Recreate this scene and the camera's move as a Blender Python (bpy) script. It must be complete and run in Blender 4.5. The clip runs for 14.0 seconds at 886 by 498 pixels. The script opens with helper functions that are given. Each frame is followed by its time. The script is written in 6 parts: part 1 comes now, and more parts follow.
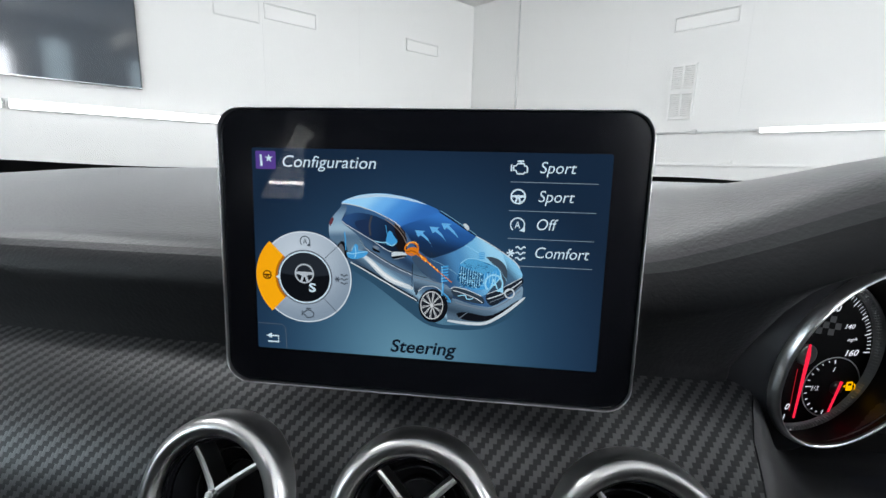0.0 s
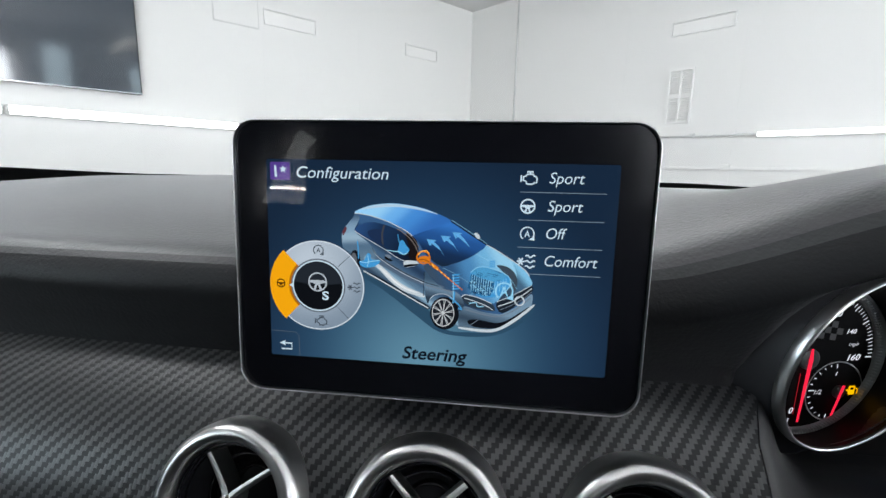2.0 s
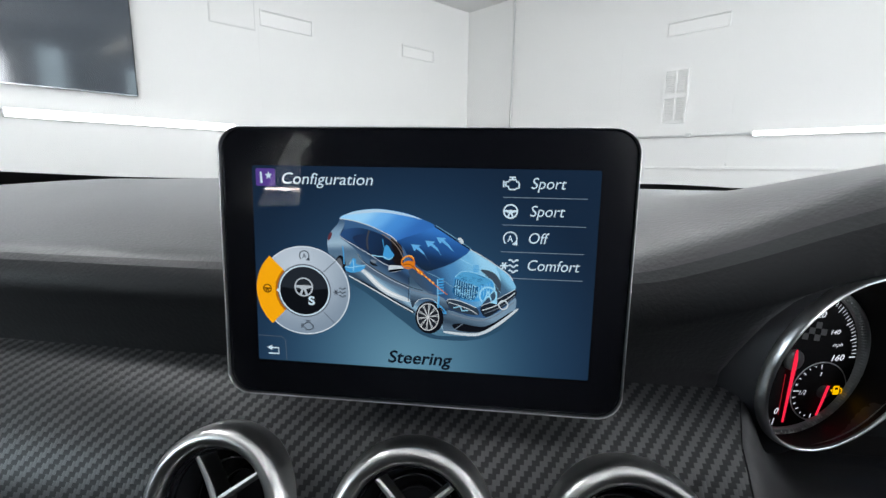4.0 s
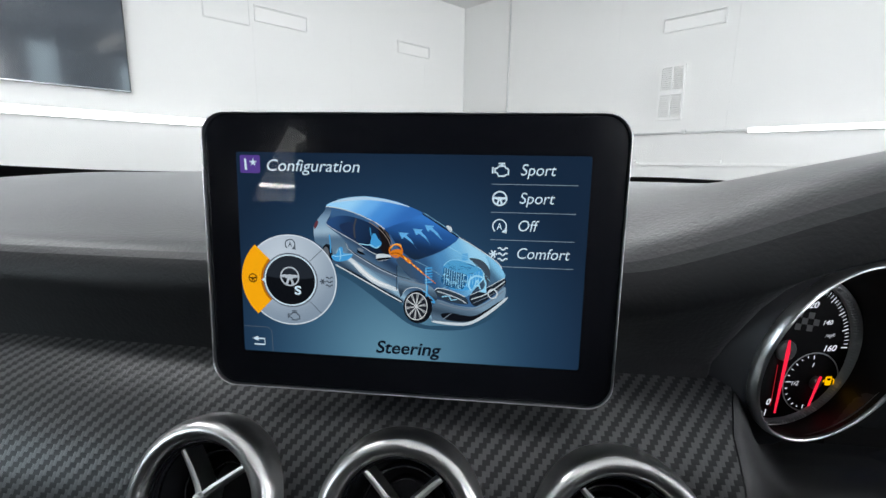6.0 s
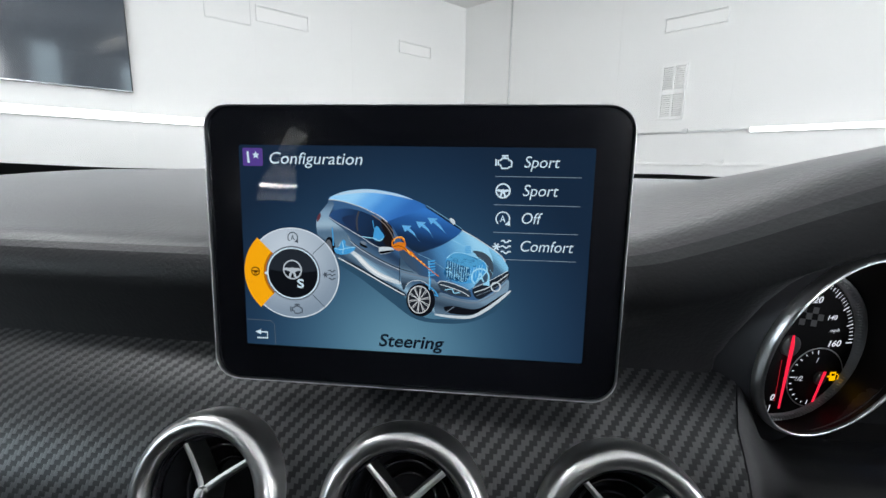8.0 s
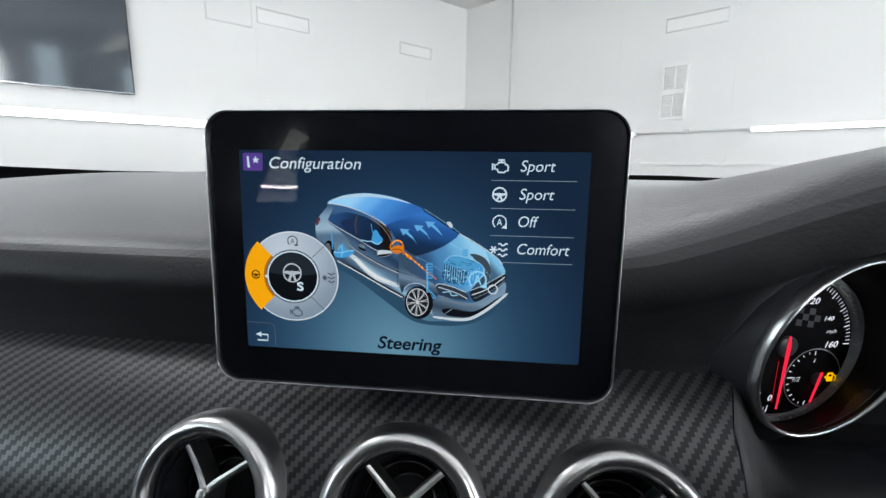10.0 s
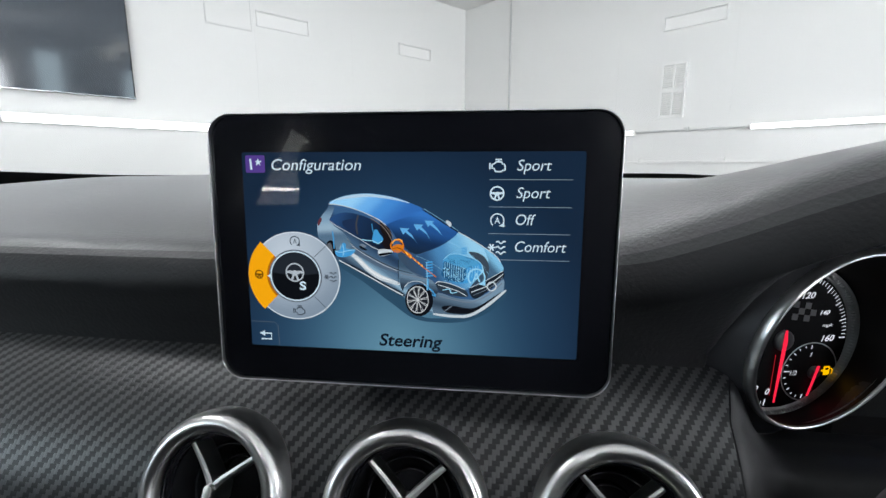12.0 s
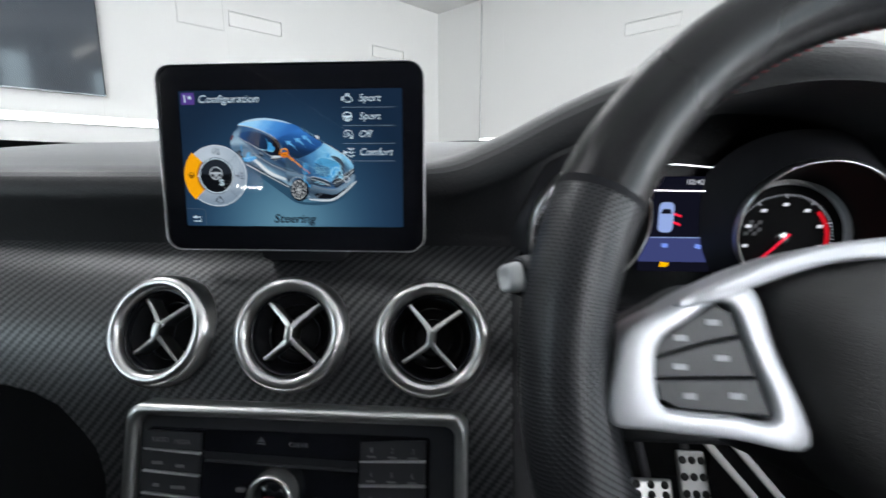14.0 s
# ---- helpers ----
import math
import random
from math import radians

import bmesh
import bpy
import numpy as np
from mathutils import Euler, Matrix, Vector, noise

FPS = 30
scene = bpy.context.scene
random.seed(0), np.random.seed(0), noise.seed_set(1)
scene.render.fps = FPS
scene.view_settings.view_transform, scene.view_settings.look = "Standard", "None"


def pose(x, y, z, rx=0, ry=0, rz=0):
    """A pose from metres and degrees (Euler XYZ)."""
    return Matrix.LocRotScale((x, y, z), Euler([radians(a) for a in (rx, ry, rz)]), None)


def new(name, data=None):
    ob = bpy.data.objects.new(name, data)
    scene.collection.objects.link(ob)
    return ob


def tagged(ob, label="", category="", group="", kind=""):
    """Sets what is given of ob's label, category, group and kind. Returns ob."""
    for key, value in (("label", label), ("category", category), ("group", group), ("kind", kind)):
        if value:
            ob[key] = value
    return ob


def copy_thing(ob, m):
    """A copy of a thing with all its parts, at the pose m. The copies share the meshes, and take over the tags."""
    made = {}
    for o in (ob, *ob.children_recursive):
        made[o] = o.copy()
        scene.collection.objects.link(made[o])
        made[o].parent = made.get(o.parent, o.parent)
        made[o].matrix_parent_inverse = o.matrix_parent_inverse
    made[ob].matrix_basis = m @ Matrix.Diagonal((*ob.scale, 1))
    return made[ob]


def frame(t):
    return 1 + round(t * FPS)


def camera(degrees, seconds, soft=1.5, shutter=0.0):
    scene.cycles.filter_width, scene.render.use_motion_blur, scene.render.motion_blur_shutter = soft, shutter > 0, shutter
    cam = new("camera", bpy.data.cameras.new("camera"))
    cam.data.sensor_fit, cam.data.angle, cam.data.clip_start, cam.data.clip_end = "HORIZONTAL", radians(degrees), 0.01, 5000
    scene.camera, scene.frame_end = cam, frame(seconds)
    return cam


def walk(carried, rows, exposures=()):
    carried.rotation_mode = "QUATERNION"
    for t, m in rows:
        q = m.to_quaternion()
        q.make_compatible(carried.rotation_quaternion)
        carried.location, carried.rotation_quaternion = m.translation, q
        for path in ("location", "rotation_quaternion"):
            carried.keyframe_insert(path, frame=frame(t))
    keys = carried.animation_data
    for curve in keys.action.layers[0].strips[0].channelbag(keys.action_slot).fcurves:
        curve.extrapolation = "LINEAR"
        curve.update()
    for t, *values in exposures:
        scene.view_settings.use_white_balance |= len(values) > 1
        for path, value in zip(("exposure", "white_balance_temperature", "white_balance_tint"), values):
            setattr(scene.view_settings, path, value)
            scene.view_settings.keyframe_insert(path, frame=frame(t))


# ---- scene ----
# The place: the cabin of a parked hatchback, seen from beside the driver's seat, in a white workshop room.
# x: to the driver's side, y: towards the bonnet, z: up from the room's floor.
cam = camera(91.3, 14.0, shutter=0.4)
ROWS = [
    (0, 0.0352, -0.2039, 1.0612, 6.97, -10.83, -1.33),
    (0.5, 0.0348, -0.2033, 1.0604, 6.91, -10.83, -1.36),
    (1, 0.0349, -0.2043, 1.0619, 6.83, -10.71, -1.36),
    (1.5, 0.0319, -0.2097, 1.0647, 6.93, -10.43, -1.28),
    (2, 0.0296, -0.2086, 1.0642, 6.79, -10.31, -1.17),
    (2.5, 0.0335, -0.2100, 1.0690, 6.73, -10.15, -1.00),
    (5, 0.0378, -0.2076, 1.0643, 6.26, -10.41, -0.93),
    (5.5, 0.0392, -0.2064, 1.0630, 6.10, -10.49, -0.92),
    (6, 0.0404, -0.2062, 1.0619, 6.04, -10.61, -0.93),
    (6.5, 0.0420, -0.2056, 1.0604, 6.06, -10.65, -0.93),
    (7, 0.0416, -0.2064, 1.0598, 6.11, -10.75, -0.91),
    (7.5, 0.0394, -0.2071, 1.0588, 6.15, -10.72, -0.95),
    (8, 0.0396, -0.2063, 1.0583, 6.20, -10.61, -0.89),
    (10.5, 0.0419, -0.2104, 1.0602, 6.43, -10.52, -0.60),
    (11, 0.0415, -0.2125, 1.0583, 6.47, -10.55, -0.44),
    (11.5, 0.0407, -0.2116, 1.0569, 6.46, -10.56, -0.27),
    (12, 0.0432, -0.2128, 1.0596, 6.41, -10.42, -0.05),
    (12.5, 0.0439, -0.2228, 1.0591, 6.37, -10.25, 0.08),
    (13, 0.0501, -0.2319, 1.0550, 5.86, -10.25, 0.11),
    (13.3, 0.0616, -0.2502, 1.0355, 5.40, -10.26, 0.10),
    (13.5, 0.0726, -0.2735, 1.0243, 5.32, -10.29, 0.12),
    (13.6, 0.0824, -0.2878, 1.0187, 5.23, -10.24, 0.12),
    (13.7, 0.0942, -0.3004, 1.0145, 4.98, -10.19, 0.10),
    (13.8, 0.1088, -0.3123, 1.0115, 4.68, -10.14, 0.09),
    (13.9, 0.1251, -0.3230, 1.0090, 4.35, -10.05, 0.07),
    (14, 0.1405, -0.3301, 1.0063, 3.90, -9.97, 0.0),
]
walk(cam, [(t, pose(x, y, z, 90 + pitch, roll, yaw)) for t, x, y, z, yaw, pitch, roll in ROWS])

# ---- light ----
FILL_WINDOW_POWER = 25.0    # bright panes added behind the car to light the cabin
TUBE_POWER = 4.0      # wall tubes
CEILING_POWER = 16.0   # ceiling panels, added out of view
world = bpy.data.worlds.new("world")
scene.world = world
world.use_nodes = True
world.node_tree.nodes["Background"].inputs[0].default_value = (0.9, 0.95, 1.0, 1)
world.node_tree.nodes["Background"].inputs[1].default_value = 0.05


# ---- materials ----
def node_mat(name):
    m = bpy.data.materials.new(name)
    m.use_nodes = True
    nt = m.node_tree
    return m, nt, nt.nodes["Principled BSDF"]


def add(nt, kind, feature="", operation=""):
    n = nt.nodes.new(kind)
    if feature:
        n.feature = feature
    if operation:
        n.operation = operation
    return n


def calc(nt, op, a, b=None, c=None):
    n = nt.nodes.new("ShaderNodeMath")
    n.operation = op
    for i, v in enumerate((a, b, c)):
        if v is None:
            continue
        if isinstance(v, (int, float)):
            n.inputs[i].default_value = v
        else:
            nt.links.new(v, n.inputs[i])
    return n.outputs[0]


def mix_col(nt, fac, a, b):
    n = nt.nodes.new("ShaderNodeMix")
    n.data_type = "RGBA"
    if isinstance(fac, (int, float)):
        n.inputs[0].default_value = fac
    else:
        nt.links.new(fac, n.inputs[0])
    for i, v in ((6, a), (7, b)):
        if isinstance(v, tuple):
            n.inputs[i].default_value = (*v, 1)
        else:
            nt.links.new(v, n.inputs[i])
    return n.outputs[2]


def noise_tex(nt, scale, detail=4.0, rough=0.55):
    co = add(nt, "ShaderNodeTexCoord")
    n = add(nt, "ShaderNodeTexNoise")
    n.inputs["Scale"].default_value, n.inputs["Detail"].default_value, n.inputs["Roughness"].default_value = scale, detail, rough
    nt.links.new(co.outputs["Object"], n.inputs["Vector"])
    return n.outputs["Fac"]


def surf(name, color, rough, metal=0.0, var=0.15, scale=20.0, fine=300.0, bump=0.0, depth=0.0004, spec=0.5, coat=0.0, rough_var=0.15, sheen=0.0):
    """A surface with variation at two scales in colour and gloss, and fine relief."""
    m, nt, b = node_mat(name)
    big, small = noise_tex(nt, scale), noise_tex(nt, fine, 2.0)
    both = calc(nt, "ADD", calc(nt, "MULTIPLY", big, 0.6), calc(nt, "MULTIPLY", small, 0.4))
    lo = tuple(max(0, c * (1 - var)) for c in color)
    hi = tuple(min(1, c * (1 + var)) for c in color)
    nt.links.new(mix_col(nt, both, lo, hi), b.inputs["Base Color"])
    nt.links.new(calc(nt, "MULTIPLY_ADD", both, 2 * rough_var * rough, rough * (1 - rough_var)), b.inputs["Roughness"])
    b.inputs["Metallic"].default_value = metal
    b.inputs["Specular IOR Level"].default_value = spec
    b.inputs["Coat Weight"].default_value = coat
    b.inputs["Sheen Weight"].default_value, b.inputs["Sheen Roughness"].default_value = sheen, 0.45
    if bump > 0:
        bp = add(nt, "ShaderNodeBump")
        bp.inputs["Strength"].default_value, bp.inputs["Distance"].default_value = bump, depth
        nt.links.new(small, bp.inputs["Height"])
        nt.links.new(bp.outputs[0], b.inputs["Normal"])
    return m


def grain(name, color, rough, cell=700.0, bump=0.5, depth=0.0004, spec=0.5):
    """Embossed leather grain: small pebbles with creases between them, over slow waves of gloss."""
    m, nt, b = node_mat(name)
    co = add(nt, "ShaderNodeTexCoord")
    vo = add(nt, "ShaderNodeTexVoronoi", feature="DISTANCE_TO_EDGE")
    vo.inputs["Scale"].default_value = cell
    warp = add(nt, "ShaderNodeTexNoise")
    warp.inputs["Scale"].default_value = cell * 0.5
    nt.links.new(co.outputs["Object"], warp.inputs["Vector"])
    vm = add(nt, "ShaderNodeVectorMath", operation="MULTIPLY_ADD")
    vm.inputs[1].default_value = (0.0012, 0.0012, 0.0012)
    nt.links.new(warp.outputs["Color"], vm.inputs[0])
    nt.links.new(co.outputs["Object"], vm.inputs[2])
    nt.links.new(vm.outputs[0], vo.inputs["Vector"])
    pebble = calc(nt, "MINIMUM", calc(nt, "MULTIPLY", vo.outputs["Distance"], 5.0), 1.0)
    slow = noise_tex(nt, 9.0, 3.0)
    nt.links.new(mix_col(nt, slow, tuple(c * 0.85 for c in color), tuple(c * 1.15 for c in color)), b.inputs["Base Color"])
    nt.links.new(calc(nt, "MULTIPLY_ADD", slow, 0.05, rough - 0.025), b.inputs["Roughness"])
    b.inputs["Specular IOR Level"].default_value = spec
    bp = add(nt, "ShaderNodeBump")
    bp.inputs["Strength"].default_value, bp.inputs["Distance"].default_value = bump, depth
    nt.links.new(pebble, bp.inputs["Height"])
    nt.links.new(bp.outputs[0], b.inputs["Normal"])
    return m


def perforated(name, color, rough, pitch=0.0030):
    """Leather with a regular grid of punched holes, in the part's uv metres."""
    m, nt, b = node_mat(name)
    uv = add(nt, "ShaderNodeUVMap")
    sep = add(nt, "ShaderNodeSeparateXYZ")
    nt.links.new(uv.outputs[0], sep.inputs[0])
    u, v = calc(nt, "DIVIDE", sep.outputs[0], pitch), calc(nt, "DIVIDE", sep.outputs[1], pitch)
    p = calc(nt, "ADD", u, v)
    q = calc(nt, "SUBTRACT", u, v)
    fp = calc(nt, "SUBTRACT", calc(nt, "FRACT", p), 0.5)
    fq = calc(nt, "SUBTRACT", calc(nt, "FRACT", q), 0.5)
    d = calc(nt, "SQRT", calc(nt, "ADD", calc(nt, "MULTIPLY", fp, fp), calc(nt, "MULTIPLY", fq, fq)))
    h = calc(nt, "MINIMUM", calc(nt, "MULTIPLY", calc(nt, "MAXIMUM", calc(nt, "SUBTRACT", d, 0.16), 0.0), 7.0), 1.0)
    slow = noise_tex(nt, 14.0, 3.0)
    nt.links.new(mix_col(nt, calc(nt, "MULTIPLY", h, calc(nt, "MULTIPLY_ADD", slow, 0.5, 0.75)), (0.003, 0.003, 0.003), color), b.inputs["Base Color"])
    nt.links.new(calc(nt, "MULTIPLY_ADD", slow, 0.14, rough - 0.07), b.inputs["Roughness"])
    nt.links.new(calc(nt, "MULTIPLY", h, 0.8), b.inputs["Specular IOR Level"])
    bp = add(nt, "ShaderNodeBump")
    bp.inputs["Strength"].default_value, bp.inputs["Distance"].default_value = 0.7, 0.0004
    nt.links.new(h, bp.inputs["Height"])
    nt.links.new(bp.outputs[0], b.inputs["Normal"])
    return m


def carbon(name, tow=0.0021):
    """2 x 2 twill of dark fibre tows, in the surface's own uv metres."""
    m, nt, b = node_mat(name)
    uv = add(nt, "ShaderNodeUVMap")
    sep = add(nt, "ShaderNodeSeparateXYZ")
    nt.links.new(uv.outputs[0], sep.inputs[0])
    u, v = calc(nt, "DIVIDE", sep.outputs[0], tow), calc(nt, "DIVIDE", sep.outputs[1], tow * 1.3)
    i, j = calc(nt, "FLOOR", u), calc(nt, "FLOOR", v)
    k = calc(nt, "FLOORED_MODULO", calc(nt, "ADD", i, j), 4.0)
    over = calc(nt, "LESS_THAN", k, 1.5)
    su = calc(nt, "ABSOLUTE", calc(nt, "SINE", calc(nt, "MULTIPLY", u, math.pi)))
    sv = calc(nt, "ABSOLUTE", calc(nt, "SINE", calc(nt, "MULTIPLY", v, math.pi)))
    across = calc(nt, "ADD", calc(nt, "MULTIPLY", over, su), calc(nt, "MULTIPLY", calc(nt, "SUBTRACT", 1.0, over), sv))
    # the float rises in the middle of its two-tow span
    h = calc(nt, "POWER", across, 0.5)
    slow = noise_tex(nt, 25.0, 3.0)
    tint = calc(nt, "MULTIPLY", over, calc(nt, "MULTIPLY_ADD", slow, 0.5, 0.75))
    nt.links.new(mix_col(nt, tint, (0.009, 0.0092, 0.0106), (0.037, 0.0374, 0.0402)), b.inputs["Base Color"])
    nt.links.new(calc(nt, "MULTIPLY_ADD", over, -0.06, 0.40), b.inputs["Roughness"])
    nt.links.new(calc(nt, "MULTIPLY_ADD", over, 0.62, 0.38), b.inputs["Specular IOR Level"])
    bp = add(nt, "ShaderNodeBump")
    b.inputs["Coat Weight"].default_value, b.inputs["Coat Roughness"].default_value = 0.30, 0.34
    bp.inputs["Strength"].default_value, bp.inputs["Distance"].default_value = 0.32, 0.0004
    nt.links.new(h, bp.inputs["Height"])
    nt.links.new(bp.outputs[0], b.inputs["Normal"])
    return m


def glow(name, color, strength=1.0):
    m = bpy.data.materials.new(name)
    m.use_nodes = True
    nt = m.node_tree
    nt.nodes.remove(nt.nodes["Principled BSDF"])
    e = add(nt, "ShaderNodeEmission")
    e.inputs[0].default_value, e.inputs[1].default_value = (*color, 1), strength
    nt.links.new(e.outputs[0], nt.nodes["Material Output"].inputs[0])
    return m


def glow_ramp(name, stops, centre, radii, strength=1.0):
    """A lit picture area whose colour runs outward from a centre, in the part's own x and z."""
    m = glow(name, (0, 0, 0), strength)
    nt = m.node_tree
    e = nt.nodes["Emission"]
    co = add(nt, "ShaderNodeTexCoord")
    sep = add(nt, "ShaderNodeSeparateXYZ")
    nt.links.new(co.outputs["Object"], sep.inputs[0])
    a = calc(nt, "DIVIDE", calc(nt, "SUBTRACT", sep.outputs[0], centre[0]), radii[0])
    c = calc(nt, "DIVIDE", calc(nt, "SUBTRACT", sep.outputs[2], centre[1]), radii[1])
    d = calc(nt, "SQRT", calc(nt, "ADD", calc(nt, "MULTIPLY", a, a), calc(nt, "MULTIPLY", c, c)))
    r = add(nt, "ShaderNodeValToRGB")
    r.color_ramp.interpolation = "B_SPLINE"
    r.color_ramp.elements[0].position, r.color_ramp.elements[0].color = stops[0][0], (*stops[0][1], 1)
    r.color_ramp.elements[1].position, r.color_ramp.elements[1].color = stops[-1][0], (*stops[-1][1], 1)
    for p, col in stops[1:-1]:
        r.color_ramp.elements.new(p).color = (*col, 1)
    nt.links.new(d, r.inputs[0])
    nt.links.new(r.outputs[0], e.inputs[0])
    return m


def glow_line(name, stops, start, end):
    """A lit picture area whose colour runs along a line from start to end, in millimetres of the part's own x and z."""
    m = glow(name, (0, 0, 0))
    nt = m.node_tree
    co = add(nt, "ShaderNodeTexCoord")
    sep = add(nt, "ShaderNodeSeparateXYZ")
    nt.links.new(co.outputs["Object"], sep.inputs[0])
    dx, dz = (end[0] - start[0]) * 0.001, (end[1] - start[1]) * 0.001
    q = dx * dx + dz * dz
    t = calc(nt, "ADD", calc(nt, "MULTIPLY", calc(nt, "SUBTRACT", sep.outputs[0], start[0] * 0.001), dx / q), calc(nt, "MULTIPLY", calc(nt, "SUBTRACT", sep.outputs[2], start[1] * 0.001), dz / q))
    r = add(nt, "ShaderNodeValToRGB")
    r.color_ramp.interpolation = "EASE"
    r.color_ramp.elements[0].position, r.color_ramp.elements[0].color = stops[0][0], (*stops[0][1], 1)
    r.color_ramp.elements[1].position, r.color_ramp.elements[1].color = stops[-1][0], (*stops[-1][1], 1)
    for p, col in stops[1:-1]:
        r.color_ramp.elements.new(p).color = (*col, 1)
    nt.links.new(t, r.inputs[0])
    nt.links.new(r.outputs[0], nt.nodes["Emission"].inputs[0])
    return m


def clear_glass(name, ior=1.5, tint=(1, 1, 1), rough=0.0):
    """A thin clear sheet: passes straight on, mirrors by its Fresnel gloss."""
    m = bpy.data.materials.new(name)
    m.use_nodes = True
    nt = m.node_tree
    nt.nodes.remove(nt.nodes["Principled BSDF"])
    tr, gl, fr, mx = add(nt, "ShaderNodeBsdfTransparent"), add(nt, "ShaderNodeBsdfGlossy"), add(nt, "ShaderNodeFresnel"), add(nt, "ShaderNodeMixShader")
    tr.inputs[0].default_value = (*tint, 1)
    gl.inputs["Roughness"].default_value = rough
    fr.inputs[0].default_value = ior
    nt.links.new(fr.outputs[0], mx.inputs[0])
    nt.links.new(tr.outputs[0], mx.inputs[1])
    nt.links.new(gl.outputs[0], mx.inputs[2])
    nt.links.new(mx.outputs[0], nt.nodes["Material Output"].inputs[0])
    return m


def srgb(r, g, b):
    return tuple(((c / 255 + 0.055) / 1.055) ** 2.4 if c > 10 else c / 255 / 12.92 for c in (r, g, b))


M_WALL = surf("white_wall_paint", (0.70, 0.692, 0.672), 0.55, var=0.03, scale=1.2, fine=60, bump=0.15, depth=0.002)
M_WALL_TRIM = surf("white_trim_paint", (0.74, 0.73, 0.71), 0.45, var=0.04, scale=4, fine=90)
M_WALL_SHADOW = surf("grey_joint_and_gap_shade", (0.56, 0.555, 0.54), 0.8, var=0.1)
M_CEILING = surf("ceiling_paint", (0.70, 0.695, 0.68), 0.8, var=0.03, scale=1.5, fine=40)
M_FLOOR = surf("workshop_floor_paint", (0.30, 0.30, 0.31), 0.35, var=0.12, scale=2, fine=50, bump=0.1, depth=0.001)
M_PIPE = surf("grey_conduit", (0.55, 0.55, 0.54), 0.5, var=0.06)
# One dash skin in three tones: the face's shade is in its colour.
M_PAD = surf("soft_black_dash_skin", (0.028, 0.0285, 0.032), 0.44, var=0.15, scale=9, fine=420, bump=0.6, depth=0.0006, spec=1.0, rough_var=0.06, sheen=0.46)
M_ROLL_HALFSHADE = surf("dash_edge_halfshade_skin", (0.020, 0.0203, 0.0230), 0.48, var=0.15, scale=9, fine=420, bump=0.6, depth=0.0006, spec=0.7, rough_var=0.06, sheen=0.22)
M_FACE_SHADED = surf("dash_face_shaded_skin", (0.0125, 0.0127, 0.0146), 0.52, var=0.15, scale=9, fine=420, bump=0.6, depth=0.0006, spec=0.4, rough_var=0.06, sheen=0.05)
M_HARD = surf("black_moulded_plastic", (0.034, 0.0345, 0.039), 0.50, var=0.2, scale=15, fine=900, bump=0.25, depth=0.0002, spec=0.4)
M_MATTE = surf("deep_black_plastic", (0.018, 0.0185, 0.022), 0.70, var=0.2, scale=20, fine=700, spec=0.25)
M_GLOSSBLACK = surf("gloss_black", (0.010, 0.0105, 0.014), 0.12, var=0.1, scale=30, spec=0.5)
M_LOWER = surf("lower_panel_black", (0.018, 0.018, 0.0195), 0.55, var=0.15, scale=12, fine=500, bump=0.3, depth=0.0003, spec=0.35)
M_CARBON = carbon("carbon_weave_trim")
M_CHROME = surf("satin_chrome", (0.80, 0.79, 0.785), 0.28, metal=1.0, var=0.02, scale=40, fine=900, rough_var=0.03)
M_SILVER = surf("satin_silver", (0.80, 0.80, 0.79), 0.32, metal=1.0, var=0.03, scale=40, fine=900, rough_var=0.04)
M_EDGE = surf("satin_edge", (0.55, 0.55, 0.555), 0.34, metal=1.0, var=0.04, scale=40, rough_var=0.05)
M_DARKCHROME = surf("dark_chrome", (0.28, 0.28, 0.29), 0.25, metal=1.0, var=0.06, scale=40)
M_SPOKE = surf("silver_painted_spoke", (0.62, 0.63, 0.66), 0.36, metal=0.35, var=0.05, scale=30, fine=800)
M_LEATHER = grain("black_wheel_leather", (0.010, 0.0102, 0.0118), 0.27, cell=900, bump=0.12, depth=0.0003, spec=0.4)
M_PERF = perforated("perforated_wheel_leather", (0.023, 0.0236, 0.0275), 0.38)
M_HUBPAD = grain("airbag_cover_skin", (0.034, 0.033, 0.033), 0.50, cell=800, bump=0.4, depth=0.0003)
M_KEYPAD = surf("grey_key_plastic", (0.085, 0.085, 0.09), 0.45, var=0.1, scale=30, fine=600)
M_KEYMARK = surf("printed_key_mark", (0.62, 0.63, 0.66), 0.5, var=0.05)
M_PRINT = surf("grey_print", (0.20, 0.195, 0.20), 0.5, var=0.05)
M_STITCH = surf("red_thread", (0.20, 0.015, 0.02), 0.7, var=0.2, fine=1500)
M_STALKCAP = surf("pale_stalk_cap", (0.72, 0.73, 0.74), 0.38, var=0.06, scale=60)
M_STALK = surf("stalk_plastic", (0.050, 0.050, 0.053), 0.40, var=0.15, scale=40, fine=900)
M_STEEL = surf("brushed_steel", (0.60, 0.60, 0.60), 0.32, metal=1.0, var=0.08, scale=30)
M_RUBBER = surf("black_rubber", (0.02, 0.02, 0.02), 0.8, var=0.2)
M_CARPET = surf("dark_carpet", (0.018, 0.018, 0.02), 0.95, var=0.4, scale=60, fine=1200, bump=0.8, depth=0.002, spec=0.1)
M_HEADLINER = surf("dark_headliner_cloth", (0.07, 0.07, 0.072), 0.9, var=0.08, scale=10, fine=900, bump=0.3, spec=0.2)
M_CABIN = surf("dark_cabin_lining", (0.020, 0.020, 0.022), 0.8, var=0.15, scale=12, fine=500, spec=0.3)
M_TVGLASS = surf("television_glass", (0.042, 0.052, 0.066), 0.08, var=0.1, scale=3, spec=0.7, rough_var=0.05)
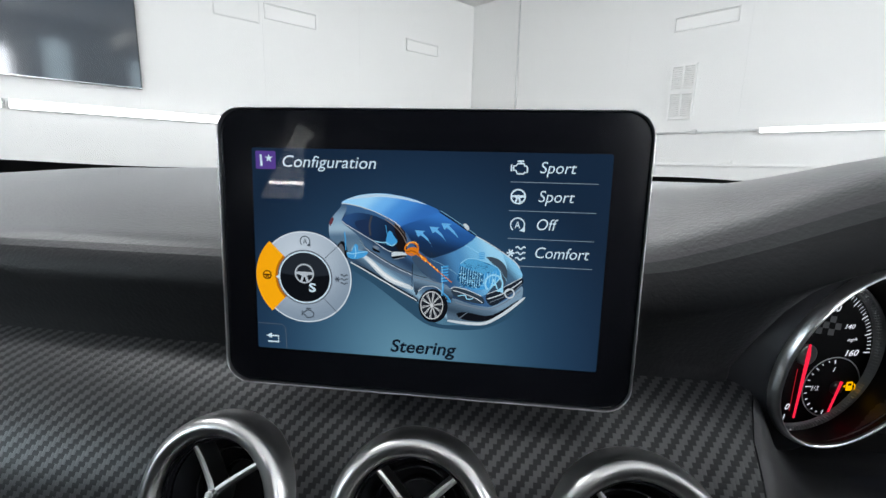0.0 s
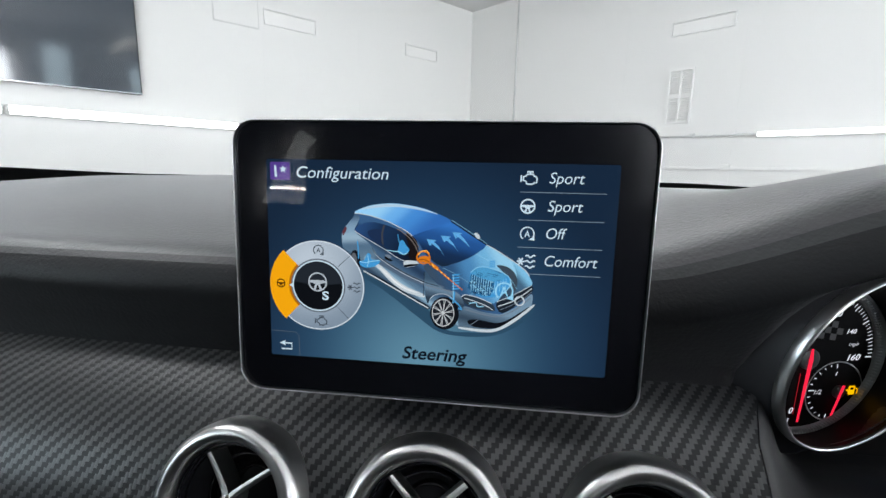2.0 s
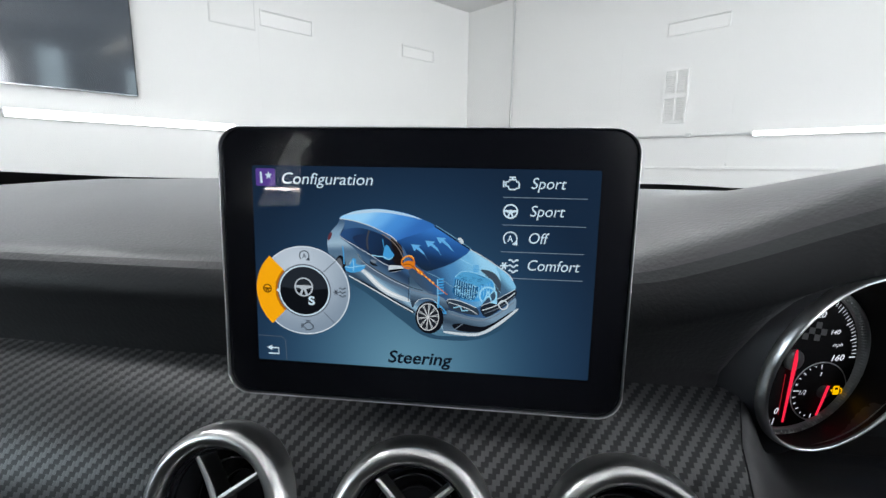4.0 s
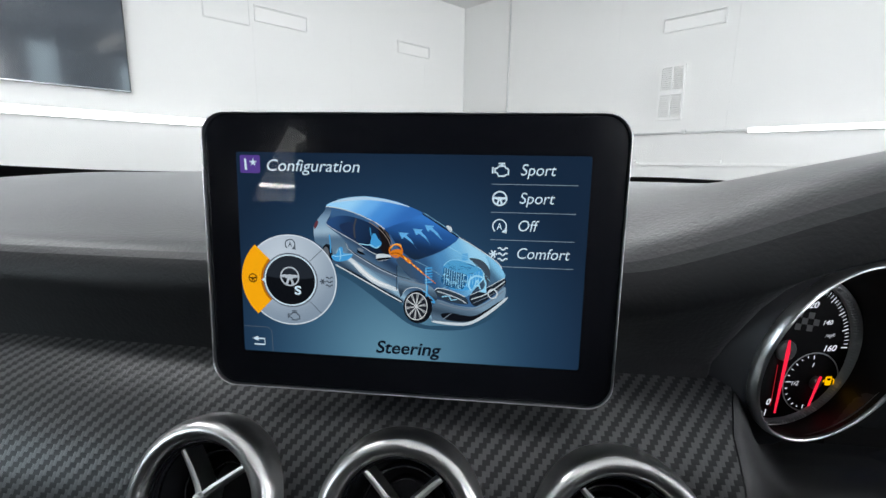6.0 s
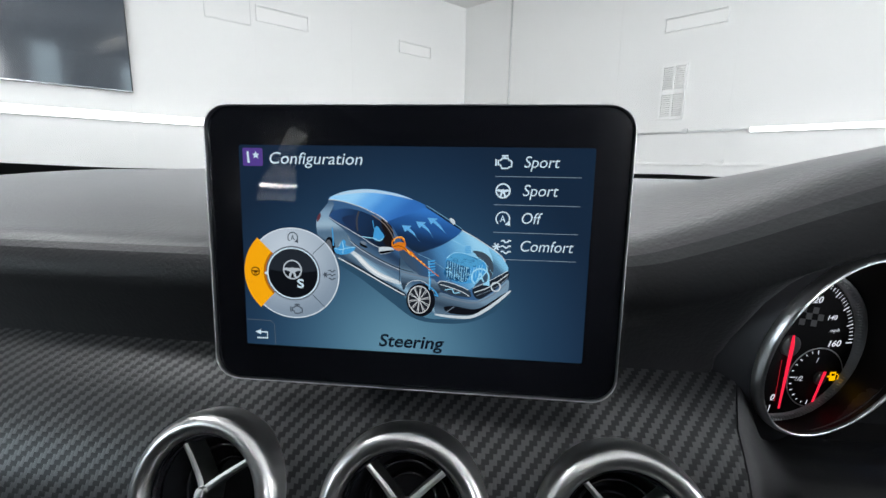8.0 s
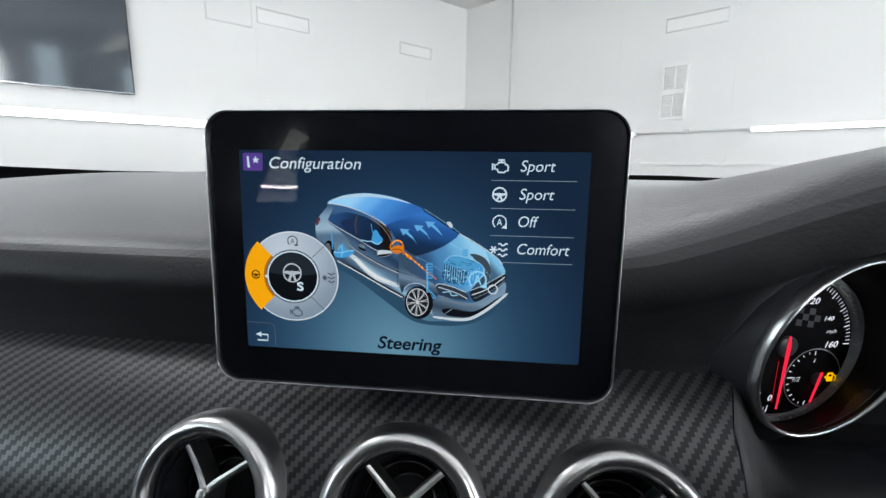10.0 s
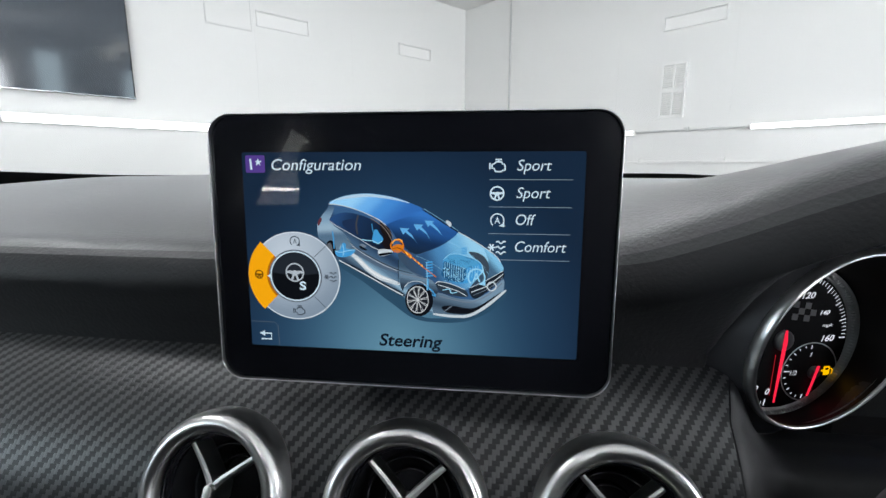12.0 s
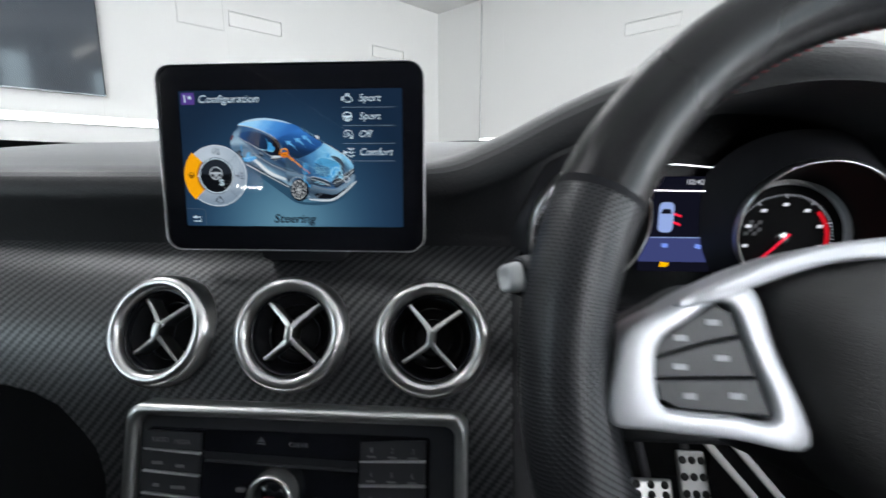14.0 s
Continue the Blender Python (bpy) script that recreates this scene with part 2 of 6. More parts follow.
M_FRIT = surf("black_ceramic_band", (0.008, 0.008, 0.008), 0.4, var=0.1)
M_STICKER = surf("grey_glass_print", (0.10, 0.10, 0.10), 0.6, var=0.1)
M_WINDOW_FILL = glow("window_and_fill_glow", (0.72, 0.9, 1.0), 6.0)
M_FILL_PANE = glow("fill_pane_glow", (0.95, 0.985, 1.04), FILL_WINDOW_POWER)
M_TUBE_HIGH = glow("high_tube_light", (1.0, 0.98, 0.88), 12.0)
M_TUBE_SHORT = glow("short_tube_light", (0.97, 0.99, 1.03), 40.0)
M_TUBE = glow("tube_light", (0.97, 0.99, 1.03), TUBE_POWER)
M_CEIL_FILL = glow("fill_panel_glow", (0.975, 0.99, 1.03), CEILING_POWER)
M_COVER = clear_glass("display_cover_glass", 1.5, rough=0.0)
M_SCREENGLASS = clear_glass("windscreen_glass", 1.25, tint=(0.97, 0.98, 0.975))


# ---- building helpers ----
PLACE = {}


def thing(name, m, label, category, group="", kind=""):
    ob = new(name)
    ob.matrix_world = m
    ob.empty_display_size = 0.05
    PLACE[ob.name] = m.copy()
    return tagged(ob, label, category, group, kind)


def part(name, bm, material, parent, label="", world_space=False, smooth=True, keep=False):
    """Links a bmesh as one mesh object under a thing or a part."""
    if world_space:
        bm.transform(PLACE[parent.name].inverted())
    me = bpy.data.meshes.new(name)
    bm.to_mesh(me)
    if not keep:
        bm.free()
    for p in me.polygons:
        p.use_smooth = smooth
    me.materials.append(material)
    ob = new(name, me)
    ob.parent = parent
    PLACE[ob.name] = PLACE[parent.name]
    if label:
        tagged(ob, label)
    return ob


def single(name, bm, material, label, category, group="", kind="", smooth=False):
    """A thing that is one mesh, built at its place."""
    me = bpy.data.meshes.new(name)
    bm.to_mesh(me)
    bm.free()
    for p in me.polygons:
        p.use_smooth = smooth
    me.materials.append(material)
    ob = new(name, me)
    PLACE[ob.name] = Matrix.Identity(4)
    return tagged(ob, label, category, group, kind)


def box(x0, x1, y0, y1, z0, z1, bevel=0.0, seg=2, bm=None):
    one = bmesh.new()
    bmesh.ops.create_cube(one, size=1.0, matrix=Matrix.Translation(((x0 + x1) / 2, (y0 + y1) / 2, (z0 + z1) / 2)) @ Matrix.Diagonal((x1 - x0, y1 - y0, z1 - z0, 1)))
    if bevel:
        bmesh.ops.bevel(one, geom=one.edges[:], offset=bevel, segments=seg, profile=0.5, affect="EDGES")
    return join(bm, one)


def join(bm, one):
    if bm is None:
        return one
    me = bpy.data.meshes.new("tmp")
    one.to_mesh(me)
    one.free()
    bm.from_mesh(me)
    bpy.data.meshes.remove(me)
    return bm


def lathe(profile, seg=64, start=0.0, sweep=2 * math.pi, bm=None):
    """Turns (radius, y) pairs round the y axis."""
    one = bmesh.new()
    closed = abs(sweep - 2 * math.pi) < 1e-6
    n = seg if closed else seg + 1
    rings = []
    for r, y in profile:
        if r < 1e-7:
            rings.append([one.verts.new((0, y, 0))] * n)
        else:
            rings.append([one.verts.new((r * math.cos(start + sweep * k / seg), y, r * math.sin(start + sweep * k / seg))) for k in range(n)])
    for a, b in zip(rings, rings[1:]):
        for k in range(seg):
            k2 = (k + 1) % n
            vs = []
            for v in (a[k], a[k2], b[k2], b[k]):
                if v not in vs:
                    vs.append(v)
            if len(vs) > 2:
                one.faces.new(vs)
    return join(bm, one)


def loft(rows, uv=False, closed=False):
    """A sheet through rows of points; uv in metres along the first row's x and down the rows' arc."""
    bm = bmesh.new()
    grid = [[bm.verts.new(p) for p in row] for row in rows]
    layer = bm.loops.layers.uv.new("UVMap") if uv else None
    arc = [[0.0] * len(rows[0])]
    for a, b in zip(rows, rows[1:]):
        arc.append([s + (Vector(q) - Vector(p)).length for s, p, q in zip(arc[-1], a, b)])
    for i in range(len(grid) - 1):
        n = len(grid[i])
        for k in range(n if closed else n - 1):
            k2 = (k + 1) % n
            f = bm.faces.new((grid[i][k], grid[i + 1][k], grid[i + 1][k2], grid[i][k2]))
            if layer:
                for loop, (ii, kk) in zip(f.loops, ((i, k), (i + 1, k), (i + 1, k2), (i, k2))):
                    loop[layer].uv = (rows[ii][kk][0], arc[ii][kk])
    return bm


def smooth_line(points, n=8, closed=False):
    """Catmull-Rom through the points."""
    pts = [Vector(p) for p in points]
    out = []
    m = len(pts)
    for i in range(m if closed else m - 1):
        p0 = pts[(i - 1) % m] if closed or i else pts[0]
        p1, p2 = pts[i], pts[(i + 1) % m]
        p3 = pts[(i + 2) % m] if closed or i + 2 < m else pts[-1]
        for k in range(n):
            t = k / n
            out.append(0.5 * (2 * p1 + (p2 - p0) * t + (2 * p0 - 5 * p1 + 4 * p2 - p3) * t * t + (3 * p1 - p0 - 3 * p2 + p3) * t ** 3))
    if not closed:
        out.append(pts[-1])
    return out


def pipe(points, radius, seg=12, caps=True, bm=None):
    """A round bar along points; radius a number or one for each point."""
    one = bmesh.new()
    pts = [Vector(p) for p in points]
    rad = radius if isinstance(radius, (list, tuple)) else [radius] * len(pts)
    rings = []
    side = None
    for i, p in enumerate(pts):
        d = (pts[min(i + 1, len(pts) - 1)] - pts[max(i - 1, 0)]).normalized()
        if side is None:
            side = d.orthogonal().normalized()
        side = (side - d * side.dot(d)).normalized()
        other = d.cross(side)
        rings.append([one.verts.new(p + rad[i] * (math.cos(2 * math.pi * k / seg) * side + math.sin(2 * math.pi * k / seg) * other)) for k in range(seg)])
    for a, b in zip(rings, rings[1:]):
        for k in range(seg):
            one.faces.new((a[k], a[(k + 1) % seg], b[(k + 1) % seg], b[k]))
    if caps:
        one.faces.new(rings[0][::-1])
        one.faces.new(rings[-1])
    return join(bm, one)


def flat(points, y=0.0, n=0, bm=None):
    """A flat filled outline in x and z, facing -y; n: rounded through its points."""
    one = bmesh.new()
    pts = [(p[0], p[1], 0) for p in points]
    if n:
        pts = [tuple(p) for p in smooth_line(pts, n, True)]
    f = one.faces.new([one.verts.new((p[0], y, p[1])) for p in pts])
    f.normal_update()
    if f.normal.y > 0:
        f.normal_flip()
    bmesh.ops.triangulate(one, faces=one.faces[:])
    return join(bm, one)


def slab(points, y0, y1, n=0, bevel=0.0):
    """An outline in x and z given thickness from y0 (front) to y1."""
    one = flat(points, y0, n)
    bmesh.ops.dissolve_limit(one, angle_limit=0.001, verts=one.verts[:], edges=one.edges[:])
    res = bmesh.ops.extrude_face_region(one, geom=one.faces[:])
    bmesh.ops.translate(one, verts=[v for v in res["geom"] if isinstance(v, bmesh.types.BMVert)], vec=(0, y1 - y0, 0))
    bmesh.ops.recalc_face_normals(one, faces=one.faces[:])
    if bevel:
        es = [e for e in one.edges if all(abs(v.co.y - y0) < 1e-6 for v in e.verts) and len(e.link_faces) == 2 and abs(e.calc_face_angle(0)) > 0.5]
        bmesh.ops.bevel(one, geom=es, offset=bevel, segments=3, profile=0.5, affect="EDGES")
    return one


def disc(cx, cz, rx, rz, y=0.0, seg=40, bm=None):
    return flat([(cx + rx * math.cos(2 * math.pi * k / seg), cz + rz * math.sin(2 * math.pi * k / seg)) for k in range(seg)], y, 0, bm)


def sector(cx, cz, r0, r1, a0, a1, y=0.0, seg=32, bm=None, squash=1.0):
    one = bmesh.new()
    last = None
    for k in range(seg + 1):
        a = radians(a0 + (a1 - a0) * k / seg)
        pair = [one.verts.new((cx + r * math.cos(a), y, cz + squash * r * math.sin(a))) for r in (r0, r1)]
        if last:
            f = one.faces.new((last[0], pair[0], pair[1], last[1]))
            f.normal_update()
            if f.normal.y > 0:
                f.normal_flip()
        last = pair
    return join(bm, one)


def stroke(points, width, y=0.0, n=0, bm=None, closed=False):
    """A flat ribbon along a line in x and z."""
    pts = [Vector((p[0], 0, p[1])) for p in points]
    if n:
        pts = smooth_line(pts, n, closed)
    if closed:
        pts = list(pts) + [pts[0]]
    one = bmesh.new()
    last = None
    for i, p in enumerate(pts):
        d = (pts[min(i + 1, len(pts) - 1)] - pts[max(i - 1, 0)])
        if closed and i in (0, len(pts) - 1):
            d = pts[1] - pts[-2]
        d = d.normalized() if d.length > 0 else Vector((1, 0, 0))
        s = Vector((-d.z, 0, d.x)) * width / 2
        pair = [one.verts.new((p.x - s.x, y, p.z - s.z)), one.verts.new((p.x + s.x, y, p.z + s.z))]
        if last:
            f = one.faces.new((last[0], pair[0], pair[1], last[1]))
            f.normal_update()
            if f.normal.y > 0:
                f.normal_flip()
        last = pair
    return join(bm, one)


def words(text, x, z, width, height, y=0.0, shear=0.0, bold=0.0, align="left", bm=None):
    """Flat lettering in x and z, facing -y, of a set width and capital height."""
    cu = bpy.data.curves.new("tmp_text", "FONT")
    cu.body, cu.size, cu.shear, cu.resolution_u, cu.offset = text, 1.0, shear, 4, bold
    ob = bpy.data.objects.new("tmp_text", cu)
    me = bpy.data.meshes.new_from_object(ob)
    bpy.data.objects.remove(ob)
    bpy.data.curves.remove(cu)
    co = np.array([v.co for v in me.vertices])
    x0, x1 = co[:, 0].min(), co[:, 0].max()
    sx, sz = width / (x1 - x0), height / 0.70
    shift = {"left": 0.0, "mid": -width / 2}[align]
    for v in me.vertices:
        v.co = (x + shift + (v.co.x - x0) * sx, y, z + v.co.y * sz)
    one = bmesh.new()
    one.from_mesh(me)
    bpy.data.meshes.remove(me)
    for f in one.faces:
        f.normal_update()
        if f.normal.y > 0:
            f.normal_flip()
    return join(bm, one)


def rounded(x0, x1, z0, z1, r, seg=8):
    pts = []
    for cx, cz, a in ((x1 - r, z1 - r, 0), (x0 + r, z1 - r, 90), (x0 + r, z0 + r, 180), (x1 - r, z0 + r, 270)):
        for k in range(seg + 1):
            t = radians(a + 90 * k / seg)
            pts.append((cx + r * math.cos(t), cz + r * math.sin(t)))
    return pts


def ring_band(outer, inner, y0, y1, bevel=0.0):
    """A band between two outlines of as many points, from y0 (front) to y1."""
    bm = bmesh.new()
    loops = [[bm.verts.new((p[0], y, p[1])) for p in line] for line, y in ((outer, y1), (outer, y0), (inner, y0), (inner, y1))]
    n = len(outer)
    for a, b in zip(loops, loops[1:] + loops[:1]):
        for k in range(n):
            bm.faces.new((a[k], a[(k + 1) % n], b[(k + 1) % n], b[k]))
    bmesh.ops.recalc_face_normals(bm, faces=bm.faces[:])
    if bevel:
        es = [e for e in bm.edges if all(abs(v.co.y - y0) < 1e-6 for v in e.verts) and abs(e.calc_face_angle(0)) > 0.5]
        bmesh.ops.bevel(bm, geom=es, offset=bevel, segments=3, profile=0.5, affect="EDGES")
    return bm


def blend(x, xs, ys):
    """A smooth run through the values ys at xs."""
    if x <= xs[0]:
        return ys[0]
    for a, b, p, q in zip(xs, xs[1:], ys, ys[1:]):
        if x <= b:
            t = (x - a) / (b - a)
            return p + (q - p) * t
    return ys[-1]


def ease(t):
    t = min(1.0, max(0.0, t))
    return t * t * (3 - 2 * t)


# ---- the room ----
CORNER = Vector((-0.341, 5.784, 0))
U = Vector((math.sin(radians(43.5)), math.cos(radians(43.5)), 0))
W = Vector((math.sin(radians(-52)), math.cos(radians(-52)), 0))
CEILING = 3.06
UP = Vector((0, 0, 1))


def wall_place(origin, along):
    """Local x along the wall, y out of the room, z up."""
    out = UP.cross(along)
    m = Matrix((along, out, UP)).transposed().to_4x4()
    m.translation = origin
    return m


def room_wall(name, m, x0, x1, joint, label):
    wall = thing(name, m, label, "wall", kind="structure")
    part("backing_board", box(x0, x1, 0.02, 0.16, 0, CEILING), M_WALL_SHADOW, wall, smooth=False)
    first = box(0.0, 0.9993, 0.0, 0.02, 0, CEILING)
    base = None
    x = x0 + (joint - x0) % 1.0 - 1.0
    while x < x1 - 0.01:
        a, b = max(x, x0), min(x + 1.0, x1)
        if b - a > 0.98 and base is not None:
            ob = new("panel", base)
            ob.parent, ob.location = wall, (a, 0, 0)
        elif b - a > 0.98:
            ob = part("panel", first, M_WALL, wall, smooth=False)
            base, ob.location = ob.data, (a, 0, 0)
        elif b - a > 0.02:
            part("panel", box(a, b - 0.0007, 0.0, 0.02, 0, CEILING), M_WALL, wall, smooth=False)
        x += 1.0
    return wall


WALL_1 = wall_place(CORNER, U)
WALL_2 = wall_place(CORNER, -W)
WALL_3 = wall_place(CORNER - 8.8 * U - 9 * W, W)
WALL_4 = wall_place(CORNER - 9 * W, -U)
room_wall("wall_1", WALL_1, -8.8, 0.0, -0.65, "white painted panel wall with faint upright joints")
room_wall("wall_2", WALL_2, 0.0, 9.0, 0.045, "white painted panel wall with conduit and trunking")
room_wall("wall_3", WALL_3, 0.0, 9.0, 0.0, "plain white panel wall")
room_wall("wall_4", WALL_4, 0.0, 8.8, 0.0, "plain white panel wall")


def room_sheet(name, z0, z1, material, label, grow=0.2):
    bm = bmesh.new()
    ring = [CORNER + grow * (U + W), CORNER - (8.8 + grow) * U + grow * W, CORNER - (8.8 + grow) * U - (9 + grow) * W, CORNER - (9 + grow) * W + grow * U]
    low = [bm.verts.new((p.x, p.y, z0)) for p in ring]
    top = [bm.verts.new((p.x, p.y, z1)) for p in ring]
    bm.faces.new(low[::-1])
    bm.faces.new(top)
    for k in range(4):
        bm.faces.new((low[k], low[(k + 1) % 4], top[(k + 1) % 4], top[k]))
    bmesh.ops.recalc_face_normals(bm, faces=bm.faces[:])
    single(name, bm, material, label, name, kind="structure")


room_sheet("floor", -0.2, 0.0, M_FLOOR, "grey painted workshop floor")
room_sheet("ceiling", CEILING + 0.002, CEILING + 0.15, M_CEILING, "plain white ceiling with added light panels")


# tube lights: a white batten with a glowing round tube and two end caps
def tube_light(m, length, label, glow_mat, group, half=0.031):
    lamp = thing("tube_light", m, label, "tube light", group)
    part("batten", box(-length / 2 - 0.012, length / 2 + 0.012, -0.034, -0.001, -half - 0.003, half + 0.003, bevel=0.004), M_WALL_TRIM, lamp, smooth=False)
    arc = [(-0.0345 - 1.1 * half * math.sin(math.pi * k / 12), half * math.cos(math.pi * k / 12)) for k in range(13)]
    part("diffuser", loft([[(x, y, z) for x in (-length / 2, length / 2)] for y, z in arc]), glow_mat, lamp, "glowing white diffuser")
    for s in (-1, 1):
        cap = [[(s * length / 2 + s * d, -0.0345 + (y + 0.0345) * k, z * k) for y, z in arc] for d, k in ((0.0, 1.06), (0.012, 1.06), (0.016, 0.9), (0.016, 0.01))]
        part("end_cap", loft(cap), M_WALL_TRIM, lamp, "white end cap")
    return lamp


for s0 in (2.92, 4.45):
    tube_light(WALL_1 @ pose(-s0 - 0.75, 0, 1.420), 1.49, "lit white tube light mounted along the wall below the television", M_TUBE, "wall tubes")
for s0 in (0.75, 3.215, 5.7):
    tube_light(WALL_2 @ pose(s0 + 0.755, 0, 1.412), 1.50, "lit white tube light mounted along the wall", M_TUBE, "wall tubes", 0.020)
tube_light(WALL_3 @ pose(3.487, 0, 1.205), 0.42, "short lit white tube light mounted on the wall", M_TUBE_SHORT, "wall tubes", 0.016)
# Added in place of a ceiling tube, to give the television's slanted reflection.
tube_light(WALL_4 @ pose(3.86, 0, 2.845) @ pose(0, 0, 0, 0, 34.5, 0), 0.58, "short lit tube set aslant, added for the streak in the television", M_TUBE_HIGH, "wall tubes", 0.02)
for x in (1.4, 5.9):
    tube_light(WALL_3 @ pose(x, 0, 1.42), 1.5, "lit white tube light mounted along the wall", M_TUBE, "wall tubes")
# Ceiling panels added out of view, placed to light the walls and dash.
for a, b, along in ((2.5, 2.5, W), (2.5, 5.4, W), (5.4, 2.5, W), (6.2, 6.2, W)):
    spot = CORNER - a * U - b * W
    lamp = thing("fill_ceiling_panel", wall_place(Vector((spot.x, spot.y, CEILING)), along), "flat white light panel, lit, added on the ceiling out of view", "ceiling light", "ceiling lights")
    part("tray", box(-0.76, 0.76, -0.16, 0.16, -0.045, -0.001, bevel=0.005), M_WALL_TRIM, lamp, smooth=False)
    part("diffuser", box(-0.745, 0.745, -0.145, 0.145, -0.049, -0.0455), M_CEIL_FILL, lamp, "glowing white diffuser", smooth=False)



def wall_window(name, m, w, h, pane_mat, label):
    """A frosted window: a bright pane in a frame of four bars and a glazing bar."""
    win = thing(name, m, label, "window", kind="structure")
    part("pane", box(-w / 2, w / 2, -0.006, -0.003, -h / 2, h / 2), pane_mat, win, "bright cool glowing pane", smooth=False)
    for x0, x1, z0, z1 in ((-w / 2 - 0.04, w / 2 + 0.04, -h / 2 - 0.04, -h / 2), (-w / 2 - 0.04, w / 2 + 0.04, h / 2, h / 2 + 0.04), (-w / 2 - 0.04, -w / 2, -h / 2, h / 2), (w / 2, w / 2 + 0.04, -h / 2, h / 2), (-w / 2, w / 2, -0.012, 0.012)):
        part("window_frame", box(x0, x1, -0.03, -0.001, z0, z1, bevel=0.003), M_WALL_TRIM, win, smooth=False)


wall_window("window_1", WALL_4 @ pose(5.08, 0, 2.12), 0.42, 0.98, M_WINDOW_FILL, "tall frosted window in the wall")
# Bright panes added on the back walls to light the cabin from behind.
for k, (m, x) in enumerate(((WALL_3, 1.6), (WALL_4, 1.2), (WALL_4, 3.1), (WALL_3, 5.9), (WALL_4, 6.5), (WALL_4, 8.1))):
    wall_window("window_%d" % (k + 2), m @ pose(x, 0, 1.72), 1.3, 1.3, M_WINDOW_FILL if k in (2, 3) else M_FILL_PANE, "large bright frosted pane, added to light the cabin from behind")

# pipes and trunking on wall 2
single("upright_conduit", pipe([WALL_2 @ Vector((0.725, -0.016, 1.44)), WALL_2 @ Vector((0.725, -0.016, CEILING))], 0.011, 10), M_PIPE, "thin grey conduit running up the white wall", "conduit", smooth=True)
for a, b in ((2.275, 3.2), (4.74, 5.68)):
    single("level_conduit", pipe([WALL_2 @ Vector((a, -0.014, 1.415)), WALL_2 @ Vector((b, -0.014, 1.415))], 0.010, 10), M_PIPE, "thin grey conduit between two wall tube lights", "conduit", "level conduits", smooth=True)
trunk = thing("trunking", WALL_2, "white plastic cable trunking along the wall", "trunking")
part("channel", box(0.05, 8.8, -0.022, -0.001, 1.118, 1.142, bevel=0.002), M_WALL_TRIM, trunk, smooth=False)
for s in (2.30, 3.02, 5.2):
    part("clip", box(s - 0.03, s + 0.03, -0.030, -0.001, 1.142, 1.165, bevel=0.003), M_WALL_TRIM, trunk, smooth=False)
cbox = thing("conduit_box", WALL_2 @ pose(2.72, 0, 1.42), "small grey conduit box on the wall", "junction box")
part("case", box(-0.02, 0.02, -0.03, -0.001, -0.02, 0.02, bevel=0.004), M_PIPE, cbox, smooth=False)


def slot_vent(m, w, h):
    """A shallow letterbox vent: four edge bars round a set-back flap, the top gap's shade a grey strip."""
    v = thing("wall_vent", m, "white letterbox-shaped vent cover on the wall", "vent", "letterbox vents")
    part("flap", box(-w / 2 + 0.012, w / 2 - 0.012, -0.008, -0.001, -h / 2 + 0.012, h / 2 - 0.022, bevel=0.002), M_WALL_TRIM, v, smooth=False)
    part("gap", box(-w / 2 + 0.012, w / 2 - 0.012, -0.004, -0.0005, h / 2 - 0.022, h / 2 - 0.010), M_WALL_SHADOW, v, "grey strip coloured as the gap's shade", smooth=False)
    for a, b, c, d in ((-w / 2, w / 2, h / 2 - 0.010, h / 2), (-w / 2, w / 2, -h / 2, -h / 2 + 0.010), (-w / 2, -w / 2 + 0.010, -h / 2 + 0.010, h / 2 - 0.010), (w / 2 - 0.010, w / 2, -h / 2 + 0.010, h / 2 - 0.010)):
        part("edge_bar", box(a, b, -0.018, -0.001, c, d, bevel=0.002), M_WALL_TRIM, v, smooth=False)
    return v


slot_vent(WALL_1 @ pose(-2.38, 0, 2.43), 0.505, 0.142)
slot_vent(WALL_1 @ pose(-0.815, 0, 2.427), 0.465, 0.135)
slot_vent(WALL_2 @ pose(2.70, 0, 2.37), 0.505, 0.126)

hatch = thing("access_hatch", WALL_1 @ pose(-2.87, 0, 2.52), "flush white access hatch in the wall", "hatch")
part("board", box(-0.185, 0.185, -0.010, -0.001, -0.21, 0.21, bevel=0.003), M_WALL, hatch, smooth=False)
# Darker grey plate that paints a shadow line round the board.
part("shadow_edge", box(-0.194, 0.194, -0.004, -0.0005, -0.219, 0.219), M_WALL_SHADOW, hatch, smooth=False)

# louvred grille: a frame, a middle bar and cross bar, slats in four fields
louvre = thing("louvre_grille", WALL_2 @ pose(2.573, 0, 1.78), "white louvred ventilation grille with four fields of slats", "grille")
part("backing", box(-0.10, 0.10, -0.003, -0.0005, -0.235, 0.235), M_WALL_TRIM, louvre, smooth=False)
for a, b, c, d in ((-0.108, 0.108, 0.222, 0.245), (-0.108, 0.108, -0.245, -0.222), (-0.108, -0.090, -0.222, 0.222), (0.090, 0.108, -0.222, 0.222), (-0.010, 0.010, -0.222, 0.222), (-0.090, -0.010, -0.02, 0.02), (0.010, 0.090, -0.02, 0.02)):
    part("frame_bar", box(a, b, -0.016, -0.001, c, d), M_WALL_TRIM, louvre, smooth=False)
slat_bm = box(-0.040, 0.040, -0.005, 0.005, -0.0022, 0.0022)
bmesh.ops.rotate(slat_bm, verts=slat_bm.verts, cent=(0, 0, 0), matrix=Matrix.Rotation(radians(38), 3, "X"))
slat_me = None
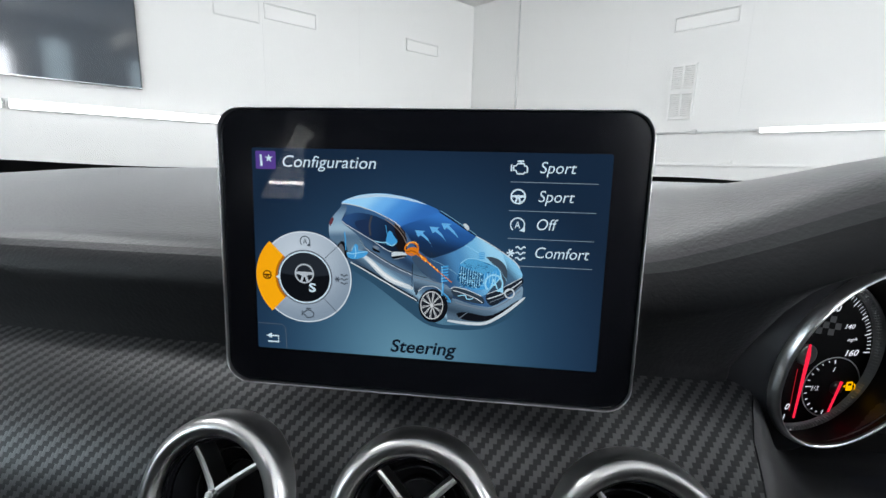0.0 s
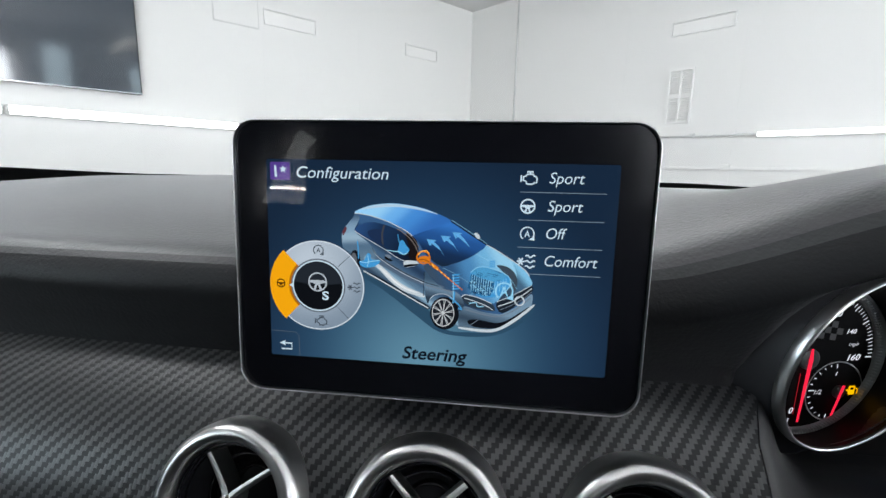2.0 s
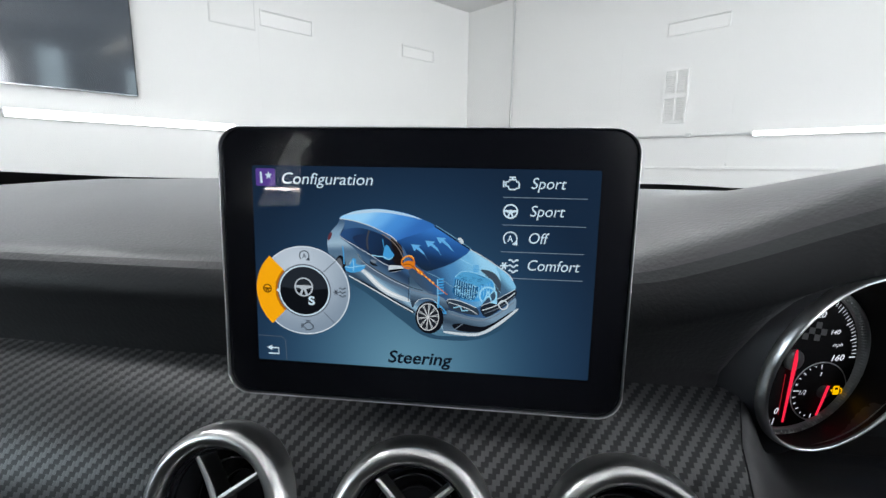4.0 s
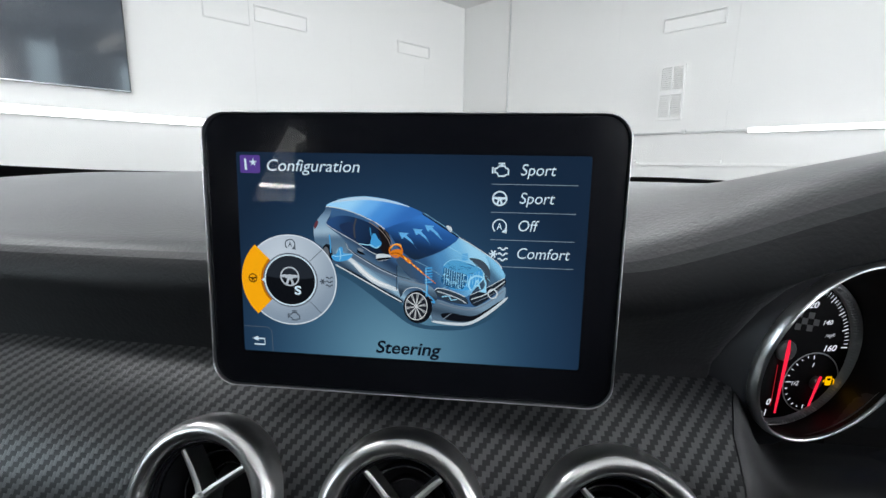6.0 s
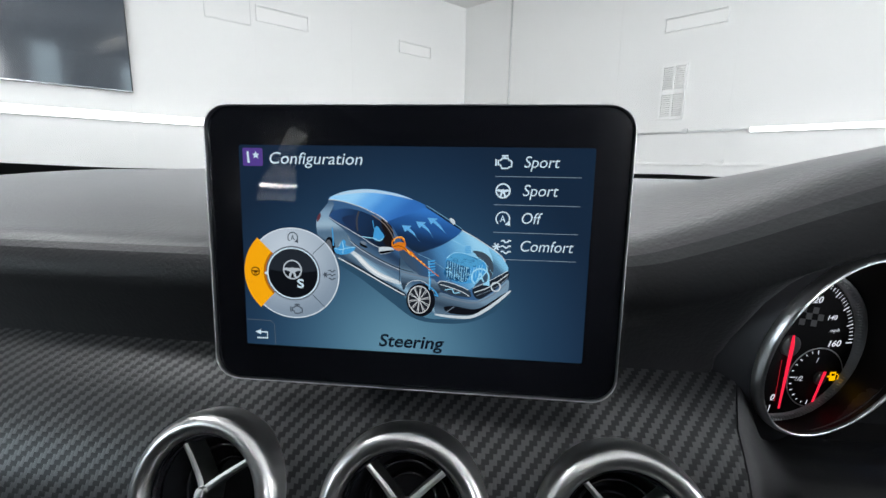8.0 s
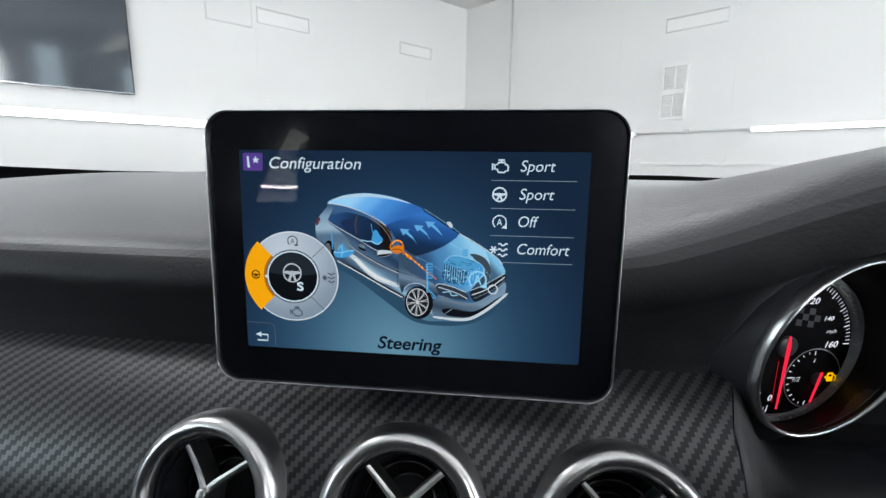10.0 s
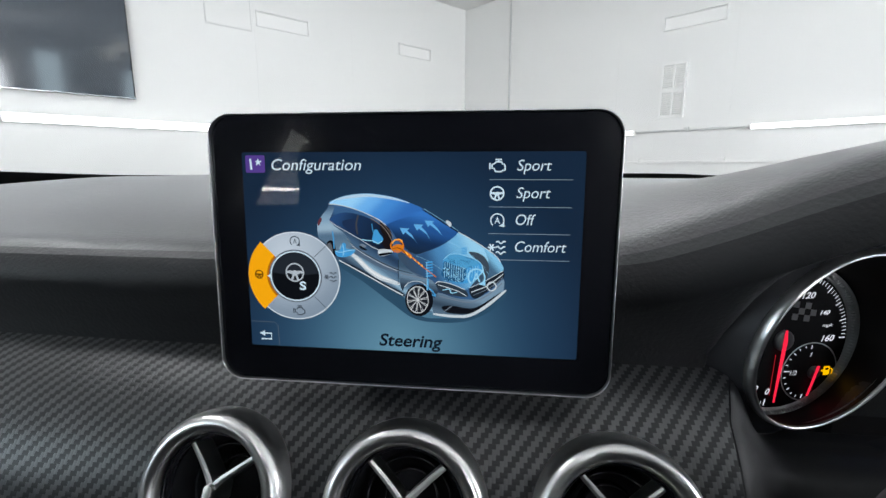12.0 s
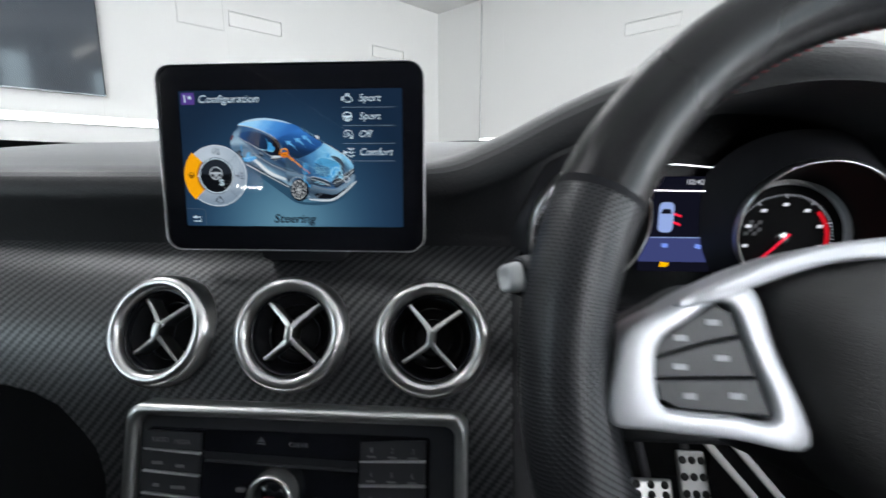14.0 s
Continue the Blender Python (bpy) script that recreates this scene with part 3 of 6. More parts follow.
for cx in (-0.05, 0.05):
    for z0 in (-0.213, 0.029):
        for k in range(11):
            if slat_me is None:
                first = part("slat", slat_bm, M_WALL_TRIM, louvre, smooth=False)
                slat_me = first.data
                first.location = (cx, -0.009, z0 + k * 0.0184)
            else:
                ob = new("slat", slat_me)
                ob.parent, ob.location = louvre, (cx, -0.009, z0 + k * 0.0184)

# the television on wall 1
tv = thing("television", WALL_1 @ pose(-3.631 - 0.725, 0, 1.612) @ pose(0, 0, 0, 3), "large dark wall-mounted television, switched off", "television")
part("case", box(-0.725, 0.725, -0.050, -0.012, 0, 0.83, bevel=0.004), M_MATTE, tv, smooth=False)
part("screen_glass", box(-0.717, 0.717, -0.0535, -0.0505, 0.010, 0.822), M_TVGLASS, tv, "dark reflective screen", smooth=False)
part("bracket", box(-0.2, 0.2, -0.012, 0.006, 0.2, 0.6), M_MATTE, tv, smooth=False)
part("lower_bezel", box(-0.725, 0.725, -0.055, -0.0502, 0.0, 0.009), M_DARKCHROME, tv, smooth=False)


# ---- the car's shell: plain parts, mostly unseen, added to block and shape light ----
shell = thing("car_cabin", Matrix.Identity(4), "dark lined car cabin, mostly unseen, added to block light, driver's doors open", "car cabin", kind="structure")
part("header", box(-0.585, 0.585, -0.56, -0.40, 1.432, 1.455, bevel=0.01), M_HEADLINER, shell, smooth=False)
part("headliner", box(-0.585, 0.585, -2.2, -0.62, 1.432, 1.455, bevel=0.01), M_HEADLINER, shell, smooth=False)
part("cabin_floor", box(-0.74, 0.74, -2.2, 0.72, 0.26, 0.30), M_CARPET, shell, smooth=False)
part("bulkhead", box(-0.74, 0.74, 0.62, 0.66, 0.30, 1.0), M_CABIN, shell, smooth=False)
# Unseen seats, added to hold back light from behind.
for x, top in ((-0.36, 1.03), (0.36, 1.10)):
    part("blocking_seatback", box(x - 0.24, x + 0.24, -0.98, -0.84, 0.40, top, bevel=0.05, seg=3), M_CABIN, shell)
    part("blocking_headrest", box(x - 0.11, x + 0.11, -0.98, -0.87, top - 0.01, top + 0.18, bevel=0.04, seg=3), M_CABIN, shell)
part("rear_seatback", box(-0.70, 0.70, -1.95, -1.80, 0.30, 1.12, bevel=0.04), M_CABIN, shell, smooth=False)


def side_panel(x0, x1):
    """Door side with two window openings, between the sill and the roof rail."""
    bm = bmesh.new()
    pieces = [
        [(-0.72, 0.30), (-0.72, 0.90), (-1.099, 1.044), (-1.452, 1.049), (-2.2, 1.02), (-2.2, 0.30)],
        [(0.72, 0.30), (0.72, 0.86), (0.43, 0.86), (0.43, 0.30)],
        [(0.43, 0.30), (0.43, 0.40), (-0.72, 0.40), (-0.72, 0.30)],
        [(0.47, 0.86), (0.42, 1.02), (-0.40, 1.43), (-0.44, 1.395), (0.38, 0.98), (0.43, 0.86)],
        [(-0.40, 1.43), (-2.2, 1.43), (-1.393, 1.293), (-1.199, 1.308), (-0.72, 1.40), (-0.44, 1.395)],
        [(-0.72, 1.40), (-1.199, 1.308), (-1.099, 1.044), (-0.72, 0.90)],
        [(-2.2, 1.43), (-2.2, 1.02), (-1.452, 1.049), (-1.393, 1.293)],
    ]
    lean = lambda z: 0.14 * max(0.0, z - 1.0) / 0.43
    for ring in pieces:
        a = [bm.verts.new((x0 + lean(z), y, z)) for y, z in ring]
        b = [bm.verts.new((x1 + lean(z), y, z)) for y, z in ring]
        bm.faces.new(a)
        bm.faces.new(b[::-1])
        for k in range(len(ring)):
            k2 = (k + 1) % len(ring)
            bm.faces.new((a[k], b[k], b[k2], a[k2]))
    bmesh.ops.recalc_face_normals(bm, faces=bm.faces[:])
    return bm


part("door_side", side_panel(-0.745, -0.72), M_CABIN, shell, smooth=False)
part("passenger_door", box(-0.745, -0.72, -0.72, 0.43, 0.40, 0.955, bevel=0.006), M_CABIN, shell, smooth=False)
part("sill", box(0.70, 0.745, -2.2, 0.72, 0.26, 0.42), M_CABIN, shell, smooth=False)
# Added low panel that hides the bright room past the open side.
part("lower_side_blocker", box(0.70, 0.745, -0.95, 0.72, 0.42, 0.78, bevel=0.01), M_CABIN, shell, smooth=False)
# Unseen rear closure, added to keep stray reflections off the display.
part("blocking_tailgate", box(-0.745, 0.745, -2.24, -2.20, 0.30, 1.44), M_CABIN, shell, smooth=False)

# windscreen with its black lower band and printed marks
screen_glass = thing("windscreen", Matrix.Identity(4), "clear raked windscreen with black band at its foot", "windscreen")


def glass_y(x):
    return 0.40 - 0.17 * x * x


def glass_rows(z_low, z_high, n, lift=0.0):
    rows = []
    for i in range(n + 1):
        z = z_low + (z_high - z_low) * i / n
        rows.append([(x, glass_y(x) - (z - 1.03) * 1.62 + lift, z) for x in np.linspace(-0.70, 0.70, 41)])
    return rows


sheet = loft(glass_rows(1.02, 1.42, 10))
sheet.normal_update()
if sum(f.normal.y for f in sheet.faces) > 0:
    bmesh.ops.reverse_faces(sheet, faces=sheet.faces[:])
pane = part("pane", sheet, M_SCREENGLASS, screen_glass)
pane.visible_shadow = False
band = []
for i in range(4):
    row = []
    for x in np.linspace(-0.70, 0.70, 81):
        top = 1.0515 + 0.0035 * ease((0.36 - x) / 0.12) * ease((x - 0.05) / 0.08) + 0.006 * ease((-x - 0.42) / 0.24) + 0.02 * ease((x - 0.5) / 0.2)
        z = 1.02 + (top - 1.02) * i / 3
        row.append((x, glass_y(x) - (z - 1.03) * 1.62 - 0.003, z))
    band.append(row)
part("black_band", loft(band), M_FRIT, screen_glass, "black ceramic band")
random.seed(5)
for row in range(4):
    x = -0.655
    while x < -0.60 + 0.006 * (3 - row):
        w = random.uniform(0.004, 0.011)
        z = 1.083 - 0.0075 * row
        y = glass_y(x) - (z - 1.03) * 1.62 - 0.004
        part("printed_mark", box(x, x + w, y - 0.0003, y + 0.0003, z, z + 0.0028), M_STICKER, screen_glass, "faint printed mark", smooth=False)
        x += w + random.uniform(0.003, 0.006)
z = 1.098
part("printed_mark", box(-0.622, -0.612, glass_y(0.617) - (z - 1.03) * 1.62 - 0.0045, glass_y(0.617) - (z - 1.03) * 1.62 - 0.004, z, z + 0.003), M_STICKER, screen_glass, "faint printed mark", smooth=False)


# ---- dashboard ----
dash = thing("dashboard", pose(0, 0.2, 0.9), "black soft-touch dashboard with dark carbon-weave trim", "dashboard")


def bow(x):
    """How far the dashboard's face falls away towards the passenger."""
    return 0.05 * max(0.0, -x - 0.03) ** 2


RIDGE_X = [0.085, 0.105, 0.127, 0.165, 0.202, 0.238, 0.275, 0.31, 0.335, 0.36, 0.395, 0.432, 0.468, 0.505, 0.543, 0.565, 0.585]
RIDGE_Z = [1.009, 1.0115, 1.0175, 1.0335, 1.0535, 1.0690, 1.0805, 1.0885, 1.0935, 1.0955, 1.0937, 1.086, 1.0715, 1.0515, 1.029, 1.018, 1.011]


def ridge(x):
    return sum(blend(x + d, RIDGE_X, RIDGE_Z) for d in (-0.012, -0.006, 0, 0.006, 0.012)) / 5


def pad_profile(x):
    zr = ridge(x)
    h = (zr - 1.009) / 0.0805
    yo = bow(x)
    yr = 0.040 - 0.060 * h + yo
    yf = 0.305 - 0.12 * x * x
    zf = 1.0495 + 0.0022 * ease((0.40 + x) / 0.1) * ease(-x / 0.1) - 0.016 * ease((-x - 0.40) / 0.30)
    zt = zr + 0.0075 * (1 - h)
    c = ease((x - 0.170) / 0.034) * ease((0.505 - x) / 0.045)
    lerp = lambda a, b, t: a + (b - a) * t
    s = 0.35 * ease((0.02 - x) / 0.10) + 0.85 * ease((x - 0.07) / 0.07)  # the ridge is rounder off the middle
    ctrl = [
        (yf + 0.10, zf - 0.0195), (yf + 0.02, zf - 0.001), (yf, zf),
        (lerp(yf, yr + 0.03, 0.35), lerp(zf, zt, 0.35) + 0.001 - 0.008 * h),
        (lerp(yf, yr + 0.03, 0.72), lerp(zf, zt, 0.72) + 0.001 - 0.0065 * h + 0.009 * h * h),
        (yr + 0.030 + 0.022 * s, zt), (yr + 0.009 + 0.013 * s, zr + 0.0030 - 0.001 * s), (yr + 0.0005 + 0.0035 * s, zr - 0.0012 - 0.0078 * s), (yr - 0.0048 - 0.001 * s, zr - 0.0080 - 0.0125 * s), (yr - 0.0070 - 0.001 * s, zr - 0.0180 - 0.0150 * s),
        (lerp(yr - 0.002, yr, c), lerp(zr - 0.040 - 0.002 * s, zr - 0.0330, c)),
        (lerp(0.0410 + yo, 0.055, c), lerp(0.9575, zr - 0.040, c)),
        (lerp(0.0438 + yo, 0.108, c), lerp(0.9475, zr - 0.050, c)),
        (lerp(0.0460 + yo, 0.113, c), lerp(0.9380, 0.880, c)),
    ]
    return smooth_line([(x, y, z) for y, z in ctrl], 4)


xs = list(np.arange(-0.80, 0.08, 0.0125)) + list(np.arange(0.08, 0.60, 0.005)) + list(np.arange(0.60, 0.801, 0.0125))
profiles = [pad_profile(float(x)) for x in xs]
CREST = 27
lines = [[tuple(p[i]) for p in profiles] for i in range(len(profiles[0]))]
# Top, edge and face step darker to paint the shade below the crest.
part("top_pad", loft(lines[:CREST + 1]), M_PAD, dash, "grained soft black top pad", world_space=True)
part("rolled_edge", loft(lines[CREST:CREST + 3]), M_ROLL_HALFSHADE, dash, "grained rounded edge, toned halfway to the shaded face", world_space=True)
part("front_face", loft(lines[CREST + 2:]), M_FACE_SHADED, dash, "grained front face, its shade put into the darker skin", world_space=True)

TRIM_CTRL = [(0.0480, 0.9445), (0.0385, 0.9395), (0.0270, 0.9325), (0.0140, 0.9225), (0.0015, 0.9100), (-0.0095, 0.8955), (-0.0205, 0.875), (-0.032, 0.842), (-0.040, 0.812), (-0.049, 0.775), (-0.058, 0.735), (-0.065, 0.69)]
TRIM_LINE = [(p.x, p.y) for p in smooth_line([(y, z, 0) for y, z in TRIM_CTRL], 6)]
VENTS = [(-0.1069, -0.0165, 0.8824), (0.0010, -0.0185, 0.8836), (0.1103, -0.0175, 0.8822)]


def trim_y(z):
    for (ya, za), (yb, zb) in zip(TRIM_LINE, TRIM_LINE[1:]):
        if zb <= z <= za:
            return ya + (yb - ya) * (za - z) / max(1e-9, za - zb)
    return TRIM_LINE[-1][0]


def trim_foot(x):
    return blend(x, [-0.80, -0.40, -0.30, -0.25, -0.2305, -0.2077, -0.184, -0.162, -0.149, -0.140, -0.134], [0.850, 0.846, 0.843, 0.840, 0.838, 0.834, 0.825, 0.807, 0.794, 0.772, 0.690])


def trim_end(z):
    return blend(z, [0.69, 0.90, 0.925, 0.935, 0.94], [0.172, 0.1715, 0.1735, 0.179, 0.183])


cols = list(np.linspace(0, 0.40, 120)) + list(np.linspace(0.402, 1.0, 250))
rows = []
for i, (y, z) in enumerate(TRIM_LINE):
    row = []
    x_end = trim_end(z)
    for c in cols:
        x = -0.80 + (x_end + 0.80) * c
        if z < 0.905:
            zz = 0.905 - (0.905 - z) * (0.905 - trim_foot(x)) / (0.905 - 0.69)
            yy = trim_y(zz)
        else:
            zz, yy = z, y
        row.append((x, yy + bow(x), zz))
    rows.append(row)
fine_rows = [rows[0]]
for a, b in zip(rows, rows[1:]):
    for k in range(1, 3):
        fine_rows.append([tuple(p + (q - p) * k / 2 for p, q in zip(pa, pb)) for pa, pb in zip(a, b)])
fine_rows.append([(x, y + 0.012, z - 0.003) for x, y, z in fine_rows[-1]])
bm = loft(fine_rows, uv=True)
gone = []
for f in bm.faces:
    p = f.calc_center_median()
    for vx, vy, vz in VENTS:
        if p.z > 0.80 and math.hypot(p.x - vx, (p.z - vz) / math.cos(radians(22.5))) < 0.0375:
            gone.append(f)
            break
bmesh.ops.delete(bm, geom=gone, context="FACES")
part("carbon_trim", bm, M_CARBON, dash, "dark carbon-weave trim", world_space=True)

# plain lower panel on the driver's side: it takes up the trim's line and falls back below the instruments
FALL = [(0.088, 0.880), (0.074, 0.882), (0.060, 0.886), (0.045, 0.889), (0.031, 0.885), (0.023, 0.872), (0.018, 0.852), (0.011, 0.832), (0.005, 0.815), (0.000, 0.802), (0.000, 0.793), (0.006, 0.787)]
FALL_LINE = [(p.x, p.y) for p in smooth_line([(y, z, 0) for y, z in FALL], 6)]
rows = []
for (ya, za), (yb, zb) in zip(TRIM_LINE, FALL_LINE):
    row = []
    x0 = trim_end(za) + 0.0012
    for k in range(71):
        x = x0 + (0.80 - x0) * (k / 70) ** 1.9
        t = ease((x - x0 + 0.004) / 0.052)
        row.append((x, ya + (yb - ya) * t, za + (zb - za) * t))
    rows.append(row)
rows.append([(x, y + 0.03, z + 0.002) for x, y, z in rows[-1]])
rows.append([(x, y + 0.12, z + 0.012) for x, y, z in rows[-1]])
part("lower_panel", loft(rows), M_LOWER, dash, "plain black plastic lower panel", world_space=True)

# passenger side below the trim: the glovebox face
rows = []
for z, y in ((0.875, 0.085), (0.860, 0.062), (0.84, 0.052), (0.80, 0.047), (0.70, 0.043), (0.60, 0.050), (0.45, 0.080)):
    rows.append([(x, y + bow(x), z) for x in np.linspace(-0.80, -0.118, 44)])
part("glovebox_face", loft(rows), M_MATTE, dash, "black glovebox face", world_space=True)

# ---- the display on the dashboard ----
tablet = thing("infotainment_display", pose(0, 0, 1.02) @ pose(0, 0, 0, -2.5), "black free-standing car display with silver edge, lit with a vehicle menu", "display screen")
OUT = rounded(-0.1030, 0.1041, -0.0743, 0.0674, 0.0125, 10)
INN = rounded(-0.1023, 0.1034, -0.0736, 0.0667, 0.0118, 10)
part("back_shell", slab(rounded(-0.1018, 0.1029, -0.0731, 0.0662, 0.0114, 10), 0.0035, 0.016, bevel=0.0), M_HARD, tablet, smooth=False)
part("edge_band", ring_band(OUT, INN, -0.0012, 0.0060, bevel=0.0005), M_EDGE, tablet, "thin satin silver edge")
part("black_surround", slab(INN, 0.0012, 0.0035), M_GLOSSBLACK, tablet, "black surround", smooth=False)
cover = part("cover_glass", flat(INN, -0.0010), M_COVER, tablet, "clear glossy cover glass", smooth=False)
cover.visible_shadow = False
part("mount", box(-0.036, 0.036, 0.014, 0.064, -0.086, -0.030, bevel=0.008), M_MATTE, tablet, smooth=False)

MM = 0.001
G_BACK = glow_ramp("menu_background", [(0.0, srgb(104, 150, 172)), (0.26, srgb(76, 118, 144)), (0.52, srgb(42, 74, 102)), (0.78, srgb(29, 52, 78)), (1.0, srgb(22, 38, 58))], (-0.004, -0.058), (0.106, 0.114))
G_TEXT = glow("menu_text", srgb(200, 222, 236))
G_TEXTDIM = glow("menu_line", srgb(122, 142, 160))
G_DARK = glow("menu_dark_text", srgb(14, 22, 34))
G_VIOLET = glow("violet_tile", srgb(84, 62, 140))
G_ORANGE = glow("orange_sector", srgb(246, 168, 16))
G_DIALGREY = glow_ramp("dial_ring_grey", [(0.0, srgb(196, 208, 220)), (0.6, srgb(160, 176, 192)), (1.0, srgb(120, 138, 156))], (-0.064, -0.004), (0.034, 0.034))
G_DIALBLACK = glow("dial_middle", srgb(14, 17, 22))
G_BODYDARK = glow("picture_grey", srgb(66, 76, 88))

lit = part("lit_panel", flat(rounded(-0.0858, 0.0873, -0.0550, 0.0482, 0.0008, 2), 0.0010), G_BACK, tablet, "lit blue-grey menu picture", smooth=False)


def ui(name, bm, material, layer, parent=None, label=""):
    """A lit shape of the menu; layer: how many twentieths of a millimetre it lies over the panel. Built in millimetres."""
    bm.transform(Matrix.Diagonal((MM, 1, MM, 1)))
    bmesh.ops.translate(bm, verts=bm.verts, vec=(0, 0.0010 - 0.00005 * layer, 0))
    return part(name, bm, material, parent or lit, label, smooth=False)


# title and rows of settings
ui("tile", flat(rounded(-83.9, -73.4, 37.9, 46.7, 0.8, 4)), G_VIOLET, 1)
bar = flat([(-81.4, 39.4), (-80.2, 39.4), (-80.7, 45.0), (-81.7, 45.0)])
star = [(-77.0 + r * math.sin(math.pi * k / 5), 43.2 + r * math.cos(math.pi * k / 5)) for k, r in zip(range(10), (2.1, 0.85) * 5)]
ui("tile_mark", flat(star, bm=bar), G_TEXT, 2)
ui("title_words", words("Configuration", -69.8, 39.2, 47.3, 5.7, shear=0.20, bold=0.0), G_TEXT, 1)
for text, zb, wide in (("Sport", 39.1, 16.3), ("Sport", 25.9, 16.3), ("Off", 12.8, 9.6), ("Comfort", -0.5, 24.8)):
    ui("setting_words", words(text, 55.1, zb, wide, 5.3, shear=0.20, bold=-0.002), G_TEXT, 1)
for zb in (34.8, 21.5, 8.3, -4.75):
    ui("rule", stroke([(41.8 if zb > 0 else 46.5, zb), (81.6, zb)], 0.30), G_TEXTDIM, 1)


def engine_icon(cx, cz, k=1.0, w=0.9):
    pts = [(-3.4, -1.2), (-3.4, 1.2), (-2.2, 1.2), (-1.2, 2.4), (2.0, 2.4), (2.4, 1.2), (3.3, 1.2), (3.9, 0.4), (3.9, -2.2), (2.6, -2.2), (1.8, -3.0), (-1.4, -3.0), (-2.2, -1.2)]
    bm = stroke([(cx + k * a, cz + k * b) for a, b in pts], w * k, closed=True)
    stroke([(cx - 4.6 * k, cz - 1.8 * k), (cx - 4.6 * k, cz + 1.8 * k)], w * k, bm=bm)
    stroke([(cx - 1.6 * k, cz + 3.7 * k), (cx + 2.0 * k, cz + 3.7 * k)], w * k, bm=bm)
    return stroke([(cx + 0.2 * k, cz + 2.4 * k), (cx + 0.2 * k, cz + 3.7 * k)], w * k, bm=bm)


def wheel_icon(cx, cz, r, w=0.9):
    bm = sector(cx, cz, r - w, r, 0, 360)
    disc(cx, cz - 0.05 * r, 0.30 * r, 0.28 * r, seg=20, bm=bm)
    for s in (-1, 1):
        flat([(cx + s * p * r, cz + q * r) for p, q in ((0.16, 0.16), (0.55, 0.20), (0.90, 0.12), (0.90, -0.08), (0.55, -0.10), (0.20, -0.24))], bm=bm)
        flat([(cx + s * p * r, cz + q * r) for p, q in ((0.02, -0.24), (0.24, -0.20), (0.38, -0.55), (0.46, -0.84), (0.24, -0.92), (0.14, -0.60))], bm=bm)
    return bm


def auto_icon(cx, cz, r, w=0.7, letter=0.9):
    bm = sector(cx, cz, r - w, r, -48, 230)
    flat([(cx + r * 0.25, cz - r * 0.80), (cx + r * 1.02, cz - r * 0.94), (cx + r * 0.98, cz - r * 0.22)], bm=bm)
    return words("A", cx, cz - 0.5 * letter * r, 0.85 * letter * r, letter * r, bm=bm, align="mid", bold=0.01)


def air_icon(cx, cz, k=1.0, w=0.7):
    bm = None
    for dz in (2.6, 0.0, -2.6):
        bm = stroke([(cx + k * (a - 0.4), cz + k * (dz + 0.55 * math.sin(a * 2.0))) for a in np.linspace(0, 4.6, 15)], w * k, bm=bm)
    for ang in range(0, 360, 60):
        a = radians(ang)
        stroke([(cx - 2.6 * k, cz), (cx - 2.6 * k + 1.9 * k * math.cos(a), cz + 1.9 * k * math.sin(a))], 0.75 * k, bm=bm)
    return bm


ui("engine_mark", engine_icon(45.9, 41.2, 0.86, 0.85), G_TEXT, 1)
ui("wheel_mark", wheel_icon(45.7, 28.1, 3.6, 0.75), G_TEXT, 1)
ui("start_stop_mark", auto_icon(46.1, 14.9, 3.5, 0.6), G_TEXT, 1)
ui("air_mark", air_icon(46.2, 1.4), G_TEXT, 6)
ui("caption_words", words("Steering", -14.4, -52.0, 33.7, 6.5, shear=0.20, bold=0.02), G_DARK, 6)

# return key in its rounded field
key = stroke([(-85.6, -41.6), (-72.3, -41.8), (-70.4, -43.6), (-70.0, -54.8)], 0.35)
ui("key_outline", key, glow("key_outline", srgb(78, 92, 108)), 1)
back = stroke([(-79.4, -48.2), (-74.4, -48.2), (-74.4, -51.4), (-80.2, -51.4)], 0.8)
flat([(-81.2, -48.2), (-78.0, -46.8), (-78.0, -49.6)], bm=back)
ui("return_mark", back, G_TEXT, 1)

# round selector
DX, DZ = -59.2, -16.0
ui("selector_ring", disc(DX, DZ, 24.6, 23.6, seg=72), G_DIALGREY, 7)
ui("selected_sector", sector(DX, DZ, 12.0, 26.2, 135, 227, squash=0.965), G_ORANGE, 8, label="orange selected sector")
ui("sector_shade", sector(DX, DZ, 12.0, 15.8, 135, 227, squash=0.965), glow("orange_shade", srgb(176, 104, 14)), 8.5)
ui("selector_edge", sector(DX, DZ, 23.9, 24.5, 0, 360, squash=0.96, seg=72), glow("selector_edge", srgb(206, 218, 228)), 7.5)
joints = None
for a in (45, -47):
    joints = stroke([(DX + 15 * math.cos(radians(a)), DZ + 14.6 * math.sin(radians(a))), (DX + 24.4 * math.cos(radians(a)), DZ + 23.4 * math.sin(radians(a)))], 0.3, bm=joints)
ui("joint_line", joints, G_BODYDARK, 9)
ui("selector_rim", disc(DX, DZ, 14.6, 14.2, seg=60), glow("selector_rim", srgb(96, 106, 118)), 9)
ui("selector_bright_ring", sector(DX, DZ, 13.2, 13.9, -150, 215, squash=0.97), G_TEXT, 10)
ui("selector_middle", disc(DX, DZ, 13.1, 12.7, seg=60), G_DIALBLACK, 10)
big = wheel_icon(DX - 0.2, DZ + 2.0, 5.1, 0.75)
ui("selector_wheel", big, glow("selector_grey", srgb(176, 186, 196)), 11)
ui("selector_sheen", sector(DX, DZ, 0.5, 12.9, 8, 172, squash=0.97), glow("selector_sheen", srgb(34, 40, 48)), 10.5)
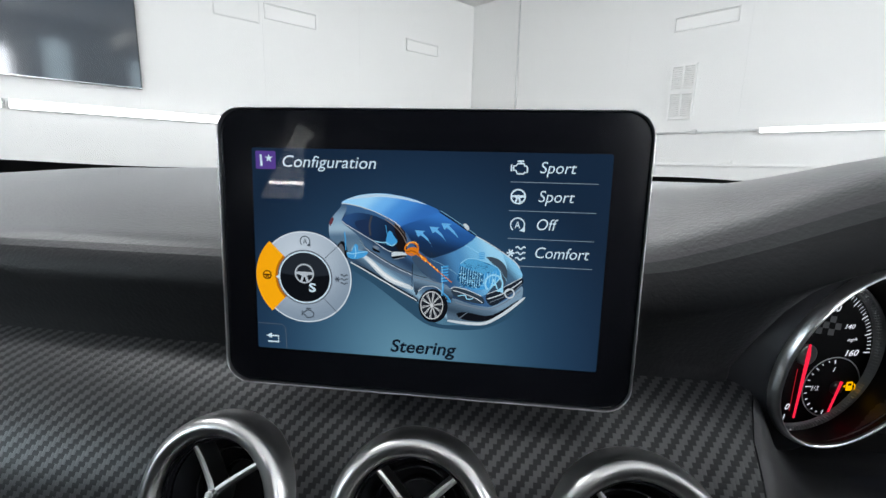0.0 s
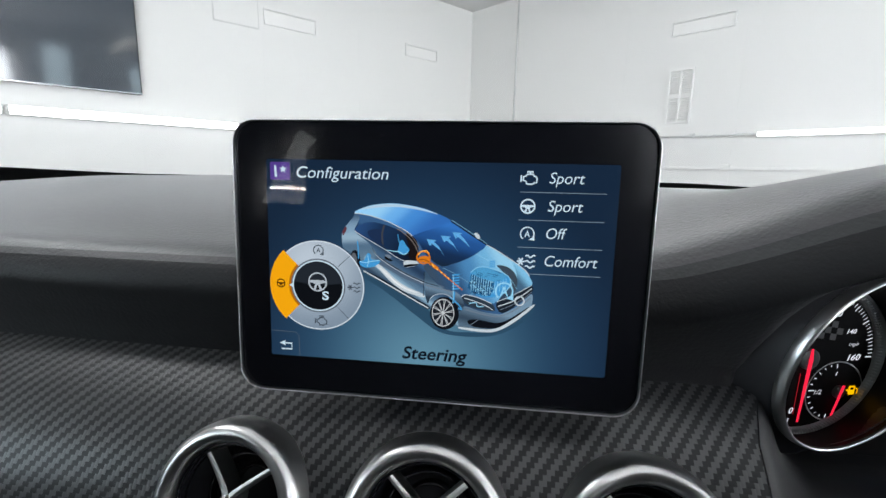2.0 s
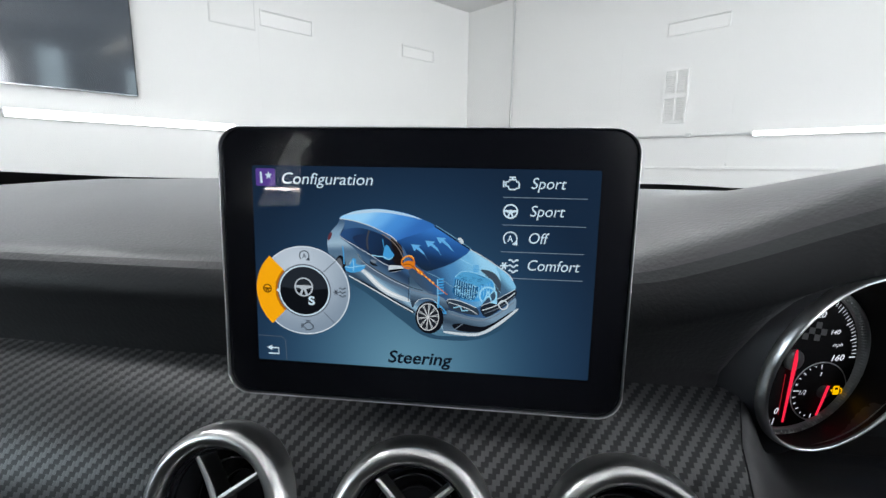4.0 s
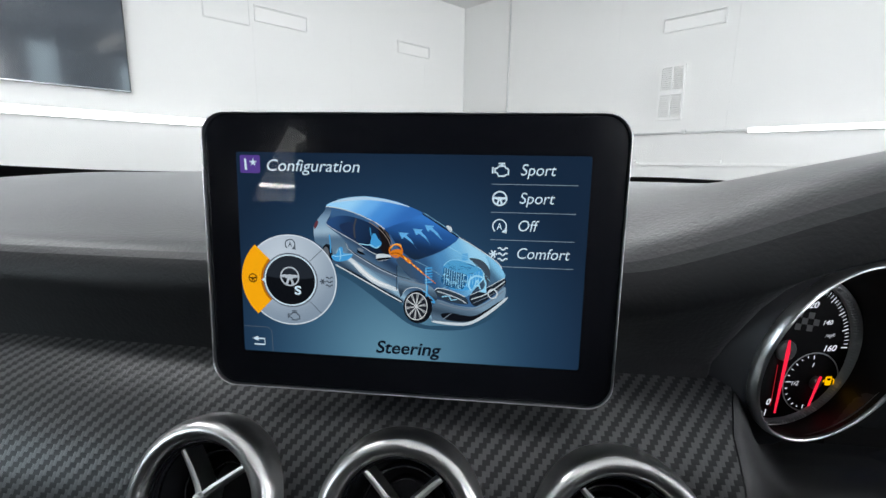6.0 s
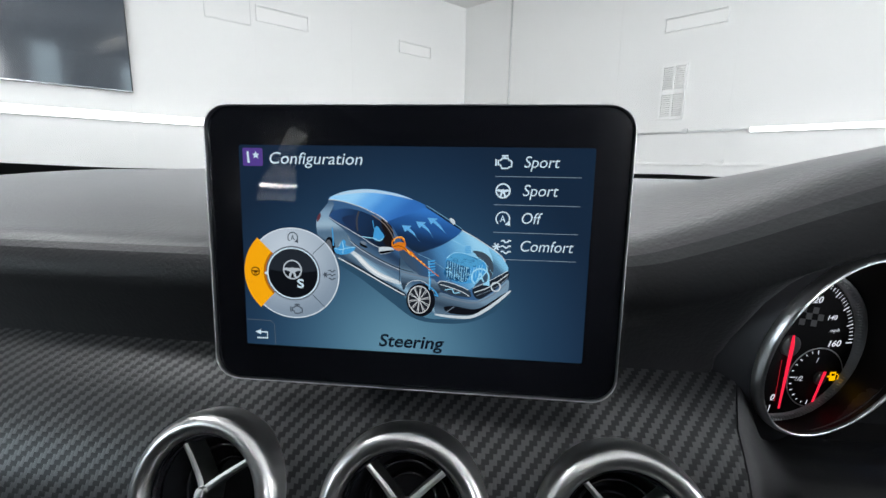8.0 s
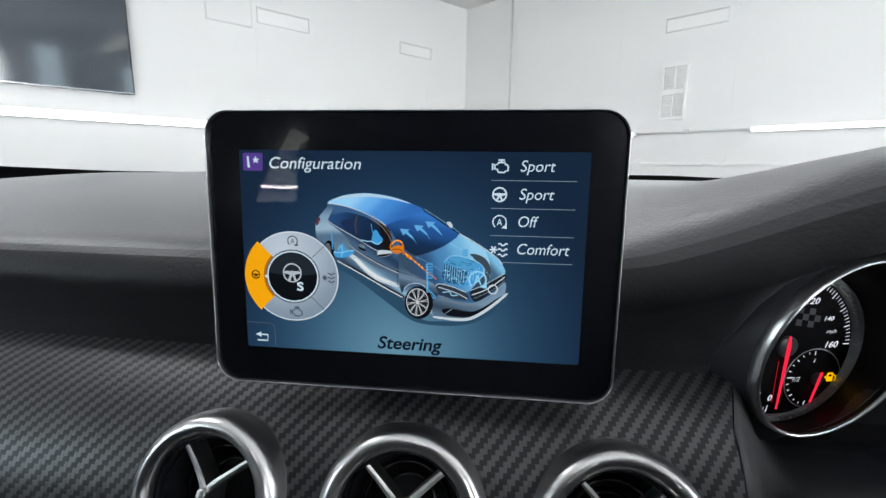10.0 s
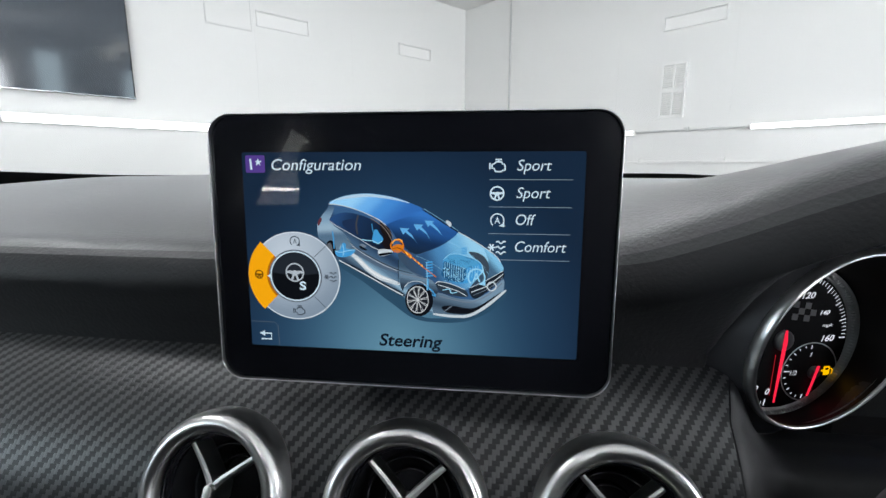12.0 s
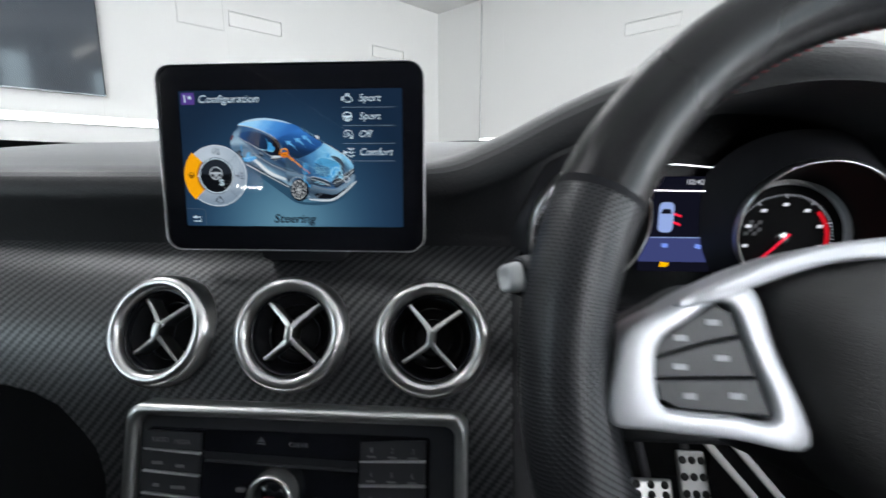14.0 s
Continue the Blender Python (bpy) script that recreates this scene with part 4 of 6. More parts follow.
ui("selector_letter", words("S", DX + 2.2, DZ - 7.2, 3.6, 4.4, bold=0.03), G_TEXT, 12)
ui("selector_pointer", flat([(DX - 15.6, DZ - 0.3), (DX - 13.4, DZ + 1.1), (DX - 13.4, DZ - 1.6)]), G_TEXT, 11)
ui("sector_mark", auto_icon(DX + 0.4, DZ + 18.6, 2.8, 0.55), G_BODYDARK, 9)
ui("sector_mark", engine_icon(DX + 1.6, DZ - 18.8, 0.72), G_BODYDARK, 9)
ui("sector_mark", air_icon(DX + 19.2, DZ, 0.78), G_BODYDARK, 9)
ui("sector_mark", wheel_icon(DX - 20.2, DZ + 0.4, 2.4, 0.6), glow("brown_mark", srgb(84, 52, 8)), 9)

# the picture of a hatchback, seen from its front quarter
G_FLANK = glow_line("picture_flank", [(0, srgb(57, 94, 136)), (0.18, srgb(40, 61, 89)), (0.4, srgb(68, 98, 128)), (0.54, srgb(93, 123, 149)), (0.66, srgb(139, 175, 199)), (0.74, srgb(85, 111, 134)), (0.86, srgb(50, 70, 92)), (1, srgb(78, 107, 132))], (-14.3, 3.9), (-26.2, -14.4))
G_ROOF = glow_line("picture_roof", [(0, srgb(150, 208, 246)), (0.3, srgb(108, 176, 236)), (0.6, srgb(70, 140, 214)), (1, srgb(50, 108, 184))], (-22.6, 28.6), (-7.2, 11.7))
G_TAIL = glow_line("picture_tail_panel", [(0, srgb(62, 88, 118)), (0.35, srgb(128, 160, 186)), (0.55, srgb(150, 178, 198)), (0.75, srgb(84, 112, 138)), (1, srgb(96, 124, 146))], (-42.2, 22.2), (-40.9, -0.1))
G_GLASS = glow_line("picture_glass", [(0, srgb(53, 117, 196)), (0.35, srgb(37, 84, 147)), (0.7, srgb(24, 47, 81)), (1, srgb(26, 41, 59))], (4.7, 19.4), (0, -2.6))
G_SIDEGLASS = glow_line("picture_side_glass", [(0, srgb(40, 74, 121)), (0.4, srgb(27, 49, 81)), (1, srgb(18, 28, 44))], (-38.1, 15.3), (-9.2, 2.1))
G_BONNET = glow_line("picture_bonnet", [(0, srgb(58, 78, 100)), (0.3, srgb(48, 84, 124)), (0.55, srgb(76, 136, 186)), (0.8, srgb(112, 178, 220)), (1, srgb(150, 206, 236))], (0.1, -9.7), (32.8, 5.5))
G_NOSE = glow_line("picture_nose", [(0, srgb(126, 191, 228)), (0.35, srgb(68, 103, 132)), (1, srgb(52, 72, 92))], (45.8, -4.9), (35.3, -14.3))
G_BUMPER = glow_line("picture_bumper", [(0, srgb(117, 146, 169)), (0.3, srgb(87, 111, 132)), (0.65, srgb(55, 74, 92)), (1, srgb(85, 109, 130))], (29.7, -23.7), (27, -35.1))
G_WING = glow_line("picture_wing", [(0, srgb(59, 84, 107)), (0.5, srgb(104, 131, 154)), (0.75, srgb(72, 94, 115)), (1, srgb(46, 61, 77))], (3.2, -9.6), (1.3, -19.9))
G_PALE = glow("picture_pale", srgb(196, 208, 216))
G_MIDGREY = glow("picture_mid_grey", srgb(112, 126, 142))
G_INK = glow("picture_ink", srgb(16, 19, 26))
G_BLUE = glow("picture_blue", srgb(66, 152, 212))
G_DEEPBLUE = glow("picture_deep_blue", srgb(30, 88, 134))
G_PALEBLUE = glow("picture_pale_blue", srgb(146, 206, 236))
G_MIST = glow("picture_mist", srgb(112, 158, 186))
G_COPPER = glow("picture_orange", srgb(214, 120, 30))
G_GOLD = glow("picture_gold", srgb(255, 190, 84))
G_BROWN = glow("picture_brown", srgb(128, 66, 14))
ui("floor_shade", flat([(-42.5, -3.2), (-27.8, -9.8), (-1.8, -25.2), (7.6, -35.1), (19.9, -36), (34, -34.7), (43.7, -28.1), (51.2, -20.8), (50.2, -25.0), (42.6, -32.0), (31, -37.2), (17, -38.4), (4, -36.6), (-8.0, -28.6), (-24.0, -17.0), (-38, -8.6)], n=6), glow("picture_shade", srgb(44, 76, 100)), 1.5)
picture = ui("car_picture", flat([(-46.3, 11.5), (-44.6, 15.1), (-40.4, 20.2), (-39.6, 23.2), (-36, 24.8), (-29.8, 26.7), (-20.5, 27.7), (-12.4, 27), (-4.3, 25.6), (2.7, 23.1), (8.7, 20.5), (14.7, 16.7), (20.8, 12.8), (26.8, 8.7), (32.8, 5.5), (39.7, 1.3), (45.7, -2.9), (48.3, -5.8), (49.7, -10.2), (49.8, -13.2), (49.1, -15.7), (50.3, -20.7), (48.5, -23.8), (41.8, -29.2), (34, -33.7), (28, -35.1), (19.9, -34.7), (15, -33.7), (9.6, -31.9), (3.4, -28.1), (-1.3, -24.9), (-9, -20.9), (-19.4, -15.5), (-27.8, -10.9), (-35.1, -7.2), (-38.3, -4.1), (-42.4, 1.9), (-45.8, 4.4)], n=4), G_FLANK, 2, label="picture of a silver hatchback with blue cut-away parts")
ui("tail_panel", flat([(-46.3, 11.5), (-44.6, 15.1), (-40.4, 20.2), (-39.3, 22.1), (-37, 20.3), (-39.2, 15.2), (-39.7, 13.2), (-37.1, 10.8), (-32.9, 7.8), (-28.8, 3.4), (-29.3, 0.3), (-33, 2.3), (-36.1, -1.9), (-38.8, 0), (-42.4, 3), (-45.8, 4.9)], n=4), G_TAIL, 3, picture)
ui("tail_lamp", flat([(-46.1, 12.5), (-44.6, 15.1), (-43.8, 14.5), (-44.4, 12.5), (-45.7, 10.8)], n=3), glow("picture_tail", srgb(96, 52, 62)), 4, picture)
ui("roof", flat([(-39.6, 22.6), (-36, 24.7), (-29.8, 26.6), (-20.5, 27.6), (-12.4, 27), (-4.3, 25.5), (2.7, 23), (8.9, 19.7), (0.8, 16), (-10.1, 11.9), (-12.9, 14.2), (-17.5, 16.6), (-23.6, 19.1), (-30.8, 21.1), (-36, 22.1)], n=4), G_ROOF, 4, picture, "blue roof")
ui("roof_sheen", flat([(-37, 24.1), (-29.8, 26.4), (-20.5, 27.4), (-12.4, 26.8), (-4.3, 25.3), (2.7, 22.9), (-4.3, 24.3), (-12.4, 25.5), (-20.5, 25.9), (-28.7, 25.1)], n=4), glow("picture_sheen", srgb(176, 206, 230)), 4.5, picture)
ui("side_glass", flat([(-39.7, 13.7), (-37.9, 15.9), (-34.1, 17.5), (-29.6, 17.9), (-23.6, 16.8), (-18, 14.8), (-12.8, 11.8), (-8.7, 7.1), (-7, 2.9), (-7.1, 0.1), (-10, -1.2), (-13.3, -0.9), (-17.4, 0.8), (-23.6, 4.6), (-30.9, 8.6), (-37.1, 11.9)], n=4), G_SIDEGLASS, 5, picture, "dark side windows")
ui("rear_quarter_light", flat([(-32.9, 13.4), (-26.2, 14.6), (-24.4, 10.4), (-25.5, 6.6), (-30.9, 9.4)], n=3), glow("picture_rear_light", srgb(30, 48, 80)), 5.5, picture)
ui("cabin_dark", flat([(-12.9, 13.5), (-10.1, 11.7), (-7.7, 9.1), (-6.8, 4.2), (-7.1, 0.1), (-10, -0.5), (-12.1, 2.2), (-11.3, 5.5), (-12.8, 9.5)], n=4), glow("picture_cabin", srgb(26, 22, 24)), 5.6, picture)
ui("windscreen_glass", flat([(-10.1, 11.9), (0.8, 16), (8.9, 19.5), (14.8, 15.8), (20.8, 12), (26.6, 8.6), (22.9, 5), (17.1, 1.4), (10.1, -1.6), (5.1, -3), (-0, -0.1), (-4.1, 4.2), (-7.2, 9.2)], n=2), G_GLASS, 5, picture, "dark blue windscreen")
ui("bonnet", flat([(26.6, 8.4), (32.8, 5.3), (39.8, 1.1), (45.7, -3.1), (48, -6.3), (48.7, -9.7), (43.2, -13.6), (33.5, -18.9), (30.6, -20.4), (23.5, -17.9), (17.4, -16.6), (12.4, -15.3), (6.3, -14.1), (1.1, -9.7), (-2.5, -6.3), (-4.1, -3), (-0, -0.8), (5.1, -3.2), (10.1, -1.9), (17.1, 1.1), (22.9, 4.8)], n=3), G_BONNET, 4, picture, "pale blue bonnet")
ui("nose", flat([(39.8, 1.1), (45.7, -3.1), (48.3, -6.2), (49.6, -10.2), (43.2, -14), (38.4, -16.4), (33.5, -18.9), (37.1, -14.2), (41.1, -9.1), (42.1, -5)], n=3), G_NOSE, 4.5, picture)
ui("arch_shade", flat([(32.2, -1.2), (36.9, -1.5), (40.9, -4.3), (42.6, -9), (41.6, -14), (39.6, -16.1), (40, -11.1), (38.7, -7.2), (35.4, -4.5)], n=4), glow("picture_arch", srgb(60, 74, 88)), 5, picture)
ui("roof_edge", stroke([(8.9, 19.7), (14.8, 16.2), (20.8, 12.4), (26.8, 8.8)], 0.5, n=5), G_INK, 6, picture)
ui("roof_edge_light", stroke([(9.5, 20.3), (15.1, 16.9), (21.2, 13.1), (27, 9.3)], 0.3, n=5), G_MIST, 6, picture)
ui("bonnet_edge", stroke([(26.8, 8.8), (32.8, 5.7), (39.7, 1.5), (45.7, -2.7), (48.2, -5.8)], 0.4, n=5), G_PALE, 6, picture)
ui("roof_rail", stroke([(-39.7, 22.2), (-36, 21.9), (-30.8, 21), (-23.6, 18.9), (-17.5, 16.3), (-12.9, 14), (-10.1, 11.7)], 0.4, n=5), G_PALE, 6, picture)
ui("pillar", stroke([(-17.9, 15.2), (-12.3, 11.4), (-8.8, 7.3), (-6.8, 3.2), (-4.1, -2.8)], 0.4, n=5), glow("picture_tan", srgb(120, 112, 108)), 6.5, picture)
ui("pillar", stroke([(-16.4, 15.7), (-10.9, 11.8), (-7.4, 7.5), (-5.5, 3.6)], 0.25, n=5), glow("picture_tan", srgb(120, 112, 108)), 6.5, picture)
ui("pillar", stroke([(-24.4, 16.6), (-25.5, 12.1), (-25.1, 6.8)], 0.9, n=5), glow("picture_pillar", srgb(62, 66, 76)), 6, picture)
ui("window_edge", stroke([(-39.6, 13.4), (-37.1, 11.6), (-30.9, 8.2), (-23.6, 4.2), (-17.4, 0.4), (-12.9, -1.5)], 0.3, n=5), G_PALE, 6, picture)
ui("door_mist", flat([(-28.8, 0.4), (-23.6, -1), (-14.3, -6.2), (-5, -9.9), (7.3, -13.3), (9.3, -15.5), (3.2, -14.9), (-2.9, -13.4), (-13.2, -10.3), (-22.6, -5.5), (-27.3, -2.8)], n=4), glow("picture_door_grey", srgb(82, 102, 124)), 4, picture)
ui("flank_light", flat([(-29.2, -3.5), (-27.2, -3.3), (-23.6, -5.8), (-18.4, -10.5), (-12.2, -14.3), (-4.1, -17.5), (-3.7, -19.3), (-9.1, -18.1), (-15.3, -15.9), (-21.3, -11.6), (-26.2, -6.7)], n=5), G_PALE, 5, picture)
ui("flank_light_core", flat([(-26.7, -5.2), (-23.6, -6.8), (-18.8, -11.1), (-13.2, -14.6), (-7, -17), (-11.1, -16.3), (-16.3, -14.1), (-20.9, -10.6)], n=4), glow("picture_white", srgb(226, 232, 236)), 5.5, picture)
ui("sill_light", stroke([(-35.1, -7), (-27.8, -10.7), (-17.4, -16.2), (-9, -20.7), (-1.3, -24.6)], 0.6, n=5), G_PALE, 6, picture)
ui("door_line", stroke([(-3.7, -5.8), (-3.8, -11.9), (-3.9, -18.7)], 0.25, n=5), G_INK, 6, picture)
ui("rear_seam", stroke([(-26.2, 8.6), (-23.6, 3.6), (-24, -1)], 0.2, n=5), G_INK, 6, picture)
ui("handle", flat([(-24, 0.9), (-21.3, -0.2), (-20, -1.2), (-21.3, -1.4), (-23.6, -0.5)], n=3), G_INK, 6, picture)
ui("handle", flat([(-23.8, 1.8), (-21.8, 1.8), (-20.5, 0.7), (-21.7, 0), (-23.2, 0.8)], n=3), G_MIDGREY, 6.4, picture)
ui("front_wing", flat([(-3.6, -6.2), (1.1, -10.2), (6.3, -14.2), (12.4, -15.5), (15.5, -18.2), (16.8, -22.3), (14.8, -25.4), (12.5, -21.4), (9.4, -18.1), (4.3, -16.9), (0.2, -18.7), (-1.6, -22.1), (-2.9, -18)], n=4), G_WING, 5, picture)
ui("wing_light", stroke([(-2.9, -12.7), (2.2, -13.9), (7.3, -14.9), (12.4, -15.9)], 0.5, n=5), G_MIDGREY, 6, picture)
ui("wing_light", stroke([(-0.6, -20), (1.6, -17.8), (5.3, -16.9), (9, -17.7), (12.1, -20.6), (14, -24.4)], 0.3, n=5), G_PALE, 6, picture)
ui("bumper", flat([(14.8, -25.4), (16.8, -22.5), (25.7, -24.9), (33.7, -25.7), (36.7, -25), (43.5, -20.8), (49.7, -14.5), (50.1, -19.7), (48.3, -23.8), (41.8, -29.2), (34, -33.7), (28, -35.1), (19.9, -34.7), (15, -33.7), (13.7, -29.6)], n=3), G_BUMPER, 5, picture)
ui("bumper_light", stroke([(17.6, -24.3), (25.7, -26.1), (33.7, -26.9), (41.6, -23.3), (49.2, -16.7)], 0.5, n=5), G_MIDGREY, 5.5, picture)
ui("headlamp", flat([(15.5, -17.8), (17.4, -16.7), (23.5, -17.9), (30.6, -20.6), (31.9, -24.2), (25.7, -23.9), (19.6, -22.3), (16.7, -20.4)], n=4), glow("picture_lamp", srgb(44, 58, 72)), 6, picture)
ui("headlamp_light", stroke([(16.7, -18.4), (21.5, -19.6), (27.6, -21.7), (31.3, -23.8)], 0.4, n=5), G_PALE, 7, picture)
ui("headlamp_light", stroke([(19.1, -21.1), (22.6, -20.5), (23.6, -22.4), (26.6, -22)], 0.5, n=5), G_PALEBLUE, 7, picture)
ui("headlamp_rim", stroke([(15.5, -17.8), (17.4, -16.7), (23.5, -17.8), (30.6, -20.5)], 0.4, n=5), G_PALE, 7, picture)
ui("grille", flat([(33, -19.7), (40.3, -16.1), (46.1, -12.6), (49.5, -10.5), (49.9, -13.7), (43.4, -20), (36.9, -24.8), (33.9, -23.9)], n=3), glow("picture_grille", srgb(28, 36, 46)), 6, picture)
ui("grille_bar", stroke([(33.6, -21.7), (40.4, -18.9), (46.2, -14.8), (49.6, -11.9)], 0.5, n=5), G_PALE, 7, picture)
ui("grille_bar", stroke([(34.8, -23.4), (41.5, -20.1), (46.3, -16.8), (49.6, -13.5)], 0.3, n=5), G_MIDGREY, 7, picture)
ui("grille_rim", stroke([(33, -19.5), (40.3, -15.9), (46.1, -12.4), (49.5, -10.3)], 0.3, n=5), G_PALE, 7, picture)
ui("badge", sector(*(44, -18.4), 1.9, 2.5, 0, 360), G_PALE, 8, picture)
ui("lower_intake", flat([(18.7, -30), (23.8, -29.1), (32.8, -30.3), (38.8, -28.3), (48.6, -21.3), (49, -22.9), (40.8, -28.6), (32.9, -32.9), (21.9, -32.9)], n=3), G_INK, 6, picture)
ui("intake_bar", stroke([(20, -32.4), (22.8, -30.2), (24, -29.3)], 0.4, n=2), G_MIDGREY, 7, picture)
ui("splitter", flat([(15, -33.5), (23.9, -33.9), (32.9, -33.2), (41.7, -27.6), (50.3, -20.3), (50.7, -21.3), (42.2, -29.2), (33.6, -34.5), (26, -35.4), (15.6, -34.5)], n=4), G_PALE, 7, picture)
ui("front_tyre", disc(7, -26.8, 7.30, 8.50, seg=44), G_INK, 8, picture)
rim = sector(6.3, -26.6, 5.30, 5.70, 0, 360, squash=1.26)
for k in range(10):
    for s in (-4, 4):
        a, b = radians(36 * k + 10), radians(36 * k + 10 + s)
        stroke([(6.3 + 0.68 * math.cos(a), -26.6 + 0.86 * math.sin(a)), (6.3 + 5.42 * math.cos(b), -26.6 + 6.84 * math.sin(b))], 0.30, bm=rim)
disc(6.3, -26.6, 0.80, 1.01, bm=rim)
ui("front_rim", rim, glow("picture_rim", srgb(196, 202, 206)), 9, picture)
ui("rim_shade", disc(6.3, -26.6, 5.36, 6.77, seg=40), glow("picture_rim_shade", srgb(30, 34, 42)), 8.5, picture)
ui("rear_tyre", disc(-39.5, -2.1, 2.80, 5.60, seg=30), G_INK, 6, picture)
ui("rear_rim", disc(-40.1, -2.1, 1.70, 4.20, seg=30), glow("picture_rear_rim", srgb(92, 98, 106)), 6.5, picture)
ui("rear_axle", flat([(-37.2, -2.2), (-34.6, -1.4), (-33, 2.1), (-31.3, 1.5), (-31.1, -0.9), (-26.3, -1.2), (-28.2, -3.9), (-32.8, -5.3), (-36.2, -4.6)], n=3), G_BLUE, 7, picture)
ui("axle_light", stroke([(-37, -2.2), (-34.1, -2.7), (-30.9, -2), (-26.5, -1.2)], 0.4, n=5), G_PALEBLUE, 7.5, picture)
ui("axle_light", stroke([(-38.2, 8.2), (-37.8, 4.1), (-37.6, -1)], 0.6, n=3), G_BLUE, 7, picture)
ui("axle_light", stroke([(-33, 1.4), (-32.4, -1.8), (-33, -4.7)], 0.4, n=3), G_PALEBLUE, 7.5, picture)
ui("seat", flat([(-17.2, 3.4), (-16.2, 8.9), (-14.6, 9.3), (-13.3, 7.2), (-11.5, 4.8), (-12.3, 3.4), (-14.7, 2.3)], n=3), G_BLUE, 7, picture)
ui("seat_light", stroke([(-22.8, 4.2), (-19.5, 3.7), (-16.8, 3.6), (-14.3, 2.3), (-12.1, 3.6)], 0.5, n=5), G_PALEBLUE, 7.5, picture)
ui("seat_light", stroke([(-17.4, 12.4), (-16.8, 8.9), (-15.6, 4.9)], 0.4, n=3), G_BLUE, 7.5, picture)
arrows = None
arrows = flat([(-2.9, 10.5), (2.2, 10.2), (1, 9.2), (3.4, 6.9), (6, 2.4), (4.4, 4.9), (2, 6.7), (-0.1, 8.2), (-1.2, 7.1)], bm=arrows)
arrows = flat([(4.2, 12.5), (9.3, 12.2), (8.1, 11.2), (10.5, 8.9), (12.7, 4.8), (11, 7.3), (9.1, 8.7), (7, 10.2), (5.9, 9.2)], bm=arrows)
arrows = flat([(9.9, 14.4), (14.9, 14.2), (13.7, 13.2), (16.2, 10.9), (18.6, 7.3), (17, 9.8), (14.8, 10.6), (12.6, 12.2), (11.6, 11.1)], bm=arrows)
ui("air_arrow", arrows, glow("picture_arrow", srgb(96, 170, 226)), 6, picture)
ui("engine_block", flat([(19.6, -5.3), (23.1, -2.4), (29.1, -2.7), (38, -6.2), (38.8, -11.2), (34.4, -16.2), (27.5, -17.5), (22.5, -16.1), (18.4, -13), (19.3, -9)], n=2), G_BLUE, 6, picture)
ui("engine_top", flat([(20, -5.3), (23.3, -2.6), (29.1, -2.9), (37.7, -6.3), (31.2, -9.3), (25.2, -7.7)], n=2), glow("picture_engine_top", srgb(78, 156, 204)), 6.5, picture)
ui("engine_side", flat([(18.4, -13), (19.5, -8.9), (20, -5.9), (25.2, -8.1), (31.2, -9.5), (29.5, -16.6), (22.5, -15.9)], n=2), G_DEEPBLUE, 6.5, picture)
random.seed(3)
marks = None
for k in range(46):
    a, b = random.uniform(*sorted((18.9, 30.2))), random.uniform(*sorted((-8.8, -16.5)))
    marks = stroke([(a, b), (a + random.uniform(0.3, 1.3), b - random.uniform(-0.7, 0.7))], random.uniform(0.15, 0.4), bm=marks)
ui("engine_detail", marks, G_PALEBLUE, 7, picture)
marks = None
for k in range(26):
    a, b = random.uniform(*sorted((21.3, 34.2))), random.uniform(*sorted((-3.4, -8.8)))
    marks = stroke([(a, b), (a + random.uniform(0.8, 2.6), b - random.uniform(0.1, 0.9))], random.uniform(0.15, 0.3), bm=marks)
ui("engine_detail", marks, G_DEEPBLUE, 7, picture)
marks = None
for k in range(40):
    a, b = random.uniform(*sorted((18.9, 30.2))), random.uniform(*sorted((-8.8, -16.5)))
    marks = stroke([(a, b), (a + random.uniform(0.3, 1.0), b - random.uniform(-0.6, 0.6))], random.uniform(0.15, 0.35), bm=marks)
ui("engine_detail", marks, G_INK, 7.5, picture)
coil = None
coil = stroke([(10.4, -7.1), (14, -6.5)], 0.8, bm=coil)
coil = stroke([(10.4, -8.5), (14, -8)], 0.8, bm=coil)
coil = stroke([(10.5, -9.9), (14.1, -9.4)], 0.8, bm=coil)
coil = stroke([(10.5, -11.3), (14.1, -10.8)], 0.8, bm=coil)
coil = stroke([(10.5, -12.8), (14.1, -12.2)], 0.8, bm=coil)
coil = stroke([(10.5, -14.2), (14.2, -13.6)], 0.8, bm=coil)
stroke([(11.6, -15.4), (11.4, -21.5)], 1, bm=coil)
stroke([(28.6, 0.6), (31.3, 1)], 0.5, bm=coil)
stroke([(28.6, -0.3), (31.4, 0.1)], 0.5, bm=coil)
stroke([(28.6, -1.2), (31.4, -0.8)], 0.5, bm=coil)
stroke([(28.7, -2.1), (31.4, -1.7)], 0.5, bm=coil)
ui("strut", coil, G_BLUE, 8, picture)
ui("strut_light", stroke([(10.9, -6.9), (11.2, -15.4), (11.1, -21.1)], 0.3, n=2), G_PALEBLUE, 8.5, picture)
ui("hub_blue", stroke([(9.4, -18.5), (13.5, -21.4), (15.6, -24.4), (12.5, -23)], 0.7, n=3), G_BLUE, 7, picture)
ui("engine_edge", stroke([(19.6, -5.3), (23.1, -2.4), (29.1, -2.7), (38, -6.2), (38.8, -11.2), (34.4, -16.2)], 0.3, n=3), G_PALEBLUE, 7.6, picture)
ribs = None
for k in range(9):
    ribs = stroke([(20.4 + 1.15 * k, -6.2 - 0.36 * k), (20.0 + 1.15 * k, -14.6 - 0.16 * k)], 0.28, bm=ribs)
for k in range(5):
    stroke([(31.8 + 1.3 * k, -9.6 + 0.5 * k), (31.0 + 1.5 * k, -15.4 + 0.6 * k)], 0.25, bm=ribs)
